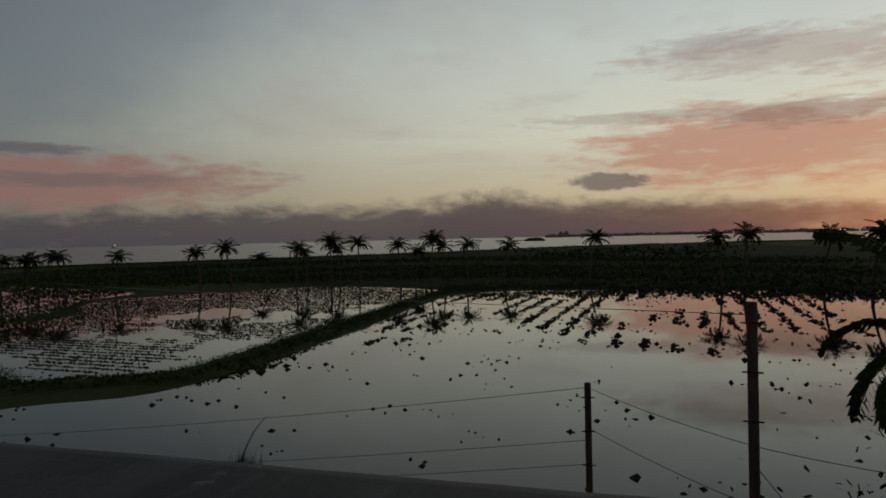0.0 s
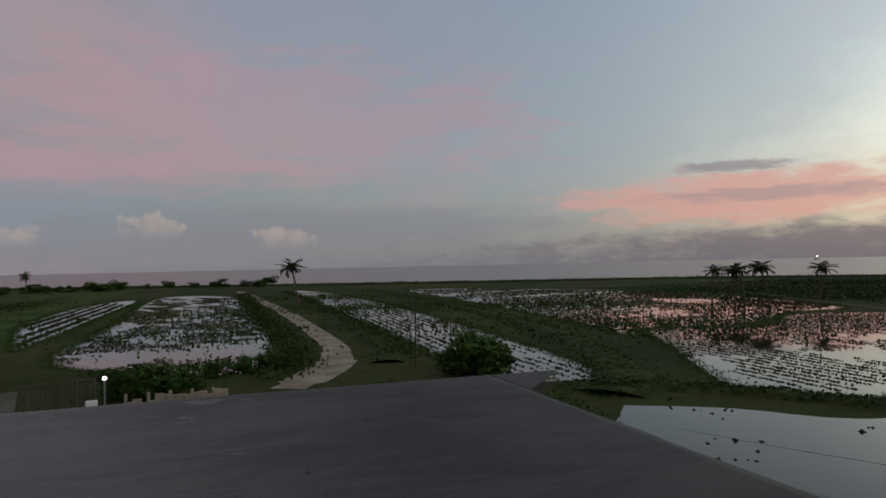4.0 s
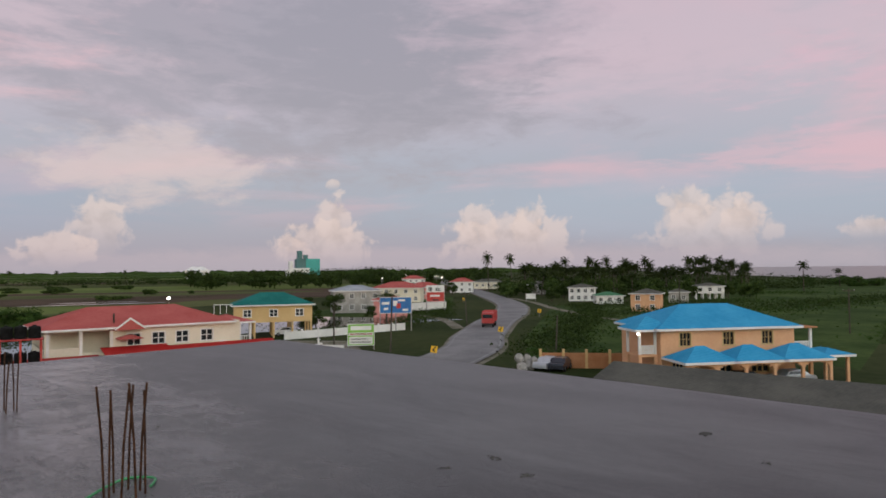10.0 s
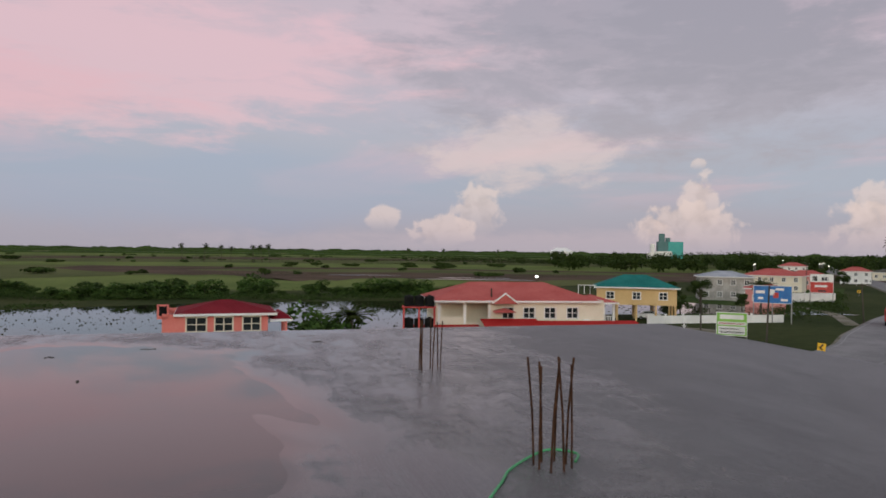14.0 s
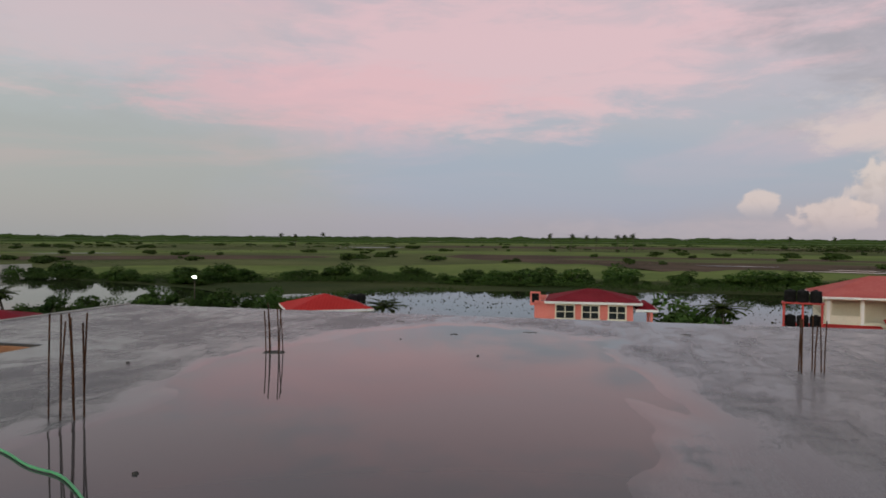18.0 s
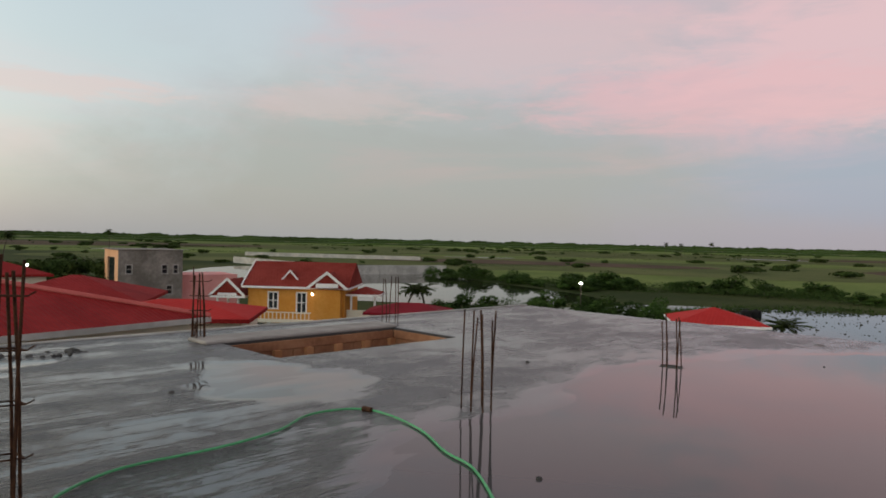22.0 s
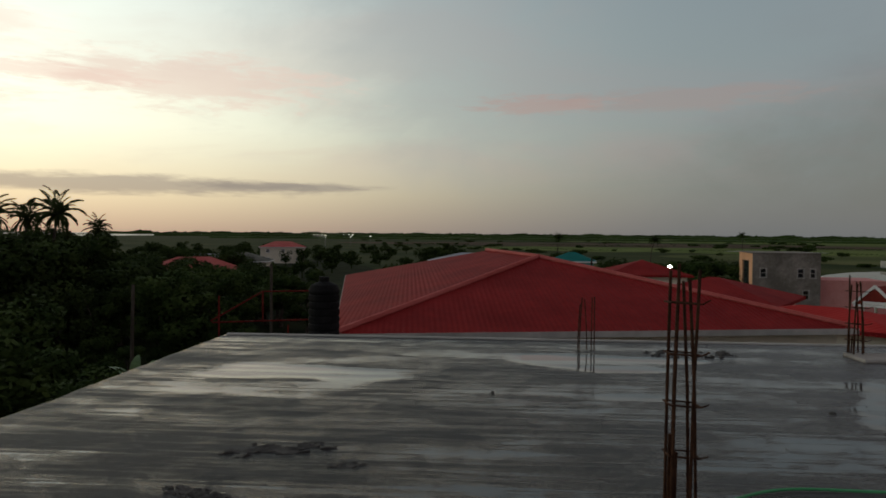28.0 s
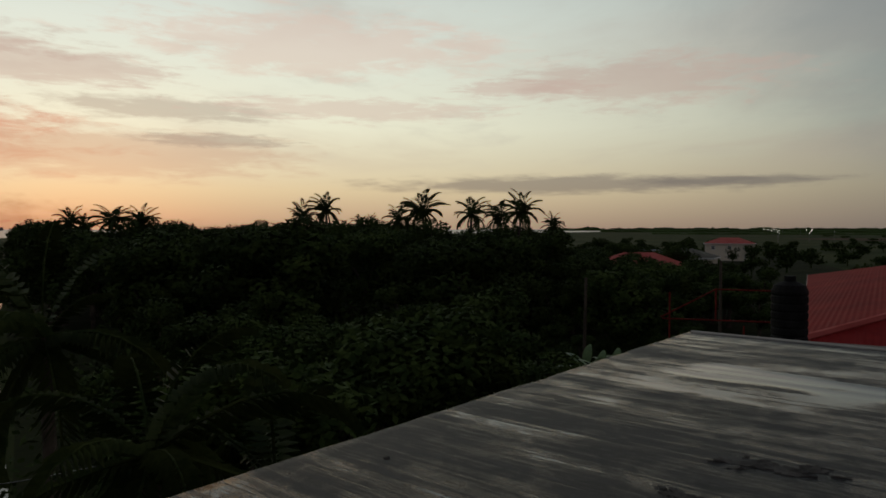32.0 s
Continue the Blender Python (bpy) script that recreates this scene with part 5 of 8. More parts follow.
def water_tank(at, r, h, group, label="black ribbed plastic water tank", plain=False):
    t_ = thing("water_tank", at, label, "water tank", group)
    bm = bmesh.new()
    prof = [(r * 0.96, 0), (r, 0.04)]
    n = 1 if plain else 8
    for k in range(n):
        z = h * 0.8 * (k + 0.5) / n + 0.05
        prof += [(r, z), (r * 0.94, z + h * 0.02), (r, z + h * 0.04)]
    prof += [(r, h * 0.84), (r * 0.85, h * 0.92), (r * 0.3, h * 0.97)]
    rings = [[bm.verts.new((q * math.cos(2 * math.pi * k / 20), q * math.sin(2 * math.pi * k / 20), z)) for k in range(20)] for q, z in prof]
    for a, b in zip(rings, rings[1:]):
        for k in range(20):
            bm.faces.new((a[k], a[(k + 1) % 20], b[(k + 1) % 20], b[k]))
    bm.faces.new(rings[0][::-1])
    bm.faces.new(rings[-1])
    part("body", bm, BLACKP, t_)
    bm = bmesh.new()
    rod(bm, (0, 0, h * 0.96), (0, 0, h * 1.03), r * 0.32, n=14)
    part("lid", bm, BLACKP, t_)
    return t_


for z in (2.72, 5.22):
    for x in (-1.15, 0.0, 1.15):
        water_tank(facing(149.3, 78) @ Matrix.Translation((x, 0, z)), 0.55, 1.25, "tanks on the red stand")

# ochre house on stilts
oc = simple_house("ochre_stilt_house", "ochre house on stilts with a dark teal hipped roof", 131.9, 122, 13.0, 9, 5.7, 2.0, SAND, TEALROOF, 4, 3, 1, stilts=2.7, win=(1.2, 1.1))
bm = bmesh.new()
for x in (-3.2, -2.2, -1.2):
    box(bm, x, x + 0.08, 0.5, 0.58, 4.3, 5.9)
box(bm, -3.2, -0.2, 0.5, 0.58, 5.8, 5.9)
part("balcony_frame", bm, WHITE, oc, "white steel balcony frame")


def car(at, paint, label, group=""):
    c = thing("car", at, label, "car", group)
    bm = bmesh.new()
    side = [(-2.1, 0.35), (-2.1, 0.75), (-1.95, 0.95), (-1.2, 1.0), (-0.7, 1.42), (0.8, 1.45), (1.45, 1.0), (2.0, 0.92), (2.12, 0.6), (2.1, 0.35)]
    L_ = [bm.verts.new((x, -0.85 if z < 1.2 else -0.68, z)) for x, z in side]
    R_ = [bm.verts.new((x, 0.85 if z < 1.2 else 0.68, z)) for x, z in side]
    for k in range(len(side)):
        j = (k + 1) % len(side)
        bm.faces.new((L_[k], L_[j], R_[j], R_[k]))
    bm.faces.new(L_[::-1])
    bm.faces.new(R_)
    part("body", bm, paint, c)
    for s in (-1, 1):
        bm = bmesh.new()
        v = [bm.verts.new((x, s * (0.855 - 0.17 * (z - 0.98) / 0.45), z)) for x, z in ((-1.05, 1.02), (-0.62, 1.36), (0.72, 1.38), (1.2, 1.02))]
        bm.faces.new(v if s < 0 else v[::-1])
        part("side_window", bm, GLASS, c)
    for x in (-1.3, 1.3):
        for y in (-0.78, 0.78):
            bm = bmesh.new()
            rod(bm, (x, y - 0.1, 0.32), (x, y + 0.1, 0.32), 0.32, n=14)
            wh = part("wheel", bm, RUBBER, c)
            bm = bmesh.new()
            rod(bm, (x, y - 0.105, 0.32), (x, y + 0.105, 0.32), 0.19, n=12)
            part("rim", bm, STEEL, wh)
    return c


car(facing(131.0, 126, 0, 8), WHITECAR, "white car parked between the house stilts", "parked cars")
car(facing(109.6, 80.0, 0, 62), SILVERCAR, "silver car parked by the tan fence", "parked cars")
car(facing(108.6, 79.6, 0, 76), DARKCAR, "dark red-backed car parked by the tan fence", "parked cars")
bm_, w_ = stand((-69.8, -13.3), (-78.6, -2.0))
car(bm_ @ Matrix.Translation((12.2, -2.4, 0)), SILVERCAR, "silver car under the blue carport roof", "parked cars")
car(bm_ @ Matrix.Translation((7.2, -2.2, 0)), DARKCAR, "dark car under the blue carport roof", "parked cars")


def truck(at):
    c = thing("truck", at, "red cargo truck on the tarmac road", "truck")
    bm = bmesh.new()
    box(bm, -1.15, 1.15, 0.2, 1.9, 0.75, 2.75, bevel=0.12)
    part("cab", bm, TRUCKRED, c)
    bm = bmesh.new()
    box(bm, -0.95, 0.95, 0.17, 0.21, 1.75, 2.45)
    part("windscreen", bm, GLASS, c)
    bm = bmesh.new()
    box(bm, -1.2, 1.2, 2.05, 6.8, 0.95, 2.9, bevel=0.05)
    for k in range(7):
        box(bm, -1.25, 1.25, 2.2 + k * 0.72, 2.3 + k * 0.72, 1.0, 2.94)
    part("cargo_body", bm, TRUCKRED, c)
    bm = bmesh.new()
    box(bm, -1.1, 1.1, 0.12, 0.24, 0.5, 0.78, bevel=0.03)
    part("bumper", bm, DARK, c)
    for y in (1.0, 4.6, 5.7):
        for x in (-0.98, 0.98):
            bm = bmesh.new()
            rod(bm, (x - 0.14, y, 0.48), (x + 0.14, y, 0.48), 0.48, n=14)
            part("wheel", bm, RUBBER, c)
    return c


truck(facing(114.6, 132, 0.262, -6))


# advertising boards
def billboard(name, az0, az1, d, z0, z1, panel, label, bars, legs=3, turn=0):
    a = (az0 + az1) / 2
    w = d * radians(az0 - az1)
    b = thing(name, facing(a, d, 0, turn), label, "billboard", "advertising boards")
    bm = bmesh.new()
    box(bm, -w / 2, w / 2, -0.06, 0.06, z0, z1, bevel=0.02)
    pn = part("panel", bm, panel, b)
    for x0, x1, a0, a1, mt in bars:
        bm = bmesh.new()
        box(bm, -w / 2 + w * x0, -w / 2 + w * x1, -0.075, -0.062, z0 + (z1 - z0) * a0, z0 + (z1 - z0) * a1)
        part("print", bm, mt, pn)
    bm = bmesh.new()
    t_ = 0.08
    for q in ((-w / 2 - t_, w / 2 + t_, z1, z1 + t_), (-w / 2 - t_, w / 2 + t_, z0 - t_, z0), (-w / 2 - t_, -w / 2, z0, z1), (w / 2, w / 2 + t_, z0, z1)):
        box(bm, q[0], q[1], -0.08, 0.08, q[2], q[3])
    part("frame", bm, WHITE, b)
    for k in range(legs):
        x = -w / 2 + w * k / (legs - 1)
        bm = bmesh.new()
        box(bm, x - 0.09, x + 0.09, 0.09, 0.25, 0, z1 - 0.1)
        part("leg", bm, STEEL, b)
    return b


billboard("billboard", 123.4, 120.85, 130, 3.35, 6.2, BLUESIGN, "blue advertising board with white and red shapes on legs", [(0.05, 0.3, 0.55, 0.72, WHITE), (0.12, 0.26, 0.2, 0.34, WHITE), (0.42, 0.56, 0.45, 0.8, WHITE), (0.52, 0.66, 0.3, 0.62, REDP), (0.58, 0.8, 0.75, 0.88, WHITE), (0.72, 0.9, 0.12, 0.26, WHITE)], 3)
billboard("billboard", 119.65, 118.2, 185, 2.8, 7.0, REDP, "red and white advertising board with a script mark", [(0.0, 1.0, 0.58, 1.0, WHITE), (0.1, 0.3, 0.64, 0.9, DARK), (0.5, 0.8, 0.66, 0.86, DARK), (0.2, 0.75, 0.3, 0.42, WHITE), (0.35, 0.7, 0.05, 0.14, DARK)], 2)
billboard("sign_board", 125.95, 123.85, 100, 0.75, 3.7, GREENSIGN, "small green and white shop board with bands of lettering", [(0.03, 0.97, 0.46, 0.60, WHITE), (0.08, 0.92, 0.49, 0.57, REDP), (0.1, 0.9, 0.72, 0.92, WHITE), (0.05, 0.95, 0.05, 0.40, WHITE), (0.1, 0.9, 0.10, 0.18, DARK), (0.1, 0.85, 0.26, 0.32, DARK)], 2)
billboard("notice_board", 111.5, 110.75, 240, 0.9, 2.5, WHITE, "plain white notice board beside the road", [], 2)

for az, d in ((113.5, 116), (118.9, 88), (110.4, 165), (116.6, 230)):
    sg = thing("curve_sign", facing(az, d, 0), "yellow road bend marker on a short post", "road sign", "bend markers")
    bm = bmesh.new()
    box(bm, -0.04, 0.04, -0.03, 0.03, 0, 1.2)
    part("post", bm, STEEL, sg)
    bm = bmesh.new()
    box(bm, -0.42, 0.42, -0.02, 0.02, -0.42, 0.42, Matrix.Translation((0, -0.05, 1.35)) @ pose(0, 0, 0, 0, 8, 0))
    pl = part("plate", bm, YELLOW, sg)
    bm = bmesh.new()
    for s in (-1, 1):
        box(bm, -0.08, 0.08, -0.012, 0.012, -0.22, 0.22, Matrix.Translation((s * 0.06, -0.085, 1.35 + s * 0.14)) @ pose(0, 0, 0, 0, s * 40, 0))
    part("arrow", bm, DARK, pl)


# poles and wires
def power_pole(az, d, h, arm=True, lean=0.0, r=0.13, lamp=False, mat_=None, group="power poles"):
    p = thing("power_pole", facing(az, d, 0) @ pose(0, 0, 0, 0, lean, 0), "slim grey wooden power pole" + (" with a lit street lamp" if lamp else ""), "pole", group)
    bm = bmesh.new()
    rod(bm, (0, 0, 0), (0, 0, h), r, r * 0.7, 10)
    part("shaft", bm, mat_ or WOOD, p)
    if arm:
        bm = bmesh.new()
        box(bm, -0.9, 0.9, -0.06, 0.06, h - 0.55, h - 0.42, bevel=0.01)
        part("crossarm", bm, WOOD, p)
        for x in (-0.8, 0.0, 0.8):
            bm = bmesh.new()
            rod(bm, (x, 0, h - 0.42), (x, 0, h - 0.25), 0.05, 0.03, 8)
            part("insulator", bm, WHITE, p)
    if lamp:
        bm = bmesh.new()
        rod(bm, (0, -0.1, h - 0.3), (0, -1.2, h - 0.05), 0.03, n=6)
        part("bracket", bm, STEEL, p)
        bm = bmesh.new()
        bmesh.ops.create_uvsphere(bm, u_segments=10, v_segments=6, radius=lamp, matrix=Matrix.Translation((0, -1.3, h - 0.1)) @ Matrix.Diagonal((1.3, 1, 0.7, 1)))
        part("lamp_head", bm, LAMPON, p, "lit white lamp head")
    return p


for a in ((88.0, 134, 7.6, True), (127.1, 106, 5.6, False), (122.5, 97, 7.6, False, 2), (116.3, 140, 6.8, True, -3), (143.4, 84, 7.0, False), (99.5, 170, 8.5, True), (104.5, 230, 9, True), (109.0, 95, 5.0, False, 3), (119.9, 260, 9, True), (245.0, 75, 9.0, False), (281.2, 44, 8.4, False, 1), (270.9, 52, 9.2, False)):
    power_pole(*a)
power_pole(56.1, 79, 8.6, False, 1, 0.10)
power_pole(53.1, 76, 5.4, False, -1, 0.09)
power_pole(139.8, 150, 6.3, False, 0, 0.12, 0.26)
power_pole(196.7, 112, 5.35, False, 0, 0.1, 0.20)
power_pole(239.0, 88, 7.9, False, 0, 0.12, 0.22)

# fence posts with wire beside the flooded field
fp = []
for az, d, h, r in ((348.4, 12.5, 8.85, 0.058), (336.0, 9.2, 10.62, 0.062)):
    q = thing("fence_post", Matrix.Translation((0.42, -0.37, 0)) @ facing(az, d, 0), "tall dark timber post carrying sagging wires", "post", "wire posts")
    bm = bmesh.new()
    rod(bm, (0, 0, 0), (0, 0, h), r * 1.1, r, 10)
    part("shaft", bm, WOOD, q)
    for k in range(3):
        bm = bmesh.new()
        rod(bm, (-0.12, -r, h - 0.25 - 0.6 * k), (0.12, -r, h - 0.25 - 0.6 * k), 0.012, n=5)
        part("cleat", bm, RUST, q)
    fp.append(polar(az, d, h) + Vector((0.42, -0.37, 0)))


def wire(a, b, sag, r=0.006):
    bm = bmesh.new()
    a, b = Vector(a), Vector(b)
    pts = [a.lerp(b, k / 14) - Vector((0, 0, sag * 4 * (k / 14) * (1 - k / 14))) for k in range(15)]
    tube(bm, pts, r, 5)
    return single("wire", bm, DARK, "thin dark sagging fence wire", "wire")


off = Vector((0, -0.07, 0))
wire(polar(35, 24, 6.0), fp[0] + Vector((0, 0, -0.08)), 0.12)
wire(polar(35, 24, 5.0), fp[0] + Vector((0, 0, -1.02)), 0.12)
wire(polar(35, 24, 4.5), fp[0] + Vector((0, 0, -1.45)), 0.12)
wire(fp[0] + Vector((0, 0, -0.08)), fp[1] + Vector((0, 0, -1.75)) + off, 0.05)
wire(fp[0] + Vector((0, 0, -0.8)), fp[1] + Vector((0, 0, -2.5)) + off, 0.05)
wire(fp[1] + Vector((0, 0, -1.75)) + off, polar(318, 11, 8.2), 0.05)
wire(fp[1] + Vector((0, 0, -2.4)) + off, polar(318, 11, 7.2), 0.05)
wire(fp[1] + Vector((0, 0, -2.0)) + off, polar(324, 9, 7.1), 0.03)
wire(polar(30, 60, 8.8), fp[1] + Vector((0, 0, -0.15)) + off, 0.1)

# pale yard with a white garden fountain behind the shop board
sheet("ground_yard", [polar(132, 96)[:2], polar(131, 116)[:2], polar(125.5, 112)[:2], polar(124.5, 92)[:2]], 0.13, VERGE, "pale swept yard beside the houses", "yard")
fn = thing("garden_fountain", facing(128.3, 97), "white tiered garden fountain in the pale yard", "fountain")
for r0, r1, z0, z1, nm in ((0.75, 0.75, 0.0, 0.45, "basin"), (0.22, 0.16, 0.45, 1.2, "stem"), (0.25, 0.55, 1.2, 1.35, "bowl"), (0.14, 0.10, 1.35, 1.9, "stem"), (0.15, 0.32, 1.9, 2.0, "bowl"), (0.10, 0.03, 2.0, 2.45, "finial")):
    bm = bmesh.new()
    rod(bm, (0, 0, z0), (0, 0, z1), r0, r1, 14)
    part(nm, bm, WHITE, fn)

# tan fence and rockery near the road
fl, fr = polar(110.2, 81), polar(102.9, 81.5)
fm_, fw_ = stand(fl[:2], fr[:2])
fe = thing("boundary_fence", fm_, "tan painted boundary wall with taller piers", "fence")
for k in range(5):
    bm = bmesh.new()
    box(bm, fw_ * k / 4 - 0.15, fw_ * k / 4 + 0.15, -0.05, 0.25, 0, 2.15, bevel=0.03)
    part("pier", bm, SAND, fe)
    if k < 4:
        bm = bmesh.new()
        box(bm, fw_ * k / 4 + 0.15, fw_ * (k + 1) / 4 - 0.15, 0, 0.15, 0, 1.75, bevel=0.02)
        part("panel", bm, FENCEW, fe)
rnd = random.Random(12)
for k in range(9):
    bm = bmesh.new()
    r = rnd.uniform(0.35, 0.8)
    bmesh.ops.create_icosphere(bm, subdivisions=2, radius=r)
    for v in bm.verts:
        v.co *= 1 + 0.35 * noise.noise(v.co * 2.1 + Vector((k * 3.0, 0, 0)))
    single("boulder", bm, RENDER, "pale rough boulder in a heap by the fence", "boulder", at=facing(111.9 - 0.2 * k, 79.5 + rnd.uniform(-1.5, 1.5), r * 0.6 + (0.9 if k % 3 == 0 else 0)), group="pale boulders")

# old tin-roofed shed in front of the blue house
bm = bmesh.new()
A, B = polar(104.3, 55), polar(85.2, 51)
nrm = Vector((B.y - A.y, -(B.x - A.x), 0)).normalized()
if nrm.dot(-A) < 0:
    nrm = -nrm
shed = thing("tin_roof_shed", (0, 0, 0), "long shed with a weathered grey tin roof", "shed")
v = [bm.verts.new(p) for p in (A + Vector((0, 0, 4.35)), B + Vector((0, 0, 4.1)), B + nrm * 9 + Vector((0, 0, 2.4)), A + nrm * 9 + Vector((0, 0, 2.5)))]
u = [bm.verts.new(w.co - Vector((0, 0, 0.08))) for w in v]
bm.faces.new(v)
bm.faces.new(u[::-1])
for k in range(4):
    bm.faces.new((v[k], u[k], u[(k + 1) % 4], v[(k + 1) % 4]))
part("roof", bm, TINROOF, shed)
bm = bmesh.new()
for p, q, z in ((A, B, 4.0), (A + nrm * 8.7, B + nrm * 8.7, 2.35)):
    d_ = (q - p).normalized()
    mm, ww = stand((p + d_ * 0.3)[:2], (q - d_ * 0.3)[:2])
    box(bm, 0, ww, -0.1, 0.1, 0, z, mm)
part("wall", bm, BLOCK, shed)

# gate, lamp and broken pale wall at the head of the track
gt = thing("trellis_gate", facing(82.8, 61, 0, 8), "dark weathered timber trellis gate and pergola", "gate")
for k in range(5):
    bm = bmesh.new()
    box(bm, -2.6 + k * 1.3 - 0.08, -2.6 + k * 1.3 + 0.08, -0.08, 0.08, 0, 3.1, bevel=0.015)
    part("post", bm, WOOD, gt)
for k in range(17):
    bm = bmesh.new()
    box(bm, -2.6 + k * 0.325 - 0.04, -2.6 + k * 0.325 + 0.04, -0.05, -0.02, 0.2, 2.6)
    part("slat", bm, WOOD, gt)
for z in (0.5, 1.5, 2.5, 3.0):
    bm = bmesh.new()
    box(bm, -2.7, 2.7, -0.02, 0.03, z, z + 0.1)
    part("rail", bm, WOOD, gt)
gl = thing("gate_lamp", facing(79.75, 60.5, 0), "white gate pillar with a lit globe lamp", "lamp")
bm = bmesh.new()
box(bm, -0.07, 0.07, -0.07, 0.07, 0, 3.0)
part("post", bm, STEEL, gl)
bm = bmesh.new()
bmesh.ops.create_uvsphere(bm, u_segments=12, v_segments=8, radius=0.17, matrix=Matrix.Translation((0, 0, 3.15)))
part("globe", bm, glow("globe_lit", (1, 0.97, 0.9), 5.0), gl, "white lit glass globe")
bm = bmesh.new()
box(bm, -1.35, -0.5, -0.2, 0.2, 0, 1.5, bevel=0.04)
part("pillar", bm, WHITE, gl, "white painted gate pillar")
rnd = random.Random(3)
bw = thing("broken_wall", (0, 0, 0), "pale crumbling low block wall along the track", "wall")
for k in range(15):
    az = 78.6 - 0.52 * k
    bm = bmesh.new()
    box(bm, -0.36, 0.36, -0.12, 0.12, 0, rnd.uniform(0.7, 1.35), facing(az, 61.5 + 0.1 * k, 0, rnd.uniform(-6, 6)), bevel=0.03)
    part("wall_panel", bm, TRACK, bw)
    if k % 3 == 0:
        bm = bmesh.new()
        box(bm, -0.12, 0.12, -0.16, 0.16, 0, 1.6, facing(az - 0.26, 61.5, 0), bevel=0.02)
        part("pier", bm, TRACK, bw)


# ---------------------------------------------------------------- houses to the south and east
def pink_house():
    m = stand((-12.0, -63.0), (-20.5, -60.9))[0]
    h = thing("coral_house", m, "small coral-pink house with a crimson roof and white window frames", "house")
    w, d = 8.8, 7.0
    wins = [(2.0, 3.55, 4.2, 5.35), (4.35, 5.75, 4.2, 5.35), (6.7, 8.1, 4.2, 5.35)]
    shell(h, w, d, 0, 5.7, CORAL, wins, 2, frame_mat=CREAMW)
    roof_part(h, 1.3, w + 0.4, 0, d, 5.74, 0.95, CRIMSON, 0.35)
    bm = bmesh.new()
    box(bm, -0.4, 0.55, 0.0, d * 0.6, 5.3, 5.5)
    box(bm, -0.4, -0.25, 0.0, 0.2, 5.5, 6.5)
    box(bm, 0.4, 0.55, 0.0, 0.2, 5.5, 6.5)
    box(bm, -0.4, 0.55, 0.0, 0.2, 6.4, 6.55)
    part("tank_platform", bm, CORAL, h, "coral concrete tank platform")
    posts(h, [(w + 1.6, 0.3), (w + 1.6, 3.2)], 0, 5.0, 0.12, CORAL, "column")
    roof_part(h, w + 0.5, w + 1.9, 0.2, 4.2, 5.15, 0.6, CRIMSON, 0.25, name="porch_roof")
    railing(h, w + 0.1, w + 1.6, 0.3, 2.9, 3.7, n=5)
    bm = bmesh.new()
    box(bm, w, w + 1.8, 0.25, 4.0, 2.65, 2.85)
    part("porch_floor", bm, CREAMW, h)
    bm = bmesh.new()
    box(bm, 0.6, 1.25, -0.34, -0.002, 3.6, 4.05, bevel=0.03)
    part("air_conditioner", bm, CREAMW, h)
    water_tank(m @ Matrix.Translation((0.08, 1.2, 5.5)), 0.42, 0.95, "", "black plastic water tank on the coral house", True)
    return h


pink_house()

py = thing("red_pyramid_house", facing(186.0, 62, 0, 10) @ Matrix.Translation((-3.4, 0, 0)), "low house under a bright red pyramid roof", "house")
shell(py, 6.8, 6.8, 0, 5.0, CREAMW, [(1.2, 2.4, 3.2, 4.4), (4.4, 5.6, 3.2, 4.4)])
roof_part(py, 0, 6.8, 0, 6.8, 5.05, 1.15, BRIGHTRED, 0.4)
for k, az in enumerate((184.3, 183.6)):
    q = thing("tank_tower", facing(az, 74 + k, 0), "steel frame tower under a black tank", "tower", "tank towers")
    for x in (-0.4, 0.4):
        for y in (-0.4, 0.4):
            bm = bmesh.new()
            box(bm, x - 0.05, x + 0.05, y - 0.05, y + 0.05, 0, 4.2)
            part("leg", bm, STEEL, q)
    bm = bmesh.new()
    box(bm, -0.6, 0.6, -0.6, 0.6, 4.2, 4.3)
    part("deck", bm, STEEL, q)
    water_tank(facing(az, 74 + k, 4.3), 0.5, 1.1, "tanks behind the red roof", "black plastic water tank on a tower", True)


def east_house():
    """The large red sheet roof next door."""
    ax = Vector((0.9955, -0.095, 0))
    m = Matrix.Identity(4)
    lat = Vector((-0.095, -0.9955, 0))
    m.col[0][:3], m.col[1][:3], m.col[2][:3], m.col[3][:3] = lat, ax, (0, 0, 1), (24.05, -2.35, 0)
    h = thing("red_roof_house", m, "large house next door under a long red corrugated hipped roof", "house")
    w, d, ez = 18.2, 31.5, 8.12
    bm = bmesh.new()
    box(bm, 0, w, 0, 0.2, 0, ez)
    box(bm, 0, w, d - 0.2, d, 0, ez)
    box(bm, 0, 0.2, 0.2, d - 0.2, 0, ez)
    box(bm, w - 0.2, w, 0.2, d - 0.2, 0, ez)
    part("wall", bm, CREAMW, h)
    roof_part(h, 0, w, 0, d, ez, 2.25, REDROOF, 0.5, fm=WORKS)
    bm = bmesh.new()
    e0, t0 = Vector((-0.5, -0.5, ez + 0.03)), Vector((w / 2, w / 2, ez + 2.30))
    e1 = Vector((w + 0.5, -0.5, ez + 0.03))
    t1 = Vector((w / 2, d - w / 2, ez + 2.30))
    for a, b in ((e0, t0), (e1, t0), (t0, t1)):
        rod(bm, a, b, 0.13, n=6)
    part("ridge_cap", bm, REDROOF2, h, "dull red ridge capping")
    return h


east_house()
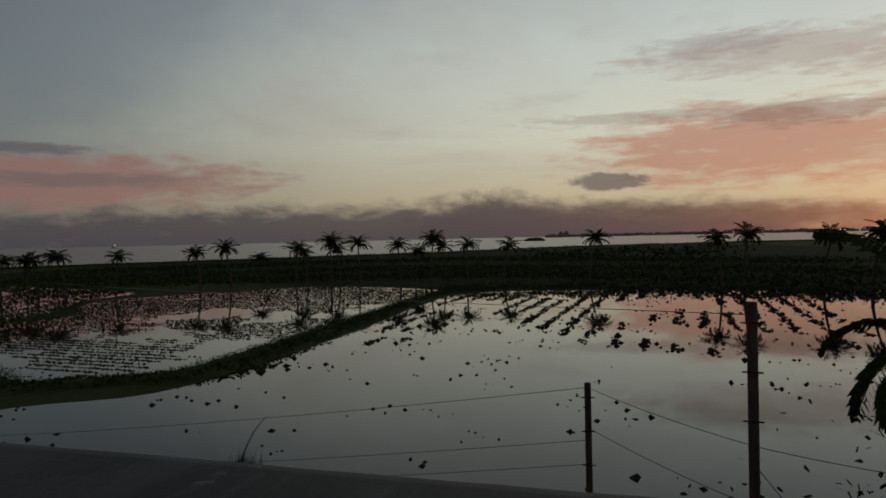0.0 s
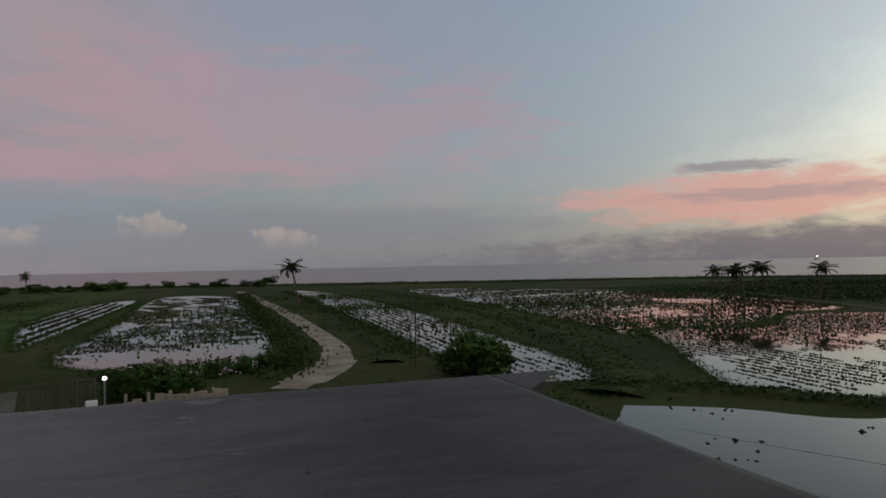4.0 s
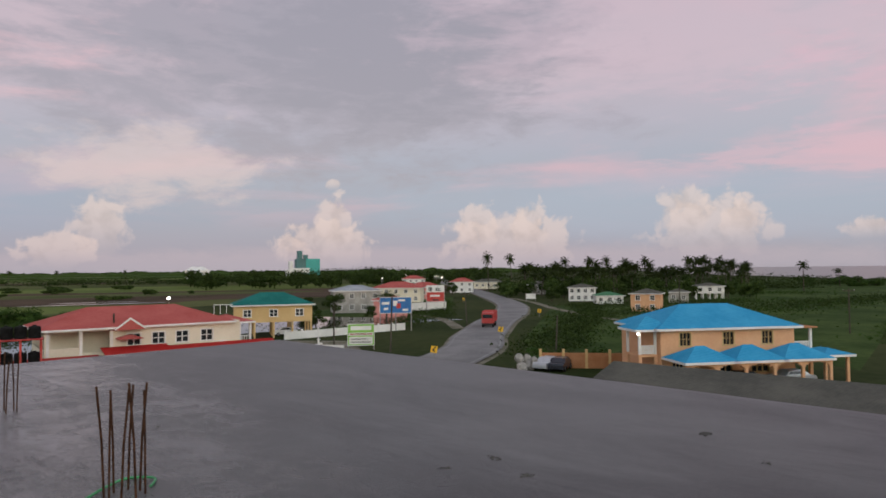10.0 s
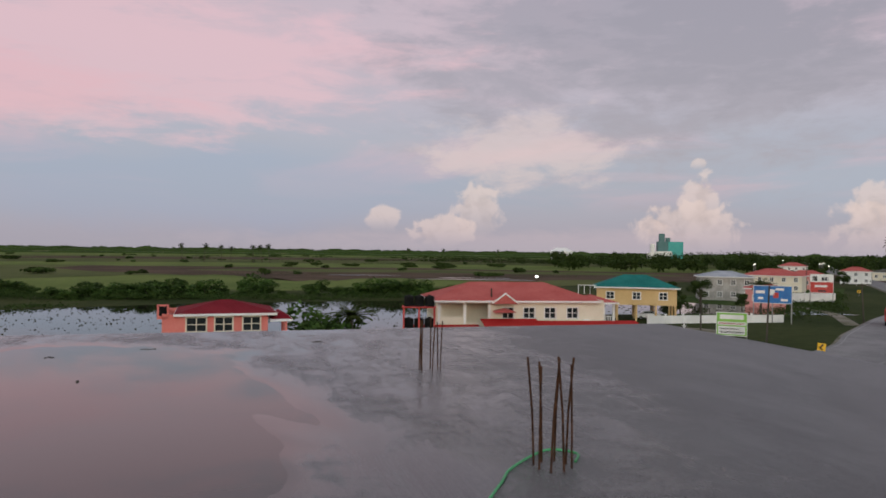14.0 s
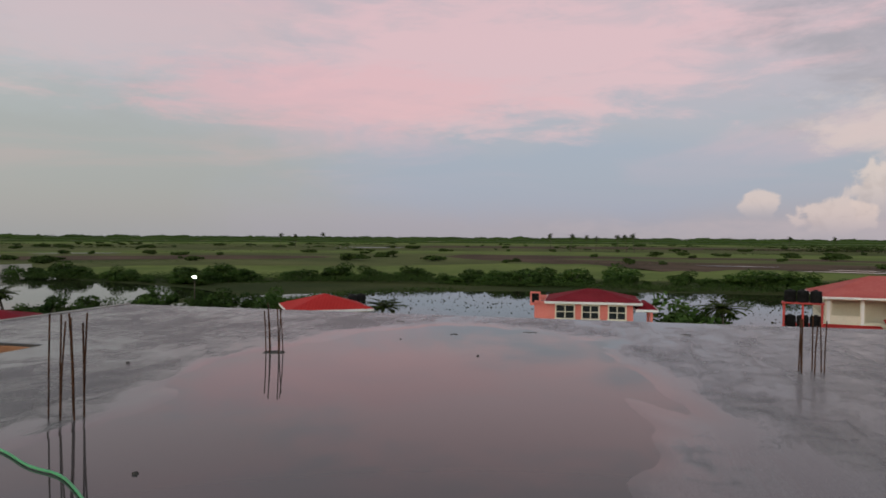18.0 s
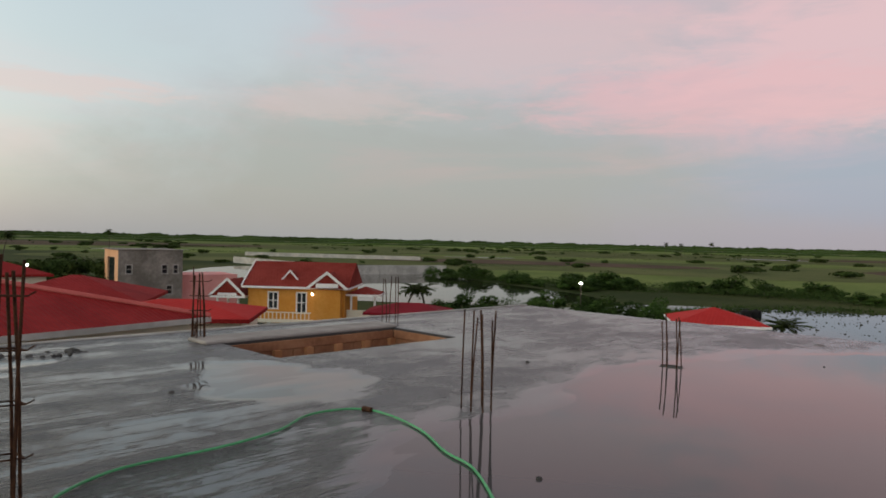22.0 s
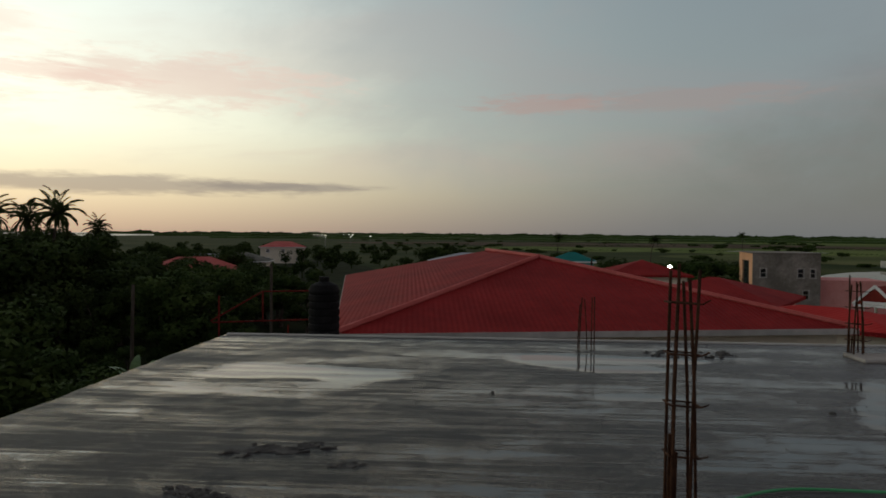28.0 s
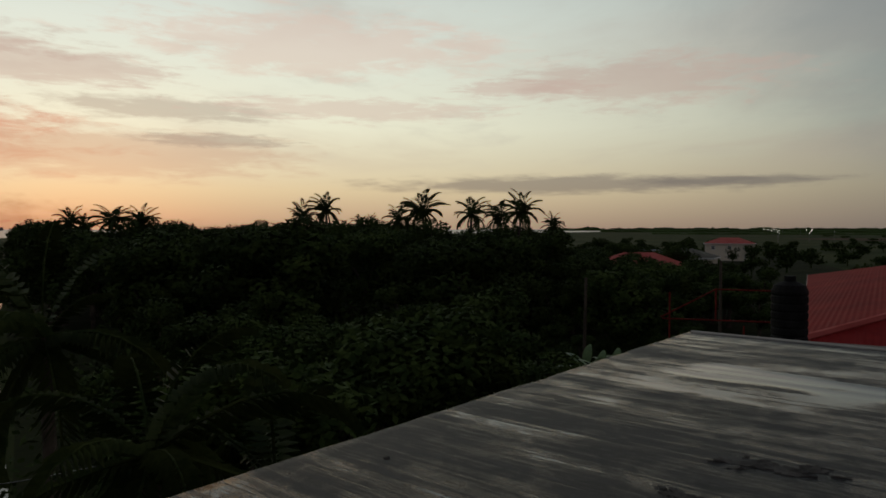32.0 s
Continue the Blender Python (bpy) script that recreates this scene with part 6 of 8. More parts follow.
for args in (("red_roof_annexe", "lower house with a red hipped roof behind the large roof", 237.0, 46, 8.6, 8, 7.45, 1.3, CREAMW, REDROOF, -16),
             ("red_lean_to", "long low red roof running behind the slab", 229.6, 40, 8, 6, 7.0, 0.75, CREAMW, BRIGHTRED, -15),
             ("red_roof_cottage", "cottage with a red hipped roof", 240.6, 75, 7.8, 8, 7.4, 1.4, CREAMW, REDROOF, 10)):
    simple_house(*args, cols=3, storeys=2, fm=REDROOF)
simple_house("red_low_house", "low house with a dull red roof beside the pond", 210.8, 64, 7.0, 5, 4.7, 0.75, CREAMW, CRIMSON, -6, 3, 2, fm=CRIMSON)
simple_house("teal_hut", "small green-walled house with a teal roof", 246.6, 118, 7, 6, 7.0, 1.5, TEALW, TEALROOF, 0, 2, 2)
simple_house("white_warehouse", "long white warehouse with a pale sheet roof", 254.0, 150, 22, 14, 5.2, 2.0, CREAMW, GREYROOF, 5, 4, 1)


def orange_house():
    m = facing(219.6, 74, 0, -14) @ Matrix.Translation((-5.4, 0, 0))
    h = thing("orange_house", m, "bright orange two-storey house with maroon gabled roofs and white trim", "house")
    w, d = 10.2, 8.0
    wins = [(2.2, 3.1, 4.0, 5.6), (5.2, 6.1, 3.6, 5.6), (8.1, 9.0, 4.7, 5.4), (1.2, 3.0, 0.2, 2.3), (4.2, 6.2, 0.2, 2.3)]
    shell(h, w, d, 0, 6.3, ORANGEW, wins, 2)
    roof_part(h, 0, w, 0, d, 6.3, 2.45, MAROON, 0.5, gable=True)
    # gabled bay to one side of the front
    bm = bmesh.new()
    box(bm, 7.2, 9.9, -0.8, -0.002, 0, 6.1)
    part("bay", bm, ORANGEW, h)
    bm = bmesh.new()
    x0, x1, zc, zt = 6.6, 10.5, 6.25, 7.8
    for y0, y1 in ((-1.2, 3.0),):
        v = [bm.verts.new(p) for p in ((x0, y0, zc), ((x0 + x1) / 2, y0, zt), (x1, y0, zc), (x0, y1, zc), ((x0 + x1) / 2, y1, zt), (x1, y1, zc))]
        for f in ((0, 1, 4, 3), (1, 2, 5, 4), (0, 2, 1), (3, 4, 5), (0, 3, 5, 2)):
            bm.faces.new([v[i] for i in f])
    part("gable_roof", bm, MAROON, h)
    bm = bmesh.new()
    for s in (-1, 1):
        mm = Matrix.Translation(((x0 + x1) / 2 + s * 1.02, -1.26, 7.05)) @ pose(0, 0, 0, 0, s * 38.5, 0)
        box(bm, -1.35, 1.35, -0.05, 0.05, -0.13, 0.13, mm)
    box(bm, 7.4, 9.7, -1.25, -1.21, 6.3, 6.75)
    part("bargeboard", bm, WHITE, h, "white bargeboards of the gable")
    # main gable end boards, little dormer
    bm = bmesh.new()
    for s in (-1, 1):
        mm = Matrix.Translation((-0.55, d / 2 + s * 2.25, 7.5)) @ pose(0, 0, 0, s * -28.5, 0, 0)
        box(bm, -0.06, 0.06, -2.6, 2.6, -0.14, 0.14, mm)
    part("bargeboard", bm, WHITE, h)
    bm = bmesh.new()
    v = [bm.verts.new(p) for p in ((3.4, 0.8, 6.95), (4.2, 0.8, 7.85), (5.0, 0.8, 6.95), (4.2, 3.2, 7.85))]
    for f in ((0, 2, 1), (0, 1, 3), (1, 2, 3), (0, 3, 2)):
        bm.faces.new([v[i] for i in f])
    dm = part("dormer", bm, MAROON, h)
    bm = bmesh.new()
    for s in (-1, 1):
        mm = Matrix.Translation((4.2 + s * 0.42, 0.76, 7.42)) @ pose(0, 0, 0, 0, s * 48, 0)
        box(bm, -0.64, 0.64, -0.05, 0.05, -0.08, 0.08, mm)
    part("bargeboard", bm, WHITE, dm)
    # porch wing
    pr = roof_part(h, -3.4, -0.6, -0.3, 3.6, 5.2, 1.7, MAROON, 0.4, gable=True, name="porch_roof")
    bm = bmesh.new()
    for s in (-1, 1):
        mm = Matrix.Translation((-2.0 + s * 0.92, -0.76, 6.08)) @ pose(0, 0, 0, 0, s * 43.5, 0)
        box(bm, -1.3, 1.3, -0.05, 0.05, -0.12, 0.12, mm)
    box(bm, -3.0, -1.0, -0.74, -0.70, 5.22, 5.5)
    part("bargeboard", bm, WHITE, pr, "white boards of the porch gable")
    posts(h, [(-3.2, -0.1), (-1.0, -0.1), (-3.2, 3.0)], 0, 5.2, 0.11, WHITE, "column")
    bm = bmesh.new()
    box(bm, 0.2, 7.0, -1.4, -0.002, 2.65, 2.85)
    part("balcony", bm, CREAMW, h)
    railing(h, 0.3, 7.0, -1.35, 2.85, 3.75, CREAMW, 16)
    posts(h, [(0.4, -1.2), (2.6, -1.2), (4.8, -1.2), (6.9, -1.2)], 0, 2.65, 0.16, WHITE, "column")
    # open terrace at the other side
    roof_part(h, w + 0.3, w + 3.2, 1.0, 4.5, 5.6, 0.7, MAROON, 0.35, name="terrace_roof")
    posts(h, [(w + 0.5, 1.1), (w + 3.0, 1.1)], 0, 5.4, 0.1, WHITE, "column")
    bm = bmesh.new()
    box(bm, w + 0.05, w + 3.2, 0.9, 4.5, 2.8, 3.1)
    box(bm, w + 0.05, w + 3.2, 0.9, 1.0, 3.1, 3.9)
    part("terrace", bm, CREAMW, h)
    bm = bmesh.new()
    bmesh.ops.create_uvsphere(bm, u_segments=10, v_segments=6, radius=0.09, matrix=Matrix.Translation((7.0, -0.95, 5.6)))
    part("wall_lamp", bm, LAMPON, h, "lit warm wall lamp")
    return h


orange_house()


def grey_block():
    m = facing(230.9, 94, 0, 13) @ Matrix.Translation((-3.6, 0, 0))
    h = thing("grey_unfinished_block", m, "unfinished three-storey grey rendered block with an orange side", "building")
    w, d, z = 7.6, 9.0, 9.35
    wins = [(0.9, 1.5, 6.5, 7.5), (5.1, 5.7, 6.5, 7.5), (6.5, 7.0, 6.5, 7.5), (1.5, 2.1, 3.9, 4.9), (5.7, 6.3, 3.9, 4.9)]
    bm = bmesh.new()
    wall_with_openings(bm, w, 0, z, wins)
    box(bm, 0, w, d - 0.2, d, 0, z)
    box(bm, w - 0.2, w, 0.2, d - 0.2, 0, z)
    box(bm, 0.2, w - 0.2, 0.2, d - 0.2, z - 0.2, z - 0.02)
    part("wall", bm, GRIME, h)
    bm = bmesh.new()
    for z0, z1, y0, y1 in ((0, z, 0.2, 2.2), (0, z, 6.8, d - 0.2), (8.4, z, 2.2, 6.8), (0, 4.2, 2.2, 6.8)):
        box(bm, -0.02, 0.2, y0, y1, z0, z1)
    part("side_wall", bm, PEACH, h, "orange side wall")
    bm = bmesh.new()
    box(bm, 0.1, 0.14, 2.2, 6.8, 4.2, 8.4)
    part("glass_front", bm, GLASS, h)
    for q in wins:
        window_part(h, *q, 1, RENDER, 0.08)
    # near-black sheet inside, put in as the darkness behind the openings
    bm = bmesh.new()
    box(bm, 0.3, w - 0.3, 0.8, 0.9, 0.1, z - 0.3)
    part("partition", bm, DARK, h)
    bm = bmesh.new()
    box(bm, -0.2, w + 0.1, -0.1, d + 0.1, z, z + 0.12, bevel=0.02)
    part("parapet", bm, GRIME, h)
    # low pink annexe
    bm = bmesh.new()
    box(bm, w + 0.1, w + 7.5, 1.0, 8.0, 0, 6.2)
    part("annexe", bm, PINKW, h, "low blank pinkish annexe wall")
    return h


grey_block()
# white boundary walls of the works beyond the pond
for p, q, hh in (((215, -216), (158, -192), 2.6), ((158, -192), (127, -180), 2.8), ((127, -180), (109, -207), 3.0), ((290, -300), (190, -330), 2.2)):
    m, w = stand(q, p)
    bw = thing("boundary_wall", m, "long whitewashed boundary wall beyond the pond", "wall", "works boundary walls")
    n = max(4, int(w / 8))
    for k in range(n):
        bm = bmesh.new()
        box(bm, w * k / n + 0.02, w * (k + 1) / n - 0.02, 0, 0.2, 0, hh, bevel=0.02)
        part("wall_panel", bm, WORKS, bw)

# black tank on the neighbour's frame, with the red pipe frame
tk = thing("pipe_frame", facing(270.5, 27.5, 0, 0), "red painted pipe frame and rail beside the tank", "frame")
for a, b in (((-2.0, 0, 0), (-2.0, 0, 9.1)), ((0.55, 0, 0), (0.55, 0, 7.95)), ((-2.25, 0, 8.1), (2.6, 0, 8.15)), ((-0.4, 0, 9.25), (2.2, 0, 9.25)), ((-2.3, 0, 8.15), (-0.4, 0, 9.25)), ((-0.4, 0, 8.15), (-0.4, 0, 9.25)), ((2.2, 0, 0), (2.2, 0, 9.3))):
    bm = bmesh.new()
    rod(bm, a, b, 0.03, n=6)
    part("pipe", bm, PIPERED, tk)
q = thing("tank_tower", facing(266.4, 21.7, 0), "concrete plinth tower under the ribbed black tank", "tower")
bm = bmesh.new()
box(bm, -0.65, 0.65, -0.65, 0.65, 0, 7.9, bevel=0.03)
part("plinth", bm, BLOCK, q)
water_tank(facing(266.4, 21.7, 7.9), 0.47, 2.2, "", "tall black ribbed plastic water tank")

# ---------------------------------------------------------------- village along the bend
VILLAGE = [
    ("grey_roof_house", "two-storey grey and white house with a zinc roof", 125.3, 186, 12.5, 9, 5.9, 1.4, RENDER, GREYROOF, 8, 4, 2, False, 0, 0),
    ("pink_wall_house", "pink-walled house beside the blue board", 122.6, 165, 8, 7, 4.2, 1.0, PINKW, REDROOF2, 0, 2, 1, False, 0, 0),
    ("orange_roof_house", "large house with stepped orange-red roofs", 122.2, 240, 17, 12, 5.0, 2.1, CREAMW, REDROOF2, -8, 5, 2, False, 0, 0),
    ("red_roof_bungalow", "bungalow with a red roof", 119.9, 262, 13, 9, 4.6, 1.8, PINKW, REDROOF2, 0, 3, 1, False, 0, 0),
    ("white_house", "white two-storey house with a grey roof among the trees", 107.0, 240, 9.0, 8, 4.6, 1.2, WHITE, TINROOF, 0, 4, 2, False, 0, 0),
    ("green_roof_house", "low house with a green sheet roof", 104.8, 222, 8.2, 7, 2.6, 1.1, WHITE, GREENROOF, 10, 3, 1, False, 0, 0),
    ("peach_house", "peach two-storey house with a brown hipped roof", 102.1, 185, 7.2, 7, 4.6, 1.2, PEACH, TINROOF, -8, 2, 2, False, 0, 0),
    ("small_cottage", "small grey cottage behind the blue roof", 99.6, 230, 6, 6, 3.4, 1.0, RENDER, TINROOF, 0, 2, 1, False, 0, 0),
    ("white_stilt_house", "white house on tall stilts in the grass", 97.3, 255, 9.2, 8, 4.6, 1.0, WHITE, TINROOF, 6, 3, 1, False, 0, 2.0),
    ("roadside_shop", "cream roadside shop under the palms", 114.6, 380, 16, 9, 4.0, 1.6, CREAMW, TINROOF, 0, 5, 1, False, 0, 0),
    ("roadside_house", "grey roadside house near the bend", 116.8, 330, 11, 8, 5.2, 1.8, WHITE, REDROOF2, 0, 3, 2, False, 0, 0),
    ("far_white_house", "pale house far along the road", 120.8, 420, 14, 10, 5.5, 2.0, WHITE, REDROOF2, 0, 4, 2, False, 0, 0),
    ("dark_house", "dark timber house under the palms", 110.5, 300, 10, 8, 4.2, 1.6, BLOCK, TINROOF, 0, 3, 2, False, 0, 0),
    ("dark_cottage", "dark timber cottage under the palms", 108.8, 330, 10, 8, 4.4, 1.6, BLOCK, TINROOF, 0, 3, 2, False, 0, 0),
    ("pale_house", "pale house at the edge of the wood", 137.9, 700, 22, 12, 12.0, 4.0, WHITE, WHITE, 0, 4, 2, False, 0, 0),
    ("red_roof_villa", "low villa with red roofs among trees", 276.5, 115, 14, 9, 5.4, 2.0, WHITE, REDROOF2, 10, 4, 2, False, 0, 0),
    ("brown_roof_house", "house with a brown sheet roof by the road", 273.6, 135, 10, 8, 6.0, 1.6, CREAMW, TINROOF, -10, 3, 2, False, 0, 0),
    ("long_white_shed", "long white-walled shed far off", 276.0, 190, 22, 10, 4.4, 1.2, WHITE, GREYROOF, 0, 5, 1, False, 0, 0),
    ("red_roof_far_house", "far house with a red roof by the east road", 270.2, 260, 16, 10, 6.0, 2.0, CREAMW, REDROOF2, 0, 3, 2, False, 0, 0),
]
for nm, lab, az, d, w, dep, ev, ri, wm, rm, tn, cols, sto, gb, z0, stl in VILLAGE:
    simple_house(nm, lab, az, d, w, dep, ev, ri, wm, rm, tn, cols, sto, gb, z0, stl)

# low white garden walls of the roadside yard
for p, q, hh, lab in ((polar(131.0, 118), polar(121.3, 132), 1.3, "white garden wall along the yard"), (polar(121.0, 190), polar(118.0, 196), 2.2, "white block wall behind the red board"), (polar(133.5, 102), polar(126.2, 96), 1.2, "white garden wall along the yard")):
    m, w = stand(p[:2], q[:2])
    bw = thing("garden_wall", m, lab, "wall", "roadside walls")
    n = max(3, int(w / 3))
    for k in range(n):
        bm = bmesh.new()
        box(bm, w * k / n + 0.15, w * (k + 1) / n - 0.15, 0, 0.15, 0, hh, bevel=0.02)
        part("wall_panel", bm, WHITE, bw)
        bm = bmesh.new()
        box(bm, w * k / n - 0.14, w * k / n + 0.14, -0.05, 0.2, 0, hh + 0.3, bevel=0.03)
        part("pier", bm, WHITE, bw)

# bands of forest along the horizon
for n_, (a0, a1, d, h) in enumerate(((132, 276, 1250, 4.6), (112, 280, 1800, 8.0), (104, 284, 2700, 14.0))):
    bm = bmesh.new()
    rows = []
    for k in range(int((a1 - a0) / 0.12)):
        az = a0 + 0.12 * k
        dd = d * (1 + 0.05 * noise.noise(Vector((az * 0.2, n_, 0))))
        z = h * (0.75 + 0.55 * noise.noise(Vector((az * 0.7, n_ * 3.0, 1))) + 0.35 * noise.noise(Vector((az * 4.0, n_ * 3.0, 2))))
        rows.append([bm.verts.new(polar(az, dd, 0)), bm.verts.new(polar(az, dd + 4, max(0.6, z) * 0.8)), bm.verts.new(polar(az, dd + 14, max(0.8, z))), bm.verts.new(polar(az, dd + 40, 0))])
    for a, b in zip(rows, rows[1:]):
        for k in range(3):
            bm.faces.new((a[k], b[k], b[k + 1], a[k + 1]))
    single("far_forest", bm, HEDGE, "low dark belt of forest along the horizon", "forest", "stuff")

# teal and white mill on the horizon
ml = thing("teal_mill", facing(129.7, 900, 0, 12), "tall teal and white mill building on the horizon", "building")
for x0, x1, y0, y1, z0, z1, mt, nm in ((2, 20, 0, 16, 0, 26, TEALW, "hall"), (-10, 2, 1, 14, 0, 26, DARKTEAL, "tower"), (-8, -2, 2, 10, 26, 36, DARKTEAL, "head_house"), (0, 5, 3, 9, 26, 31, DARKTEAL, "vent_house"), (-22, -10, 1, 12, 0, 12, WHITE, "store"), (-19, -14, 1.2, 8, 12, 23, WHITE, "silo_block"), (-14, 6, -3, 0.5, 8, 14, WHITE, "conveyor_house")):
    bm = bmesh.new()
    box(bm, x0, x1, y0, y1, z0, z1, bevel=0.3)
    if nm in ("tower", "silo_block"):
        for z in range(int(z0) + 4, int(z1) - 1, 4):
            box(bm, x0 + 0.8, x1 - 0.8, y0 - 0.3, y0 - 0.05, z, z + 1.2)
    part(nm, bm, mt, ml)

# distant lamps along the roads
rnd = random.Random(77)
for k in range(34):
    az = rnd.uniform(268, 262) if k < 16 else rnd.uniform(113, 124)
    d = rnd.uniform(380, 1500) if k < 16 else rnd.uniform(280, 800)
    q = thing("street_lamp", facing(az, d), "distant lit street lamp by the road", "street lamp", "distant street lamps")
    bm = bmesh.new()
    rod(bm, (0, 0, 0), (0, 0, 7.5), 0.1, n=5)
    part("post", bm, STEEL, q)
    bm = bmesh.new()
    r = 0.00028 * d + 0.04
    bmesh.ops.create_icosphere(bm, subdivisions=1, radius=r, matrix=Matrix.Translation((0, 0, 7.5 + r)))
    part("lamp_head", bm, LAMPSOFT, q)
bm = bmesh.new()
bmesh.ops.create_icosphere(bm, subdivisions=1, radius=1.6)
ship = thing("ship", facing(25.4, 2600, -0.7), "distant ship with a lit masthead lamp", "ship")
part("lamp", bm, LAMPSOFT, ship).location = (0, 0, 11.5)
bm = bmesh.new()
box(bm, -9, 9, -2.5, 2.5, 0, 2.2, bevel=0.4)
box(bm, -7, -3, -2, 2, 2.2, 5.5)
part("hull", bm, DARK, ship)
bm = bmesh.new()
rod(bm, (0, 0, 2), (0, 0, 10.2), 0.2, n=6)
part("mast", bm, DARK, ship)
# far shore across the bay with its low towers
bm = bmesh.new()
rnd = random.Random(9)
for k in range(230):
    az = 351.5 - k * 0.115
    d = 3300
    h = 9 + 7 * noise.noise(Vector((k * 0.13, 0, 0))) + rnd.uniform(0, 5)
    if 8 < k < 16:
        h += rnd.uniform(8, 22)
    box(bm, -4.2, 4.2, -8, 8, -1, max(4, h), facing(az, d))
single("far_shore", bm, BLOCK, "low built-up shore across the bay", "far shore", "structure")
bm = bmesh.new()
bmesh.ops.create_icosphere(bm, subdivisions=3, radius=1.0)
for v in bm.verts:
    v.co *= 1 + 0.25 * noise.noise(v.co * 3)
    v.co = Vector((v.co.x * 22, v.co.y * 14, max(v.co.z, -0.2) * 7))
single("islet", bm, BUND, "small dark wooded islet off the shore", "islet", at=facing(352.4, 1500, -0.3))
for k in range(16):
    az = 349 - rnd.uniform(0, 24)
    bm = bmesh.new()
    bmesh.ops.create_icosphere(bm, subdivisions=1, radius=1.3)
    single("shore_light", bm, LAMPSOFT, "tiny warm light on the far shore", "light", at=Matrix.Translation(polar(az, 3250, rnd.uniform(4, 9))), group="lights of the far shore")


# ---------------------------------------------------------------- palms, trees and plants
def leaf_blade(bm, a, b, w, up_=Vector((0, 0, 1))):
    d = b - a
    s = d.cross(up_)
    if s.length < 1e-4:
        s = Vector((1, 0, 0))
    s = s.normalized() * w
    m_ = a.lerp(b, 0.45)
    bm.faces.new([bm.verts.new(p) for p in (a, m_ + s, b, m_ - s)])


def frond(bm, base, az, rise, length, leaflets, rnd, width=0.62, droop=1.0):
    """One arching palm leaf: a rachis with hanging leaflets on both sides."""
    p = Vector(base)
    e = rise
    n = leaflets
    pts = [p.copy()]
    for k in range(n):
        t = k / n
        step = length / n
        p = p + Vector((math.cos(az) * math.cos(e), math.sin(az) * math.cos(e), math.sin(e))) * step
        e -= droop * (0.45 + 1.6 * t) * 1.5 / n
        pts.append(p.copy())
    out = Vector((math.cos(az), math.sin(az), 0))
    side = Vector((-out.y, out.x, 0))
    tube(bm, pts[::max(1, n // 5)] + [pts[-1]], [0.035 * length / 3.5 * (1 - 0.8 * i / 8) for i in range(len(pts[::max(1, n // 5)]) + 1)], 4)
    for k in range(2, n + 1):
        t = k / n
        L_ = width * math.sin(math.pi * min(1, 0.18 + 0.78 * t)) ** 0.7 * length / 3.2
        d = (pts[k] - pts[k - 1]).normalized()
        for s in (-1, 1):
            tip = pts[k] + (side * s * 0.75 + d * 0.55 + Vector((0, 0, -0.26 - 0.3 * rnd.random()))) * L_ * rnd.uniform(0.85, 1.1)
            leaf_blade(bm, pts[k], tip, 0.14 * length / 3.2 * (12 / n) ** 0.5, d)


def make_palm(seed, h, crown=3.2, fronds=20, leaflets=11, lean=0.6, name="palm_tree", label="tall slim coconut palm with a ragged crown", group="coconut palms", spread=False):
    rnd = random.Random(seed)
    t_ = thing(name, (0, 0, 0), label, "palm tree", group)
    bm = bmesh.new()
    la = rnd.uniform(0, 6.28)
    pts = [(lean * math.cos(la) * (k / 8) ** 2, lean * math.sin(la) * (k / 8) ** 2, h * k / 8) for k in range(9)]
    tube(bm, pts, [0.20 - 0.09 * k / 8 + (0.08 if k == 0 else 0) for k in range(9)], 8)
    part("trunk", bm, BARK, t_)
    top = Vector(pts[-1])
    if not spread:
        bm = bmesh.new()
    for k in range(fronds):
        if spread:
            bm = bmesh.new()
        u = k / (fronds - 1)
        rise = radians((82 - 128 * u if spread else 84 - 118 * u) + rnd.uniform(-16, 16))
        frond(bm, top, k * 2.399 + rnd.uniform(-0.2, 0.2), rise, crown * rnd.uniform(0.62, 1.12), leaflets, rnd, droop=rnd.uniform(0.6, 1.05) if spread else rnd.uniform(0.5, 0.95))
        if spread:
            part("frond", bm, FROND, t_)
    if not spread:
        part("crown", bm, FROND, t_)
    for k in range(5):
        bm = bmesh.new()
        a = k * 1.26
        bmesh.ops.create_icosphere(bm, subdivisions=1, radius=0.13, matrix=Matrix.Translation(top + Vector((0.22 * math.cos(a), 0.22 * math.sin(a), -0.25))))
        part("coconut", bm, FROND, t_)
    return t_


def place(ob, az, d, z=0.0, turn=0.0, s=1.0, tall=None):
    return copy_thing(ob, Matrix.Translation(polar(az, d, z)) @ pose(0, 0, 0, 0, 0, turn) @ Matrix.Diagonal((s, s, tall or s, 1)))


PALMS = [make_palm(100 + k, 10.0, 2.8, 36 + k, 24, 0.5 + 0.3 * k) for k in range(4)]
# along the coast, beyond the flooded fields: heading, distance, height of the crown
COASTPALMS = [(32.6, 185, 8.6), (31.0, 188, 8.6), (30.3, 186, 8.7), (28.6, 180, 9.3), (25.3, 182, 9.0), (19.3, 180, 9.4), (17.0, 180, 10.4), (14.2, 184, 7.6), (11.9, 180, 10.0), (11.0, 186, 8.6), (9.1, 178, 11.5), (8.4, 184, 9.4), (6.8, 180, 11.0), (3.4, 180, 10.2), (2.2, 186, 8.4), (0.9, 178, 11.7), (359.7, 182, 9.6), (357.9, 180, 9.9), (354.9, 180, 9.5), (347.9, 176, 11.0), (337.9, 150, 10.4), (336.3, 148, 11.3), (331.0, 146, 10.5), (328.0, 140, 11.2), (326.6, 142, 10.6)]
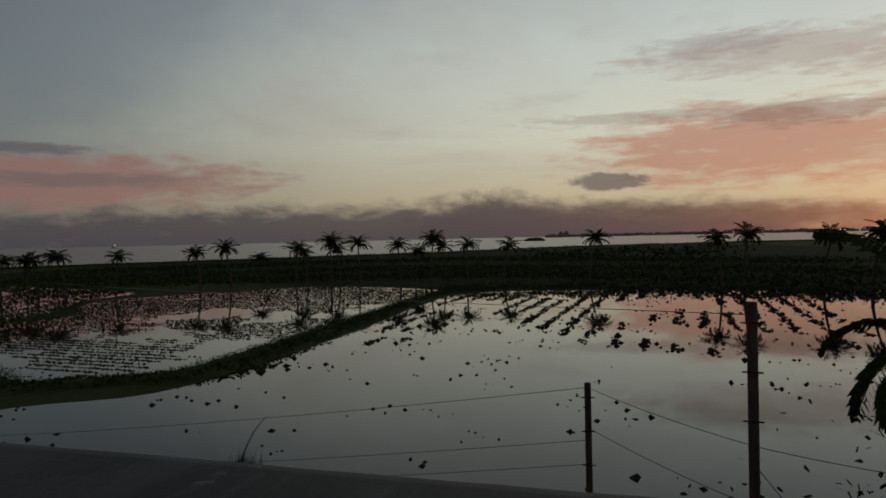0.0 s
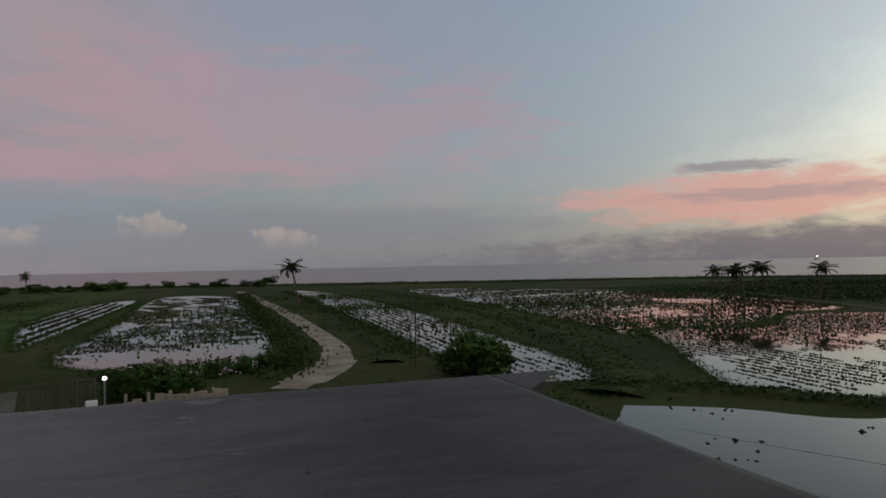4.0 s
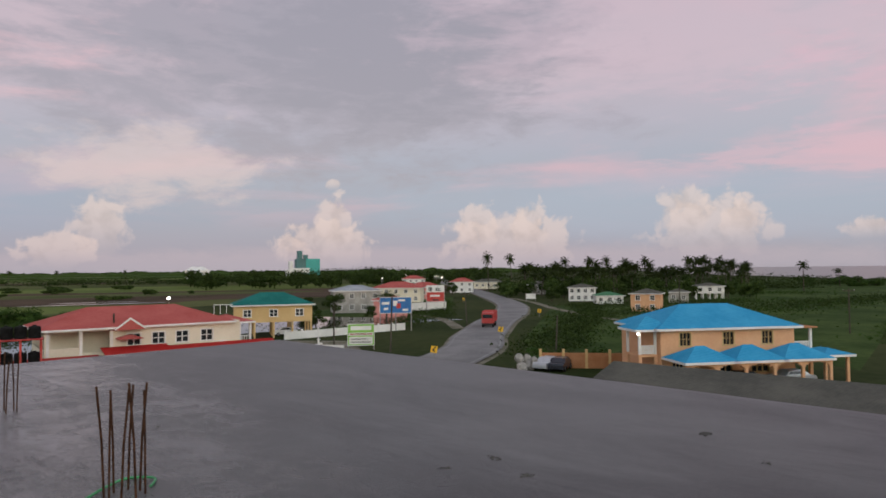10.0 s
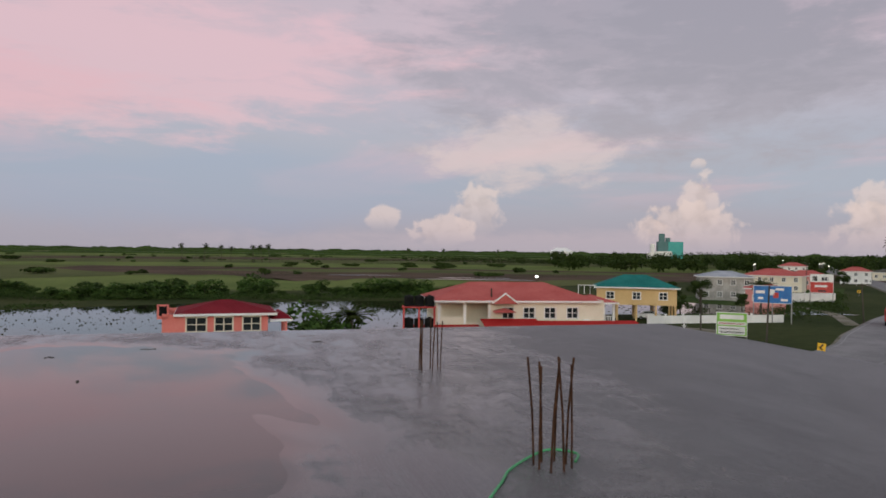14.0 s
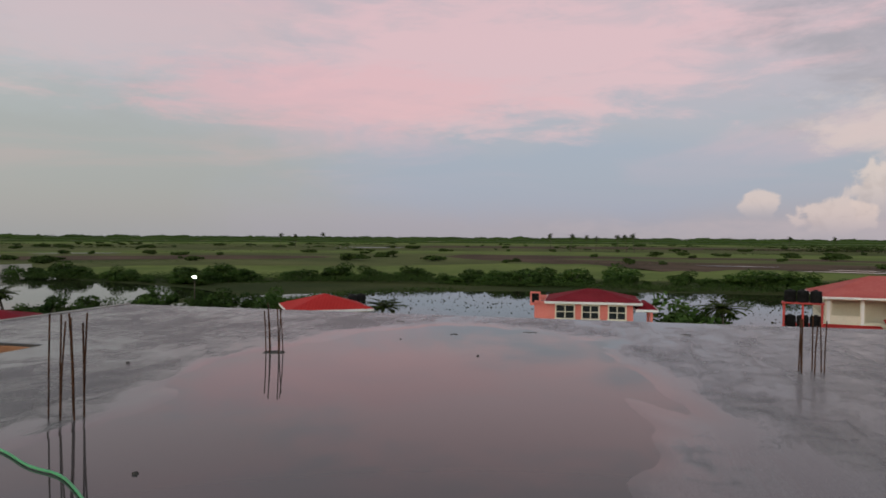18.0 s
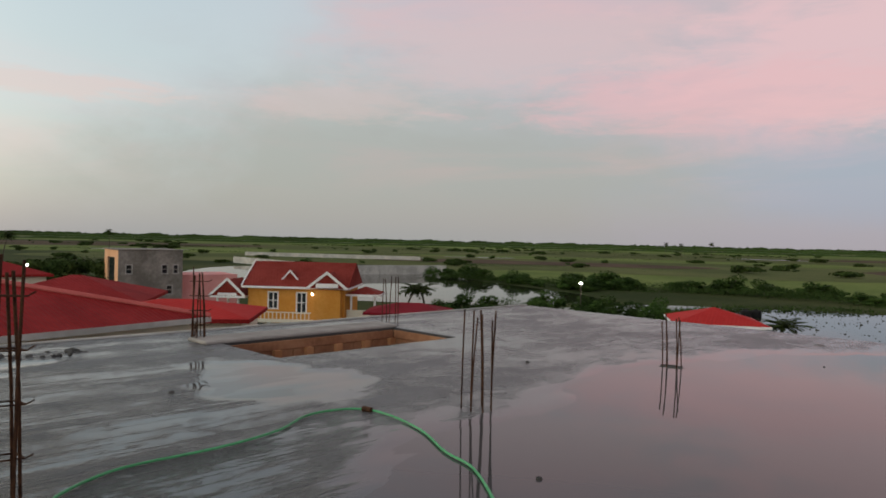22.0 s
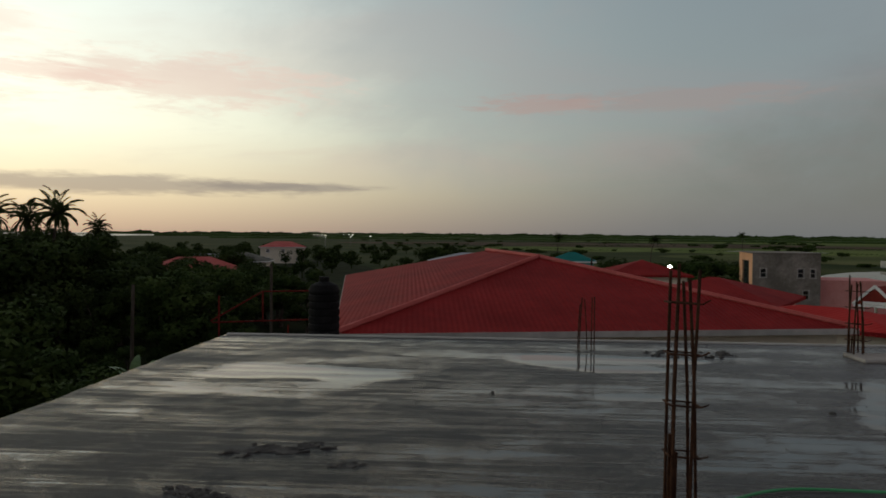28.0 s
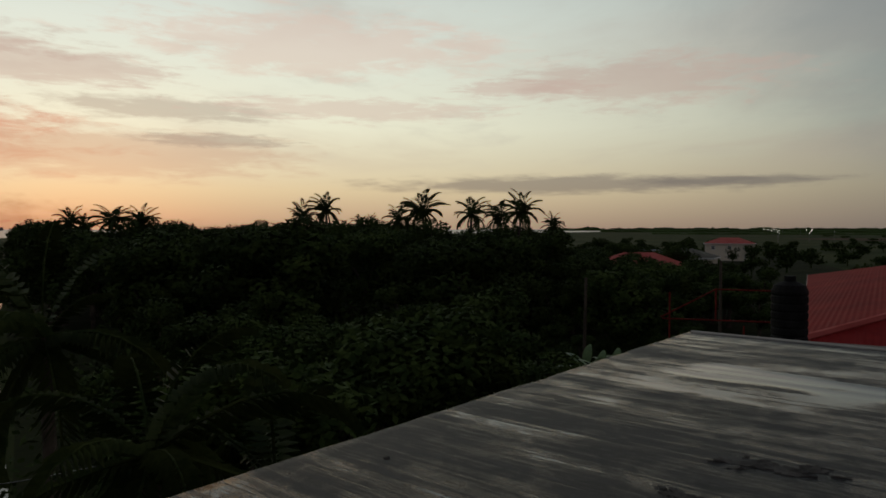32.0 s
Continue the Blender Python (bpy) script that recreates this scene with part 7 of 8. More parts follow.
for k, (az, d, z) in enumerate(COASTPALMS):
    place(PALMS[k % 4], az, d, 0, k * 77, 1.5 if z > 9 else 1.3, z / 10.0 * 0.96)
place(PALMS[1], 65.7, 215, 0, 30, 1.95, 1.16)
rnd = random.Random(21)
for k in range(84):
    az = rnd.uniform(94.5, 112.2)
    d = rnd.uniform(270, 430)
    place(PALMS[k % 4], az, d, 0, rnd.uniform(0, 360), rnd.uniform(1.2, 1.6), rnd.uniform(0.8, 1.3) * d / 360)
for az, d, s in ((114.6, 340, 1.6), (112.7, 340, 1.55), (90.9, 330, 1.12), (84.8, 340, 1.0), (88.6, 420, 0.8), (168.2, 560, 1.7), (166.6, 570, 1.7), (165.3, 600, 1.6), (164.6, 600, 1.5), (162.9, 560, 1.65), (162.2, 570, 1.65), (161.6, 560, 1.75), (190.3, 700, 1.7), (189.1, 760, 1.6), (186.9, 690, 1.8), (233.8, 500, 1.6), (247.8, 330, 1.4), (240.5, 300, 1.3), (150.5, 800, 1.6), (147.5, 820, 1.6), (143.0, 850, 1.6)):
    place(PALMS[int(az * 7) % 4], az, d, 0, az * 31, 1.15, s * (0.72 if az > 140 else 1))
for az, d, z, s in ((301.9, 112, 14.6, 1.1), (303.6, 118, 13.4, 1.05), (293.9, 105, 14.4, 1.55), (296.2, 112, 13.0, 0.95), (290.6, 108, 14.0, 1.25), (288.4, 112, 13.6, 1.1), (286.8, 106, 14.2, 1.25), (283.6, 150, 12.3, 0.9), (318.0, 120, 12.9, 1.5), (316.3, 122, 12.6, 1.2), (321.0, 125, 12.6, 1.0), (319.8, 140, 12.2, 0.9), (299.3, 200, 13.2, 1.0), (298.3, 210, 13.0, 1.0)):
    place(PALMS[int(d) % 4], az, d, 0, az * 17, s * 1.1, z / 10.0 * 0.97)
for az, d, s in ((181.9, 72, 0.42), (211.1, 95, 0.46), (209.3, 97, 0.45), (122.9, 150, 0.55), (154.6, 74, 0.45)):
    place(PALMS[int(d) % 4], az, d, 0, az * 13, 1.05, s)
for k, p in enumerate(PALMS):
    p.matrix_world = Matrix.Translation(polar(99.0 + 3.1 * k, 360)) @ Matrix.Diagonal((1.1, 1.1, 1.4, 1))
# palms beside the slab, seen from above
for k, (az, d, h, c) in enumerate(((314.0, 10.2, 8.6, 3.1), (321.0, 16.5, 9.3, 3.2), (305.0, 13.5, 6.4, 3.2))):
    p = make_palm(300 + k, h, c, 15, 26, 0.3, label="coconut palm growing close beside the building, leaves wet", group="palms beside the slab", spread=True)
    p.matrix_world = Matrix.Translation(polar(az, d)) @ pose(0, 0, 0, 0, 0, 40 * k)


def make_tree(seed, h, r, leaf, n, material, name="tree", label="dense dark broadleaf tree", trunk=0.35, group="dark broadleaf trees"):
    rnd = random.Random(seed)
    t_ = thing(name, (0, 0, 0), label, "tree", group)
    bm = bmesh.new()
    fork = h * trunk
    tube(bm, [(0, 0, 0), (0.05 * h * rnd.uniform(-1, 1), 0, fork * 0.6), (0.05 * h * rnd.uniform(-1, 1), 0.03 * h, fork)], [0.035 * h, 0.026 * h, 0.02 * h], 7)
    lumps = []
    for k in range(9):
        a = k * 2.4
        rr = r * rnd.uniform(0.25, 0.72)
        lumps.append((Vector((rr * math.cos(a), rr * math.sin(a), rnd.uniform(fork * 0.9, h * 0.86))), r * rnd.uniform(0.28, 0.5)))
        if k < 6:
            tube(bm, [(0, 0, fork * 0.9), lumps[-1][0] * 0.6 + Vector((0, 0, fork * 0.4)), lumps[-1][0]], [0.016 * h, 0.01 * h, 0.004 * h], 5)
    part("trunk", bm, BARK, t_)
    bm = bmesh.new()
    for k in range(n):
        c, q = lumps[k % len(lumps)]
        d = Vector((rnd.gauss(0, 1), rnd.gauss(0, 1), rnd.gauss(0, 1))).normalized()
        p = c + Vector((d.x, d.y, d.z * 0.75)) * q * rnd.uniform(0.65, 1.06)
        if p.z < 0.1:
            p.z = 0.1 + 0.2 * rnd.random()
        e = Vector((rnd.gauss(0, 1), rnd.gauss(0, 1), rnd.gauss(0, 0.5))).normalized() * leaf * rnd.uniform(0.6, 1.3)
        f = d.cross(e).normalized() * leaf * 0.55 * rnd.uniform(0.7, 1.2)
        bm.faces.new([bm.verts.new(x) for x in (p - e, p + f * 0.8, p + e, p - f)])
    part("crown", bm, material, t_)
    return t_


TREES = [make_tree(500 + k, 8.0, 3.6, 0.21, 4200, LEAF) for k in range(4)]
BUSHES = [make_tree(600 + k, 2.6, 1.9, 0.17, 1500, LEAF2, "bush", "rounded green waterside bush", 0.12, "waterside bushes") for k in range(3)]
rnd = random.Random(31)
# woods to the east of the slab
for k in range(290):
    az = rnd.uniform(272, 333)
    d = rnd.uniform(20, 150) if k > 60 else rnd.uniform(90, 240)
    if d < 26 and az < 300:
        d += 14
    if az > 326.0 - math.degrees(4.6 / d):
        continue
    top = (min(14.4, 11.5 + d * math.tan(radians(0.95))) if az > 292 else min(12.6, 11.5 + d * math.tan(radians(0.35)))) * rnd.uniform(0.80, 1.0) if d > 60 else rnd.uniform(4.5, 8.5) * (0.75 if az < 285 else 1)
    if az < 284:
        top *= 0.72
    place(TREES[k % 4], az, d, 0, rnd.uniform(0, 360), top / 8.0 * rnd.uniform(0.9, 1.15), top / 8.0)
for k in range(30):
    az, d = rnd.uniform(268, 284), rnd.uniform(70, 160)
    s = rnd.uniform(0.55, 0.95)
    place(TREES[k % 4], az, d, 0, rnd.uniform(0, 360), s * 1.2, s)
for az, d, s in ((278.8, 62, 1.15), (277.2, 60, 1.0), (275.4, 74, 1.1), (271.4, 88, 1.0), (268.0, 96, 1.0), (258.6, 170, 1.1), (257.6, 172, 1.15), (237.8, 104, 1.22), (236.4, 106, 1.15), (235.0, 104, 1.2), (239.0, 108, 1.15), (234.0, 108, 1.0), (243.4, 110, 1.1), (126.8, 200, 1.0), (119.0, 270, 1.0), (121.8, 290, 1.0), (110.0, 290, 1.1), (108.0, 300, 1.15), (106.0, 300, 1.1), (104.0, 310, 1.1), (102.0, 320, 1.1), (99.0, 330, 1.1), (113.0, 300, 0.9)):
    place(TREES[int(d) % 4], az, d, 0, az * 11, s, s * 0.95)
# trees round the houses by the bend and along the far side of the fields
def far_wood(name, label, spots, seed):
    """Trees too far off to pick apart: clumped crowns of large leaves on short trunks, in one mesh."""
    rnd = random.Random(seed)
    V, F = [], []
    for az, d, wide, tall in spots:
        c0 = polar(az, d)
        t_ = 0.03 * tall
        b = len(V)
        for z in (0.0, tall * 0.6):
            V += [(c0.x + t_ * u, c0.y + t_ * v, z) for u, v in ((-1, -1), (1, -1), (1, 1), (-1, 1))]
        F += [(b + k, b + (k + 1) % 4, b + 4 + (k + 1) % 4, b + 4 + k) for k in range(4)]
        for k in range(8):
            a, r = rnd.uniform(0, 6.28), wide * rnd.uniform(0.1, 0.62)
            q = wide * rnd.uniform(0.30, 0.5)
            c = Vector((c0.x + r * math.cos(a), c0.y + r * math.sin(a), tall * rnd.uniform(0.28, 0.84)))
            for _ in range(46):
                n = Vector((rnd.gauss(0, 1), rnd.gauss(0, 1), rnd.gauss(0, 1))).normalized()
                p = c + Vector((n.x * q, n.y * q, n.z * min(q, tall * 0.2))) * rnd.uniform(0.6, 1.05)
                e = Vector((rnd.gauss(0, 1), rnd.gauss(0, 1), rnd.gauss(0, 0.6))).normalized() * wide * 0.11 * rnd.uniform(0.6, 1.3)
                f = n.cross(e).normalized() * wide * 0.07
                b = len(V)
                V += [tuple(p - e), tuple(p + f), tuple(p + e), tuple(p - f)]
                F.append((b, b + 1, b + 2, b + 3))
    me = bpy.data.meshes.new(name)
    me.from_pydata(V, [], F)
    me.materials.append(LEAF)
    return tagged(new(name, me), label, "trees", kind="stuff")


rnd = random.Random(52)
far_wood("village_trees", "dark trees standing behind the houses by the bend", [(rnd.uniform(93.5, 113.5), rnd.uniform(262, 330), rnd.uniform(3.2, 5.2), rnd.uniform(4.5, 8.0)) for k in range(64)], 1)
far_wood("far_tree_line", "long dark line of trees beyond the fields and the road", [(rnd.uniform(113.8, 138.5), rnd.uniform(430, 620), rnd.uniform(5.0, 9.0), rnd.uniform(7.0, 12.5)) for k in range(110)], 2)
far_wood("plain_trees", "scattered trees and thickets across the far plain", [(rnd.uniform(138, 264), rnd.uniform(300, 1100), rnd.uniform(3.5, 9.0), rnd.uniform(1.4, 3.4)) for k in range(170)], 3)
far_wood("east_trees", "dark trees along the east road", [(rnd.uniform(255, 282), rnd.uniform(120, 420), rnd.uniform(3.0, 5.5), rnd.uniform(4.0, 7.5)) for k in range(70)], 4)
for az, d, s in ((105.8, 246, 0.8), (103.6, 236, 0.7), (108.4, 250, 0.9), (109.4, 236, 0.7), (100.9, 214, 0.7), (98.6, 246, 0.75), (96.0, 262, 0.8), (111.6, 262, 0.85), (113.4, 290, 0.9), (117.6, 300, 0.9), (118.6, 240, 0.6), (120.6, 300, 0.9), (123.9, 205, 0.75), (124.2, 158, 0.5), (127.2, 175, 0.8), (128.6, 140, 0.6), (129.4, 180, 0.75)):
    place(TREES[int(d) % 4], az, d, 0, az * 19, s, s * 0.9)
for k, p in enumerate(TREES):
    p.matrix_world = Matrix.Translation(polar(295 + 7 * k, 95 + 8 * k)) @ Matrix.Diagonal((1.2, 1.2, 1.3, 1))
# bushes round the ponds and the gate
BUSHSPOTS = [(157.4, 74, 2.3), (156.2, 76, 2.0), (206.8, 102, 1.85), (205.2, 104, 1.2), (207.9, 100, 1.2), (203.5, 98, 1.0), (199.2, 110, 1.7), (200.6, 108, 1.1), (201.8, 108, 0.9), (194.4, 112, 1.5), (195.4, 113, 1.0), (192.5, 112, 1.2), (190.9, 108, 1.4), (190.0, 100, 1.3), (207.2, 97, 1.1), (196.6, 108, 1.0), (188.6, 66, 1.4), (76.6, 68, 1.7), (75.6, 70, 1.2), (78.2, 68, 1.2), (73.8, 72, 1.0), (79.2, 74, 0.9), (51.6, 72, 2.1), (50.6, 74, 1.7), (49.4, 72, 1.2), (52.6, 71, 1.3), (59.2, 62, 0.6), (57.6, 62, 0.55), (72.0, 78, 0.8), (70.0, 80, 0.8), (68.2, 84, 0.8), (83.8, 430, 2.2), (82.0, 440, 2.0), (80.0, 450, 1.8), (78.6, 460, 2.0), (77.0, 470, 1.6), (88.0, 420, 1.8), (86.4, 430, 1.5), (110.6, 84, 0.9), (105.9, 83, 1.0)]
for k, (az, d, s) in enumerate(BUSHSPOTS):
    place(BUSHES[k % 3], az, d, 0, k * 50, s, s * rnd.uniform(0.8, 1.0))
rnd = random.Random(64)
for k in range(120):
    az = rnd.uniform(140, 209)
    d = 164 + 44 * max(0.0, (az - 196) / 13.0) + 8 * abs(math.sin(az * 0.11)) + rnd.uniform(0, 10) + (10 if 178 < az <= 196 else 0)
    sc = rnd.choice((0.8, 1.0, 1.2, 1.5, 2.0)) * rnd.uniform(0.8, 1.1)
    place(BUSHES[k % 3], az, d, 0, rnd.uniform(0, 360), sc * 1.25, sc * 0.85)
for k in range(60):
    az, d = rnd.uniform(136, 262), rnd.uniform(300, 900)
    sc = rnd.uniform(0.5, 1.0)
    place(BUSHES[k % 3], az, d, 0, rnd.uniform(0, 360), sc * 1.6, sc)
for k in range(24):
    az, d = rnd.uniform(66, 92), rnd.uniform(415, 480)
    sc = rnd.uniform(1.3, 2.4)
    place(BUSHES[k % 3], az, d, 0, rnd.uniform(0, 360), sc * 1.5, sc)
for k, p in enumerate(BUSHES):
    p.matrix_world = Matrix.Translation(polar(196.0 + 4 * k, 116)) @ Matrix.Diagonal((1.2, 1.2, 1.1, 1))


def hedge(bm, pts, height, width, per_m, leaf, rag, rnd, gate=-9.0, size=60.0):
    """A ragged run of leafy growth along a line."""
    P = spline(pts, 6)
    for a, b in zip(P, P[1:]):
        n = int((b - a).length * per_m)
        for k in range(n):
            t = rnd.random()
            p = a.lerp(b, t)
            g_ = noise.noise(Vector((p.x / size, p.y / size, 7.0))) if gate > -9 else 0.0
            if g_ < gate:
                continue
            hh = height * (1 - rag / 2 + rag * noise.noise(Vector((p.x * 0.6 / height, p.y * 0.6 / height, 2.0)))) * rnd.uniform(0.1, 1.0) ** 0.6
            q = p + Vector((rnd.gauss(0, width / 3), rnd.gauss(0, width / 3), max(0.05, hh)))
            e = Vector((rnd.gauss(0, 1), rnd.gauss(0, 1), rnd.gauss(0, 0.7))).normalized() * leaf * rnd.uniform(0.6, 1.4)
            f = Vector((rnd.gauss(0, 1), rnd.gauss(0, 1), rnd.gauss(0, 0.7))).normalized() * leaf * 0.6
            bm.faces.new([bm.verts.new(x) for x in (q - e, q + f, q + e, q - f)])


def growth(name, label, runs, material, seed, gate=-9.0, size=60.0):
    rnd = random.Random(seed)
    bm = bmesh.new()
    for args in runs:
        hedge(bm, *(args if len(args) > 5 else (*args, 0.5)), rnd, gate=gate, size=size)
    return single(name, bm, material, label, "vegetation", "stuff")


growth("pond_scrub", "dense uneven dark green scrub along the far pond banks", [
    ([polar(209, 208)[:2], polar(204, 200)[:2], polar(198, 184)[:2], polar(192, 180)[:2], polar(186, 178)[:2], polar(180, 172)[:2], polar(170, 164)[:2], polar(160, 160)[:2], polar(148, 164)[:2], polar(138, 178)[:2]], 2.6, 7, 90, 0.2, 1.1),
    ([polar(207, 216)[:2], polar(198, 192)[:2], polar(186, 186)[:2], polar(172, 172)[:2], polar(156, 168)[:2]], 2.0, 9, 60, 0.2, 1.1),
    ([polar(204, 116)[:2], polar(198, 114)[:2], polar(192, 116)[:2], polar(188, 122)[:2]], 1.8, 4, 70, 0.2, 1.0),
    ([polar(190, 125)[:2], polar(184, 140)[:2], polar(176, 150)[:2]], 0.9, 5, 40, 0.22, 0.8),
], HEDGE, 71)
growth("field_scrub", "rows of scrub and small trees across the far fields", [
    ([polar(a, d * (1 + 0.06 * math.sin(a)))[:2] for a in range(135, 262, 9)], h, 26, n, lf)
    for d, h, n, lf in ((330, 0.7, 7.0, 0.2), (520, 1.2, 8.0, 0.32), (700, 1.8, 9.0, 0.45), (950, 2.6, 10.0, 0.6), (1400, 4.2, 9.0, 0.95), (2100, 7, 8.0, 1.5), (3000, 11, 8.0, 2.3))
], HEDGE, 72, 0.12, 55.0)
growth("wood_undergrowth", "dark tangled undergrowth beneath the trees beside the slab", [
    ([polar(a, d)[:2] for a in range(a0, 324, 6)], h, 9, n, lf, 0.9) for a0, d, h, n, lf in ((300, 19, 3.6, 260, 0.16), (292, 27, 4.5, 200, 0.18), (286, 38, 5.0, 120, 0.22), (284, 54, 5.5, 80, 0.28), (282, 74, 6.0, 50, 0.35))], LEAF, 77)
growth("palm_wood_floor", "dark mixed growth under the palm grove", [
    ([polar(113, 350)[:2], polar(108, 345)[:2], polar(102, 345)[:2], polar(96, 350)[:2], polar(90, 400)[:2]], 8.0, 26, 60, 0.45, 0.9),
    ([polar(114, 420)[:2], polar(105, 440)[:2], polar(94, 450)[:2]], 9.0, 36, 50, 0.55, 0.9),
    ([polar(137, 620)[:2], polar(131, 640)[:2], polar(125, 640)[:2], polar(119, 640)[:2], polar(114, 620)[:2]], 13.0, 40, 34, 0.9, 0.9),
    ([polar(149, 680)[:2], polar(142, 660)[:2], polar(137, 640)[:2]], 8.0, 30, 26, 0.8, 0.9),
], LEAF, 73)
growth("coast_scrub", "low dark scrub on the sea dam and the ground behind it", [
    ([(p.x * 0.97, p.y * 0.97) for p in coast[20:66:3]], 1.8, 14, 30, 0.4, 1.0),
    ([polar(30, 210)[:2], polar(15, 205)[:2], polar(0, 200)[:2], polar(350, 190)[:2], polar(340, 170)[:2], polar(328, 155)[:2]], 2.4, 24, 50, 0.4, 0.9),
    ([polar(0, 146)[:2], polar(350, 146)[:2], polar(340, 142)[:2], polar(330, 140)[:2], polar(322, 138)[:2]], 2.0, 8, 60, 0.32, 0.9),
    ([polar(352, 330)[:2], polar(345, 320)[:2], polar(338, 310)[:2]], 6.5, 20, 12, 1.0),
    ([polar(34, 260)[:2], polar(20, 250)[:2], polar(8, 250)[:2], polar(356, 240)[:2], polar(344, 225)[:2], polar(332, 205)[:2], polar(322, 190)[:2]], 2.4, 30, 50, 0.42, 0.9),
    ([polar(30, 320)[:2], polar(15, 330)[:2], polar(0, 340)[:2], polar(345, 300)[:2], polar(330, 260)[:2]], 2.6, 40, 40, 0.5, 0.9),
], LEAF, 74)
growth("bank_weeds", "weeds and long grass on the banks between the fields", [
    ([(-46, 44), (-38, 53), (-28, 57), (-20, 60), (-15, 78), (-4, 125), (2, 146)], 0.75, 2.2, 60, 0.22),
    ([(-40, 46), (-46, 56), (-70, 74), (-110, 96), (-190, 130), (-290, 165)], 0.6, 5, 24, 0.28),
    ([(-72, 46), (-90, 55), (-180, 88), (-300, 130)], 0.9, 4.5, 20, 0.3),
    ([(-66, 28), (-80, 34), (-90, 40), (-180, 69), (-300, 110)], 1.0, 5.0, 20, 0.3),
    ([(-82, 14), (-80, 24), (-78, 32), (-72, 34)], 1.3, 4.0, 60, 0.25),
    ([(-46, 40), (-40, 38), (-34, 36)], 0.9, 5.0, 90, 0.2),
], LEAF2, 75)
growth("field_edge_grass", "olive field grass and low bushes beside the road", [
    ([polar(102, 120)[:2], polar(98, 150)[:2], polar(93, 190)[:2], polar(88, 260)[:2]], 0.9, 16, 12, 0.35, 1.0),
    ([polar(108, 118)[:2], polar(104, 130)[:2], polar(100, 140)[:2]], 0.6, 10, 14, 0.25),
], LEAF2, 76)
growth("roadside_scrub", "dark tangled scrub and rough grass beside the bend", [
    ([polar(110.6, 90)[:2], polar(109.8, 112)[:2], polar(107.6, 140)[:2], polar(106.2, 176)[:2], polar(107.2, 214)[:2]], 1.5, 7, 50, 0.24, 1.1),
    ([polar(108.0, 150)[:2], polar(105.6, 168)[:2], polar(103.0, 176)[:2], polar(98.0, 190)[:2]], 1.9, 14, 60, 0.26, 1.2),
    ([polar(107.6, 100)[:2], polar(107.0, 128)[:2], polar(106.2, 150)[:2]], 1.1, 4, 50, 0.22, 1.0),
    ([polar(107.5, 205)[:2], polar(104.0, 210)[:2], polar(100.0, 220)[:2], polar(95.0, 240)[:2]], 2.4, 16, 50, 0.3, 1.2),
    ([polar(96.0, 200)[:2], polar(92.0, 215)[:2], polar(88.0, 250)[:2], polar(84.0, 300)[:2]], 1.8, 22, 40, 0.32, 1.2),
    ([polar(118.6, 160)[:2], polar(118.4, 195)[:2], polar(118.0, 236)[:2]], 0.9, 5, 30, 0.24, 1.0),
    ([polar(121.6, 140)[:2], polar(120.6, 165)[:2], polar(119.6, 210)[:2]], 0.9, 9, 36, 0.24, 1.0),
], LEAF, 80)


def inside(x, y, poly):
    r = False
    for (x0, y0), (x1, y1) in zip(poly, poly[1:] + poly[:1]):
        if (y0 > y) != (y1 > y) and x < (x1 - x0) * (y - y0) / (y1 - y0) + x0:
            r = not r
    return r


def tufts(name, label, poly, n, size, seed, way=None, gap=3.0, keep=None, material=None, jit=0.25):
    """Clods and stubble standing out of the water, in plough rows where way is given."""
    rnd = random.Random(seed)
    xs_, ys_ = [p[0] for p in poly], [p[1] for p in poly]
    V, F = [], []
    tries = 0
    while len(F) < n * 4 and tries < n * 60:
        tries += 1
        x, y = rnd.uniform(min(xs_), max(xs_)), rnd.uniform(min(ys_), max(ys_))
        if way is not None:
            dx, dy = -math.sin(radians(way)), math.cos(radians(way))
            u, v = x * dx + y * dy, x * dy - y * dx
            v = round(v / gap) * gap + rnd.gauss(0, gap * jit * 0.4)
            x, y = u * dx + v * dy, u * dy - v * dx
        if not inside(x, y, poly) or (keep and not keep(x, y, rnd)):
            continue
        s = size * rnd.uniform(0.4, 1.5)
        h = s * rnd.uniform(0.25, 0.8)
        a = rnd.uniform(0, 6.28)
        b = len(V)
        for k in range(4):
            q = a + k * 1.57 + rnd.uniform(-0.4, 0.4)
            V.append((x + s * math.cos(q) * rnd.uniform(0.6, 1.2), y + s * math.sin(q) * rnd.uniform(0.6, 1.2), 0.03))
        V.append((x + s * rnd.uniform(-0.4, 0.4), y + s * rnd.uniform(-0.4, 0.4), 0.05 + h))
        F += [(b, b + 1, b + 4), (b + 1, b + 2, b + 4), (b + 2, b + 3, b + 4), (b + 3, b, b + 4)]
    me = bpy.data.meshes.new(name)
    me.from_pydata(V, [], F)
    me.materials.append(material or STUBBLE)
    return tagged(new(name, me), label, "stubble", kind="stuff")


patchy = lambda sc, th: (lambda x, y, rnd: noise.noise(Vector((x * sc, y * sc, 4.0))) > th)
tufts("plough_rows_far", "dark plough ridges breaking the flood water", POND_A, 2600, 0.34, 81, 341, 3.2, lambda x, y, r: math.hypot(x, y) > 62 and y > 40 and noise.noise(Vector((x * 0.09, y * 0.05, 1))) > -0.12 + (0.4 if math.hypot(x, y) < 85 else 0))
tufts("clods", "scattered mud clods and weeds in the flood water", POND_A, 700, 0.22, 82, None, 3, lambda x, y, r: noise.noise(Vector((x * 0.15, y * 0.15, 7))) > 0.12)
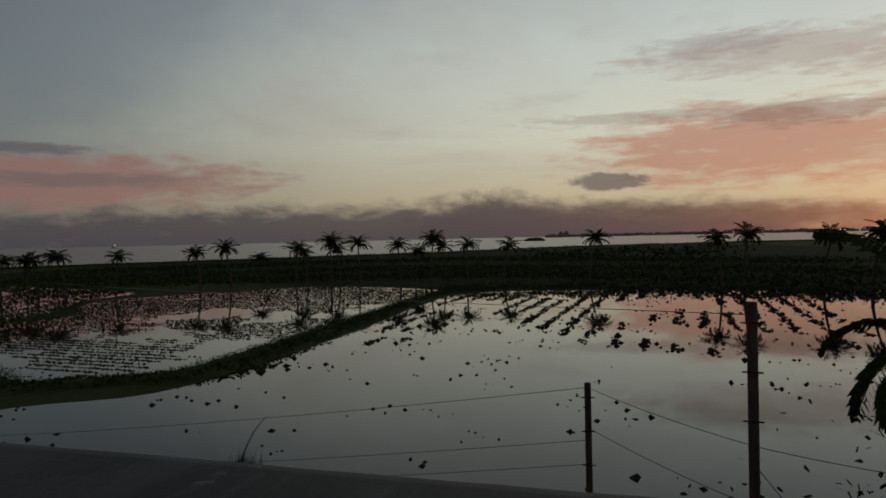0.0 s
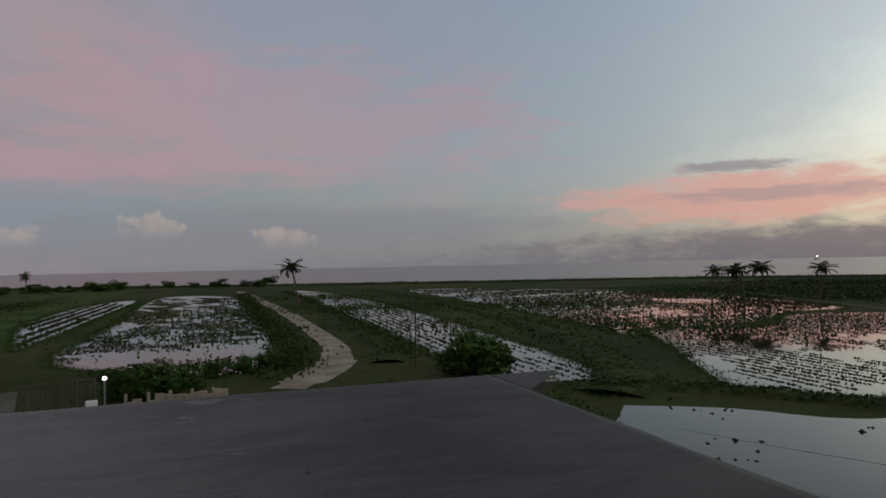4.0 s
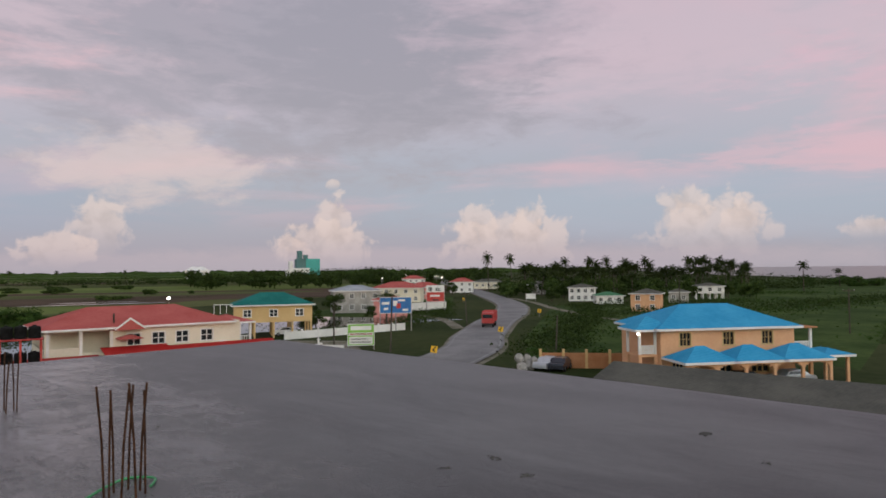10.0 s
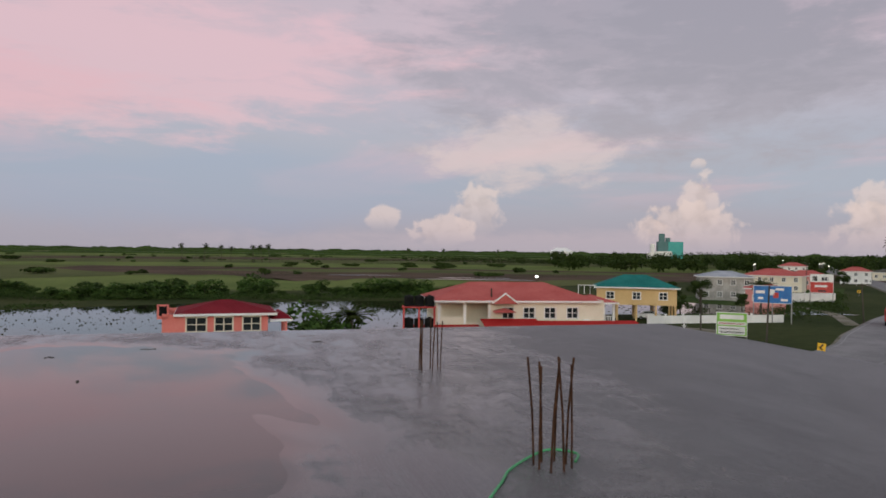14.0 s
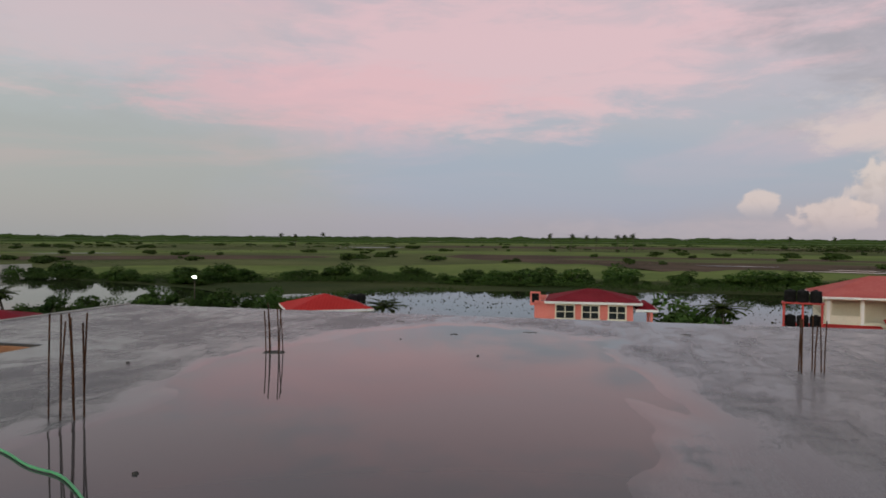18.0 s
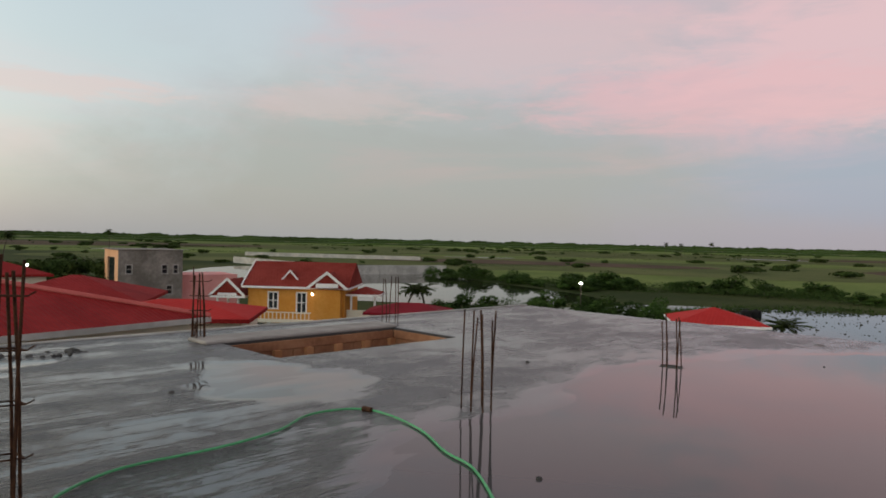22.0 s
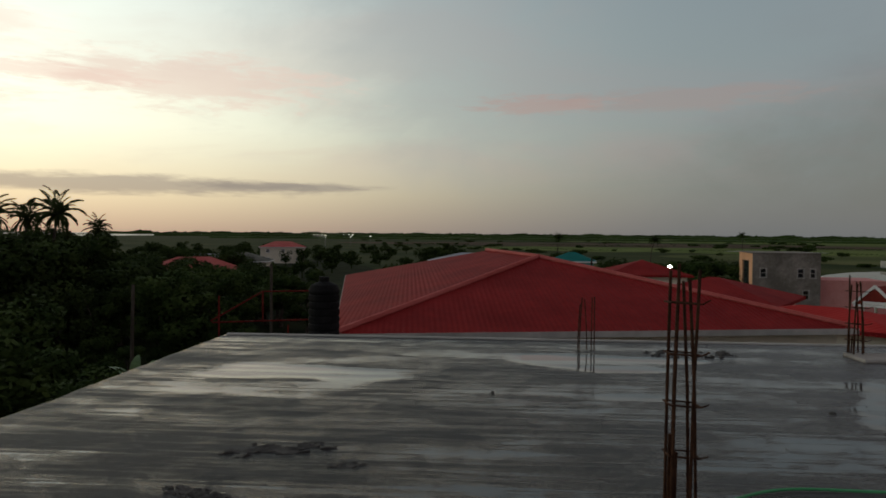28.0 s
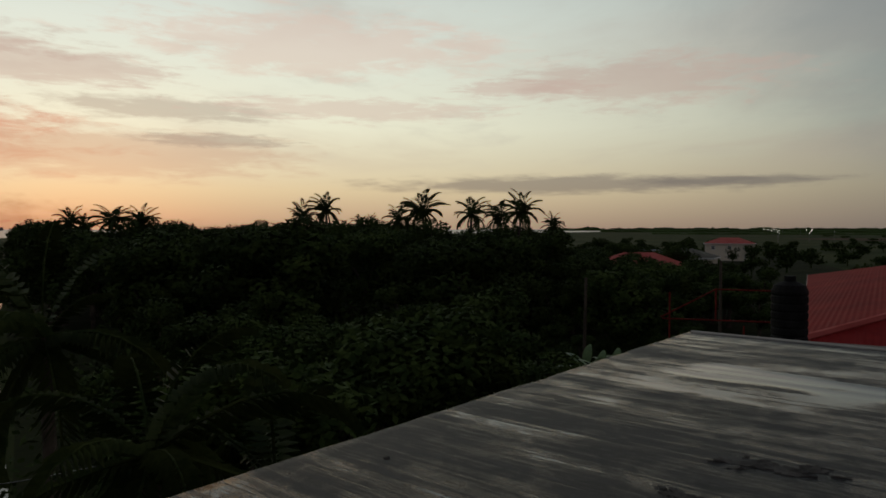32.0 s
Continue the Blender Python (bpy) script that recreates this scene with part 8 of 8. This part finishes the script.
tufts("stubble_left", "dense weeds and stubble in the flooded field", POND_B, 30000, 0.16, 83, 69, 1.5, lambda x, y, r: noise.noise(Vector((x * 0.07, y * 0.07, 2))) + 0.6 * noise.noise(Vector((x * 0.3, y * 0.3, 5))) > (0.30 if math.hypot(x, y) < 72 and x > -36 else (-0.05 if x > -48 and y < 120 else -0.6)))
tufts("stubble_track", "plough rows in the narrow flooded field", POND_C, 9000, 0.2, 84, 69, 1.5, lambda x, y, r: noise.noise(Vector((x * 0.05, y * 0.05, 4))) + 0.6 * noise.noise(Vector((x * 0.3, y * 0.3, 5))) > (-0.3 if x < -66 else 0.15))
tufts("stubble_west", "stubble patches in the flooded rice field", POND_D, 24000, 0.16, 85, 72, 1.3, lambda x, y, r: noise.noise(Vector((x * 0.06, y * 0.12, 3))) + 0.7 * noise.noise(Vector((x * 0.2, y * 0.4, 5))) > (0.45 if x > -108 else -0.05), jit=0.9)
tufts("stubble_far_west", "stubble in the far flooded field", POND_E, 3200, 0.36, 86, 72, 3.0, patchy(0.06, -0.2))
tufts("pond_clods", "clods and weeds breaking the pond surface", POND_F, 1500, 0.18, 87, 95, 3.0, patchy(0.04, -0.1))
tufts("stubble_field", "rows of stubble standing in the wide flooded field", STRIPS[0], 30000, 0.24, 90, 66, 2.1, lambda x, y, r: noise.noise(Vector((x * 0.05, y * 0.05, 6))) + 0.6 * noise.noise(Vector((x * 0.22, y * 0.22, 5))) > -0.35)
fr = [[(q.x, q.y) for q in spline(poly + poly[:1], 4)] for poly in (POND_B, POND_C, POND_D, POND_E, *STRIPS)]
growth("paddy_fringe", "long grass fringing the flooded fields", [(q, 0.22, 2.2, 60, 0.10, 0.9) for q in fr], LEAF2, 78)
growth("rough_grass", "uneven long grass on the rough ground between the paddies", [
    ([polar(a, d)[:2] for a in range(24, 84, 6)], 0.6, 40, 40, 0.4) for d in (130, 190, 260)], LEAF2, 79, 0.0, 25.0)
growth("meadow_tussocks", "tussocks and weeds in the grazing field behind the houses", [
    ([polar(a, d)[:2] for a in (88, 90, 92, 94, 96, 98)], h, 20, 34, 0.36) for d, h in ((150, 0.5), (190, 0.7), (240, 0.9), (310, 1.2))], LEAF2, 91, 0.05, 22.0)
# reeds at the near bank
rnd = random.Random(8)
for k, (az, d, h) in enumerate(((16.2, 33, 2.4), (11.2, 31.6, 1.2), (9.6, 31.5, 0.9), (6.0, 31, 0.7))):
    q = thing("reed_clump", polar(az, d), "clump of tall dark reeds at the flooded bank", "reeds", "bank reeds")
    for b in range(3):
        bm = bmesh.new()
        for j in range(60):
            a = rnd.uniform(0, 6.28)
            r = rnd.uniform(0, 1.0)
            base = Vector((r * math.cos(a), r * math.sin(a), 0))
            tip = base + Vector((rnd.gauss(0.2, 0.3), rnd.gauss(0, 0.3), h * rnd.uniform(0.4, 0.75)))
            leaf_blade(bm, base, tip, 0.03)
        part("reed_tuft", bm, LEAF, q)
    if k == 0:
        bm = bmesh.new()
        frond(bm, (0, 0, 1.2), 0.4, radians(72), 2.4, 18, rnd, 0.25, 0.35)
        part("plume", bm, LEAF, q)
# banana plants in the garden
for k, (az, d) in enumerate(((279.9, 40), (278.7, 41), (281.0, 42))):
    q = thing("banana_plant", polar(az, d), "banana plant with broad upright leaves", "banana plant", "banana plants")
    bm = bmesh.new()
    tube(bm, [(0, 0, 0), (0, 0, 3.2)], [0.14, 0.09], 8)
    part("stem", bm, BANANA, q)
    for j in range(8):
        bm = bmesh.new()
        a, e = j * 2.4, radians(75 - 7 * j)
        p = Vector((0, 0, 3.0))
        L_, R_ = [], []
        for s in range(8):
            w = 0.28 * math.sin(math.pi * (s + 0.6) / 8.2)
            sd = Vector((-math.sin(a), math.cos(a), 0)) * w
            L_.append(bm.verts.new(p + sd - Vector((0, 0, 0.06))))
            R_.append(bm.verts.new(p - sd - Vector((0, 0, 0.06))))
            p = p + Vector((math.cos(a) * math.cos(e), math.sin(a) * math.cos(e), math.sin(e))) * 0.3
            e -= 0.16
        for s in range(7):
            bm.faces.new((L_[s], L_[s + 1], R_[s + 1], R_[s]))
        part("leaf", bm, BANANA, q)
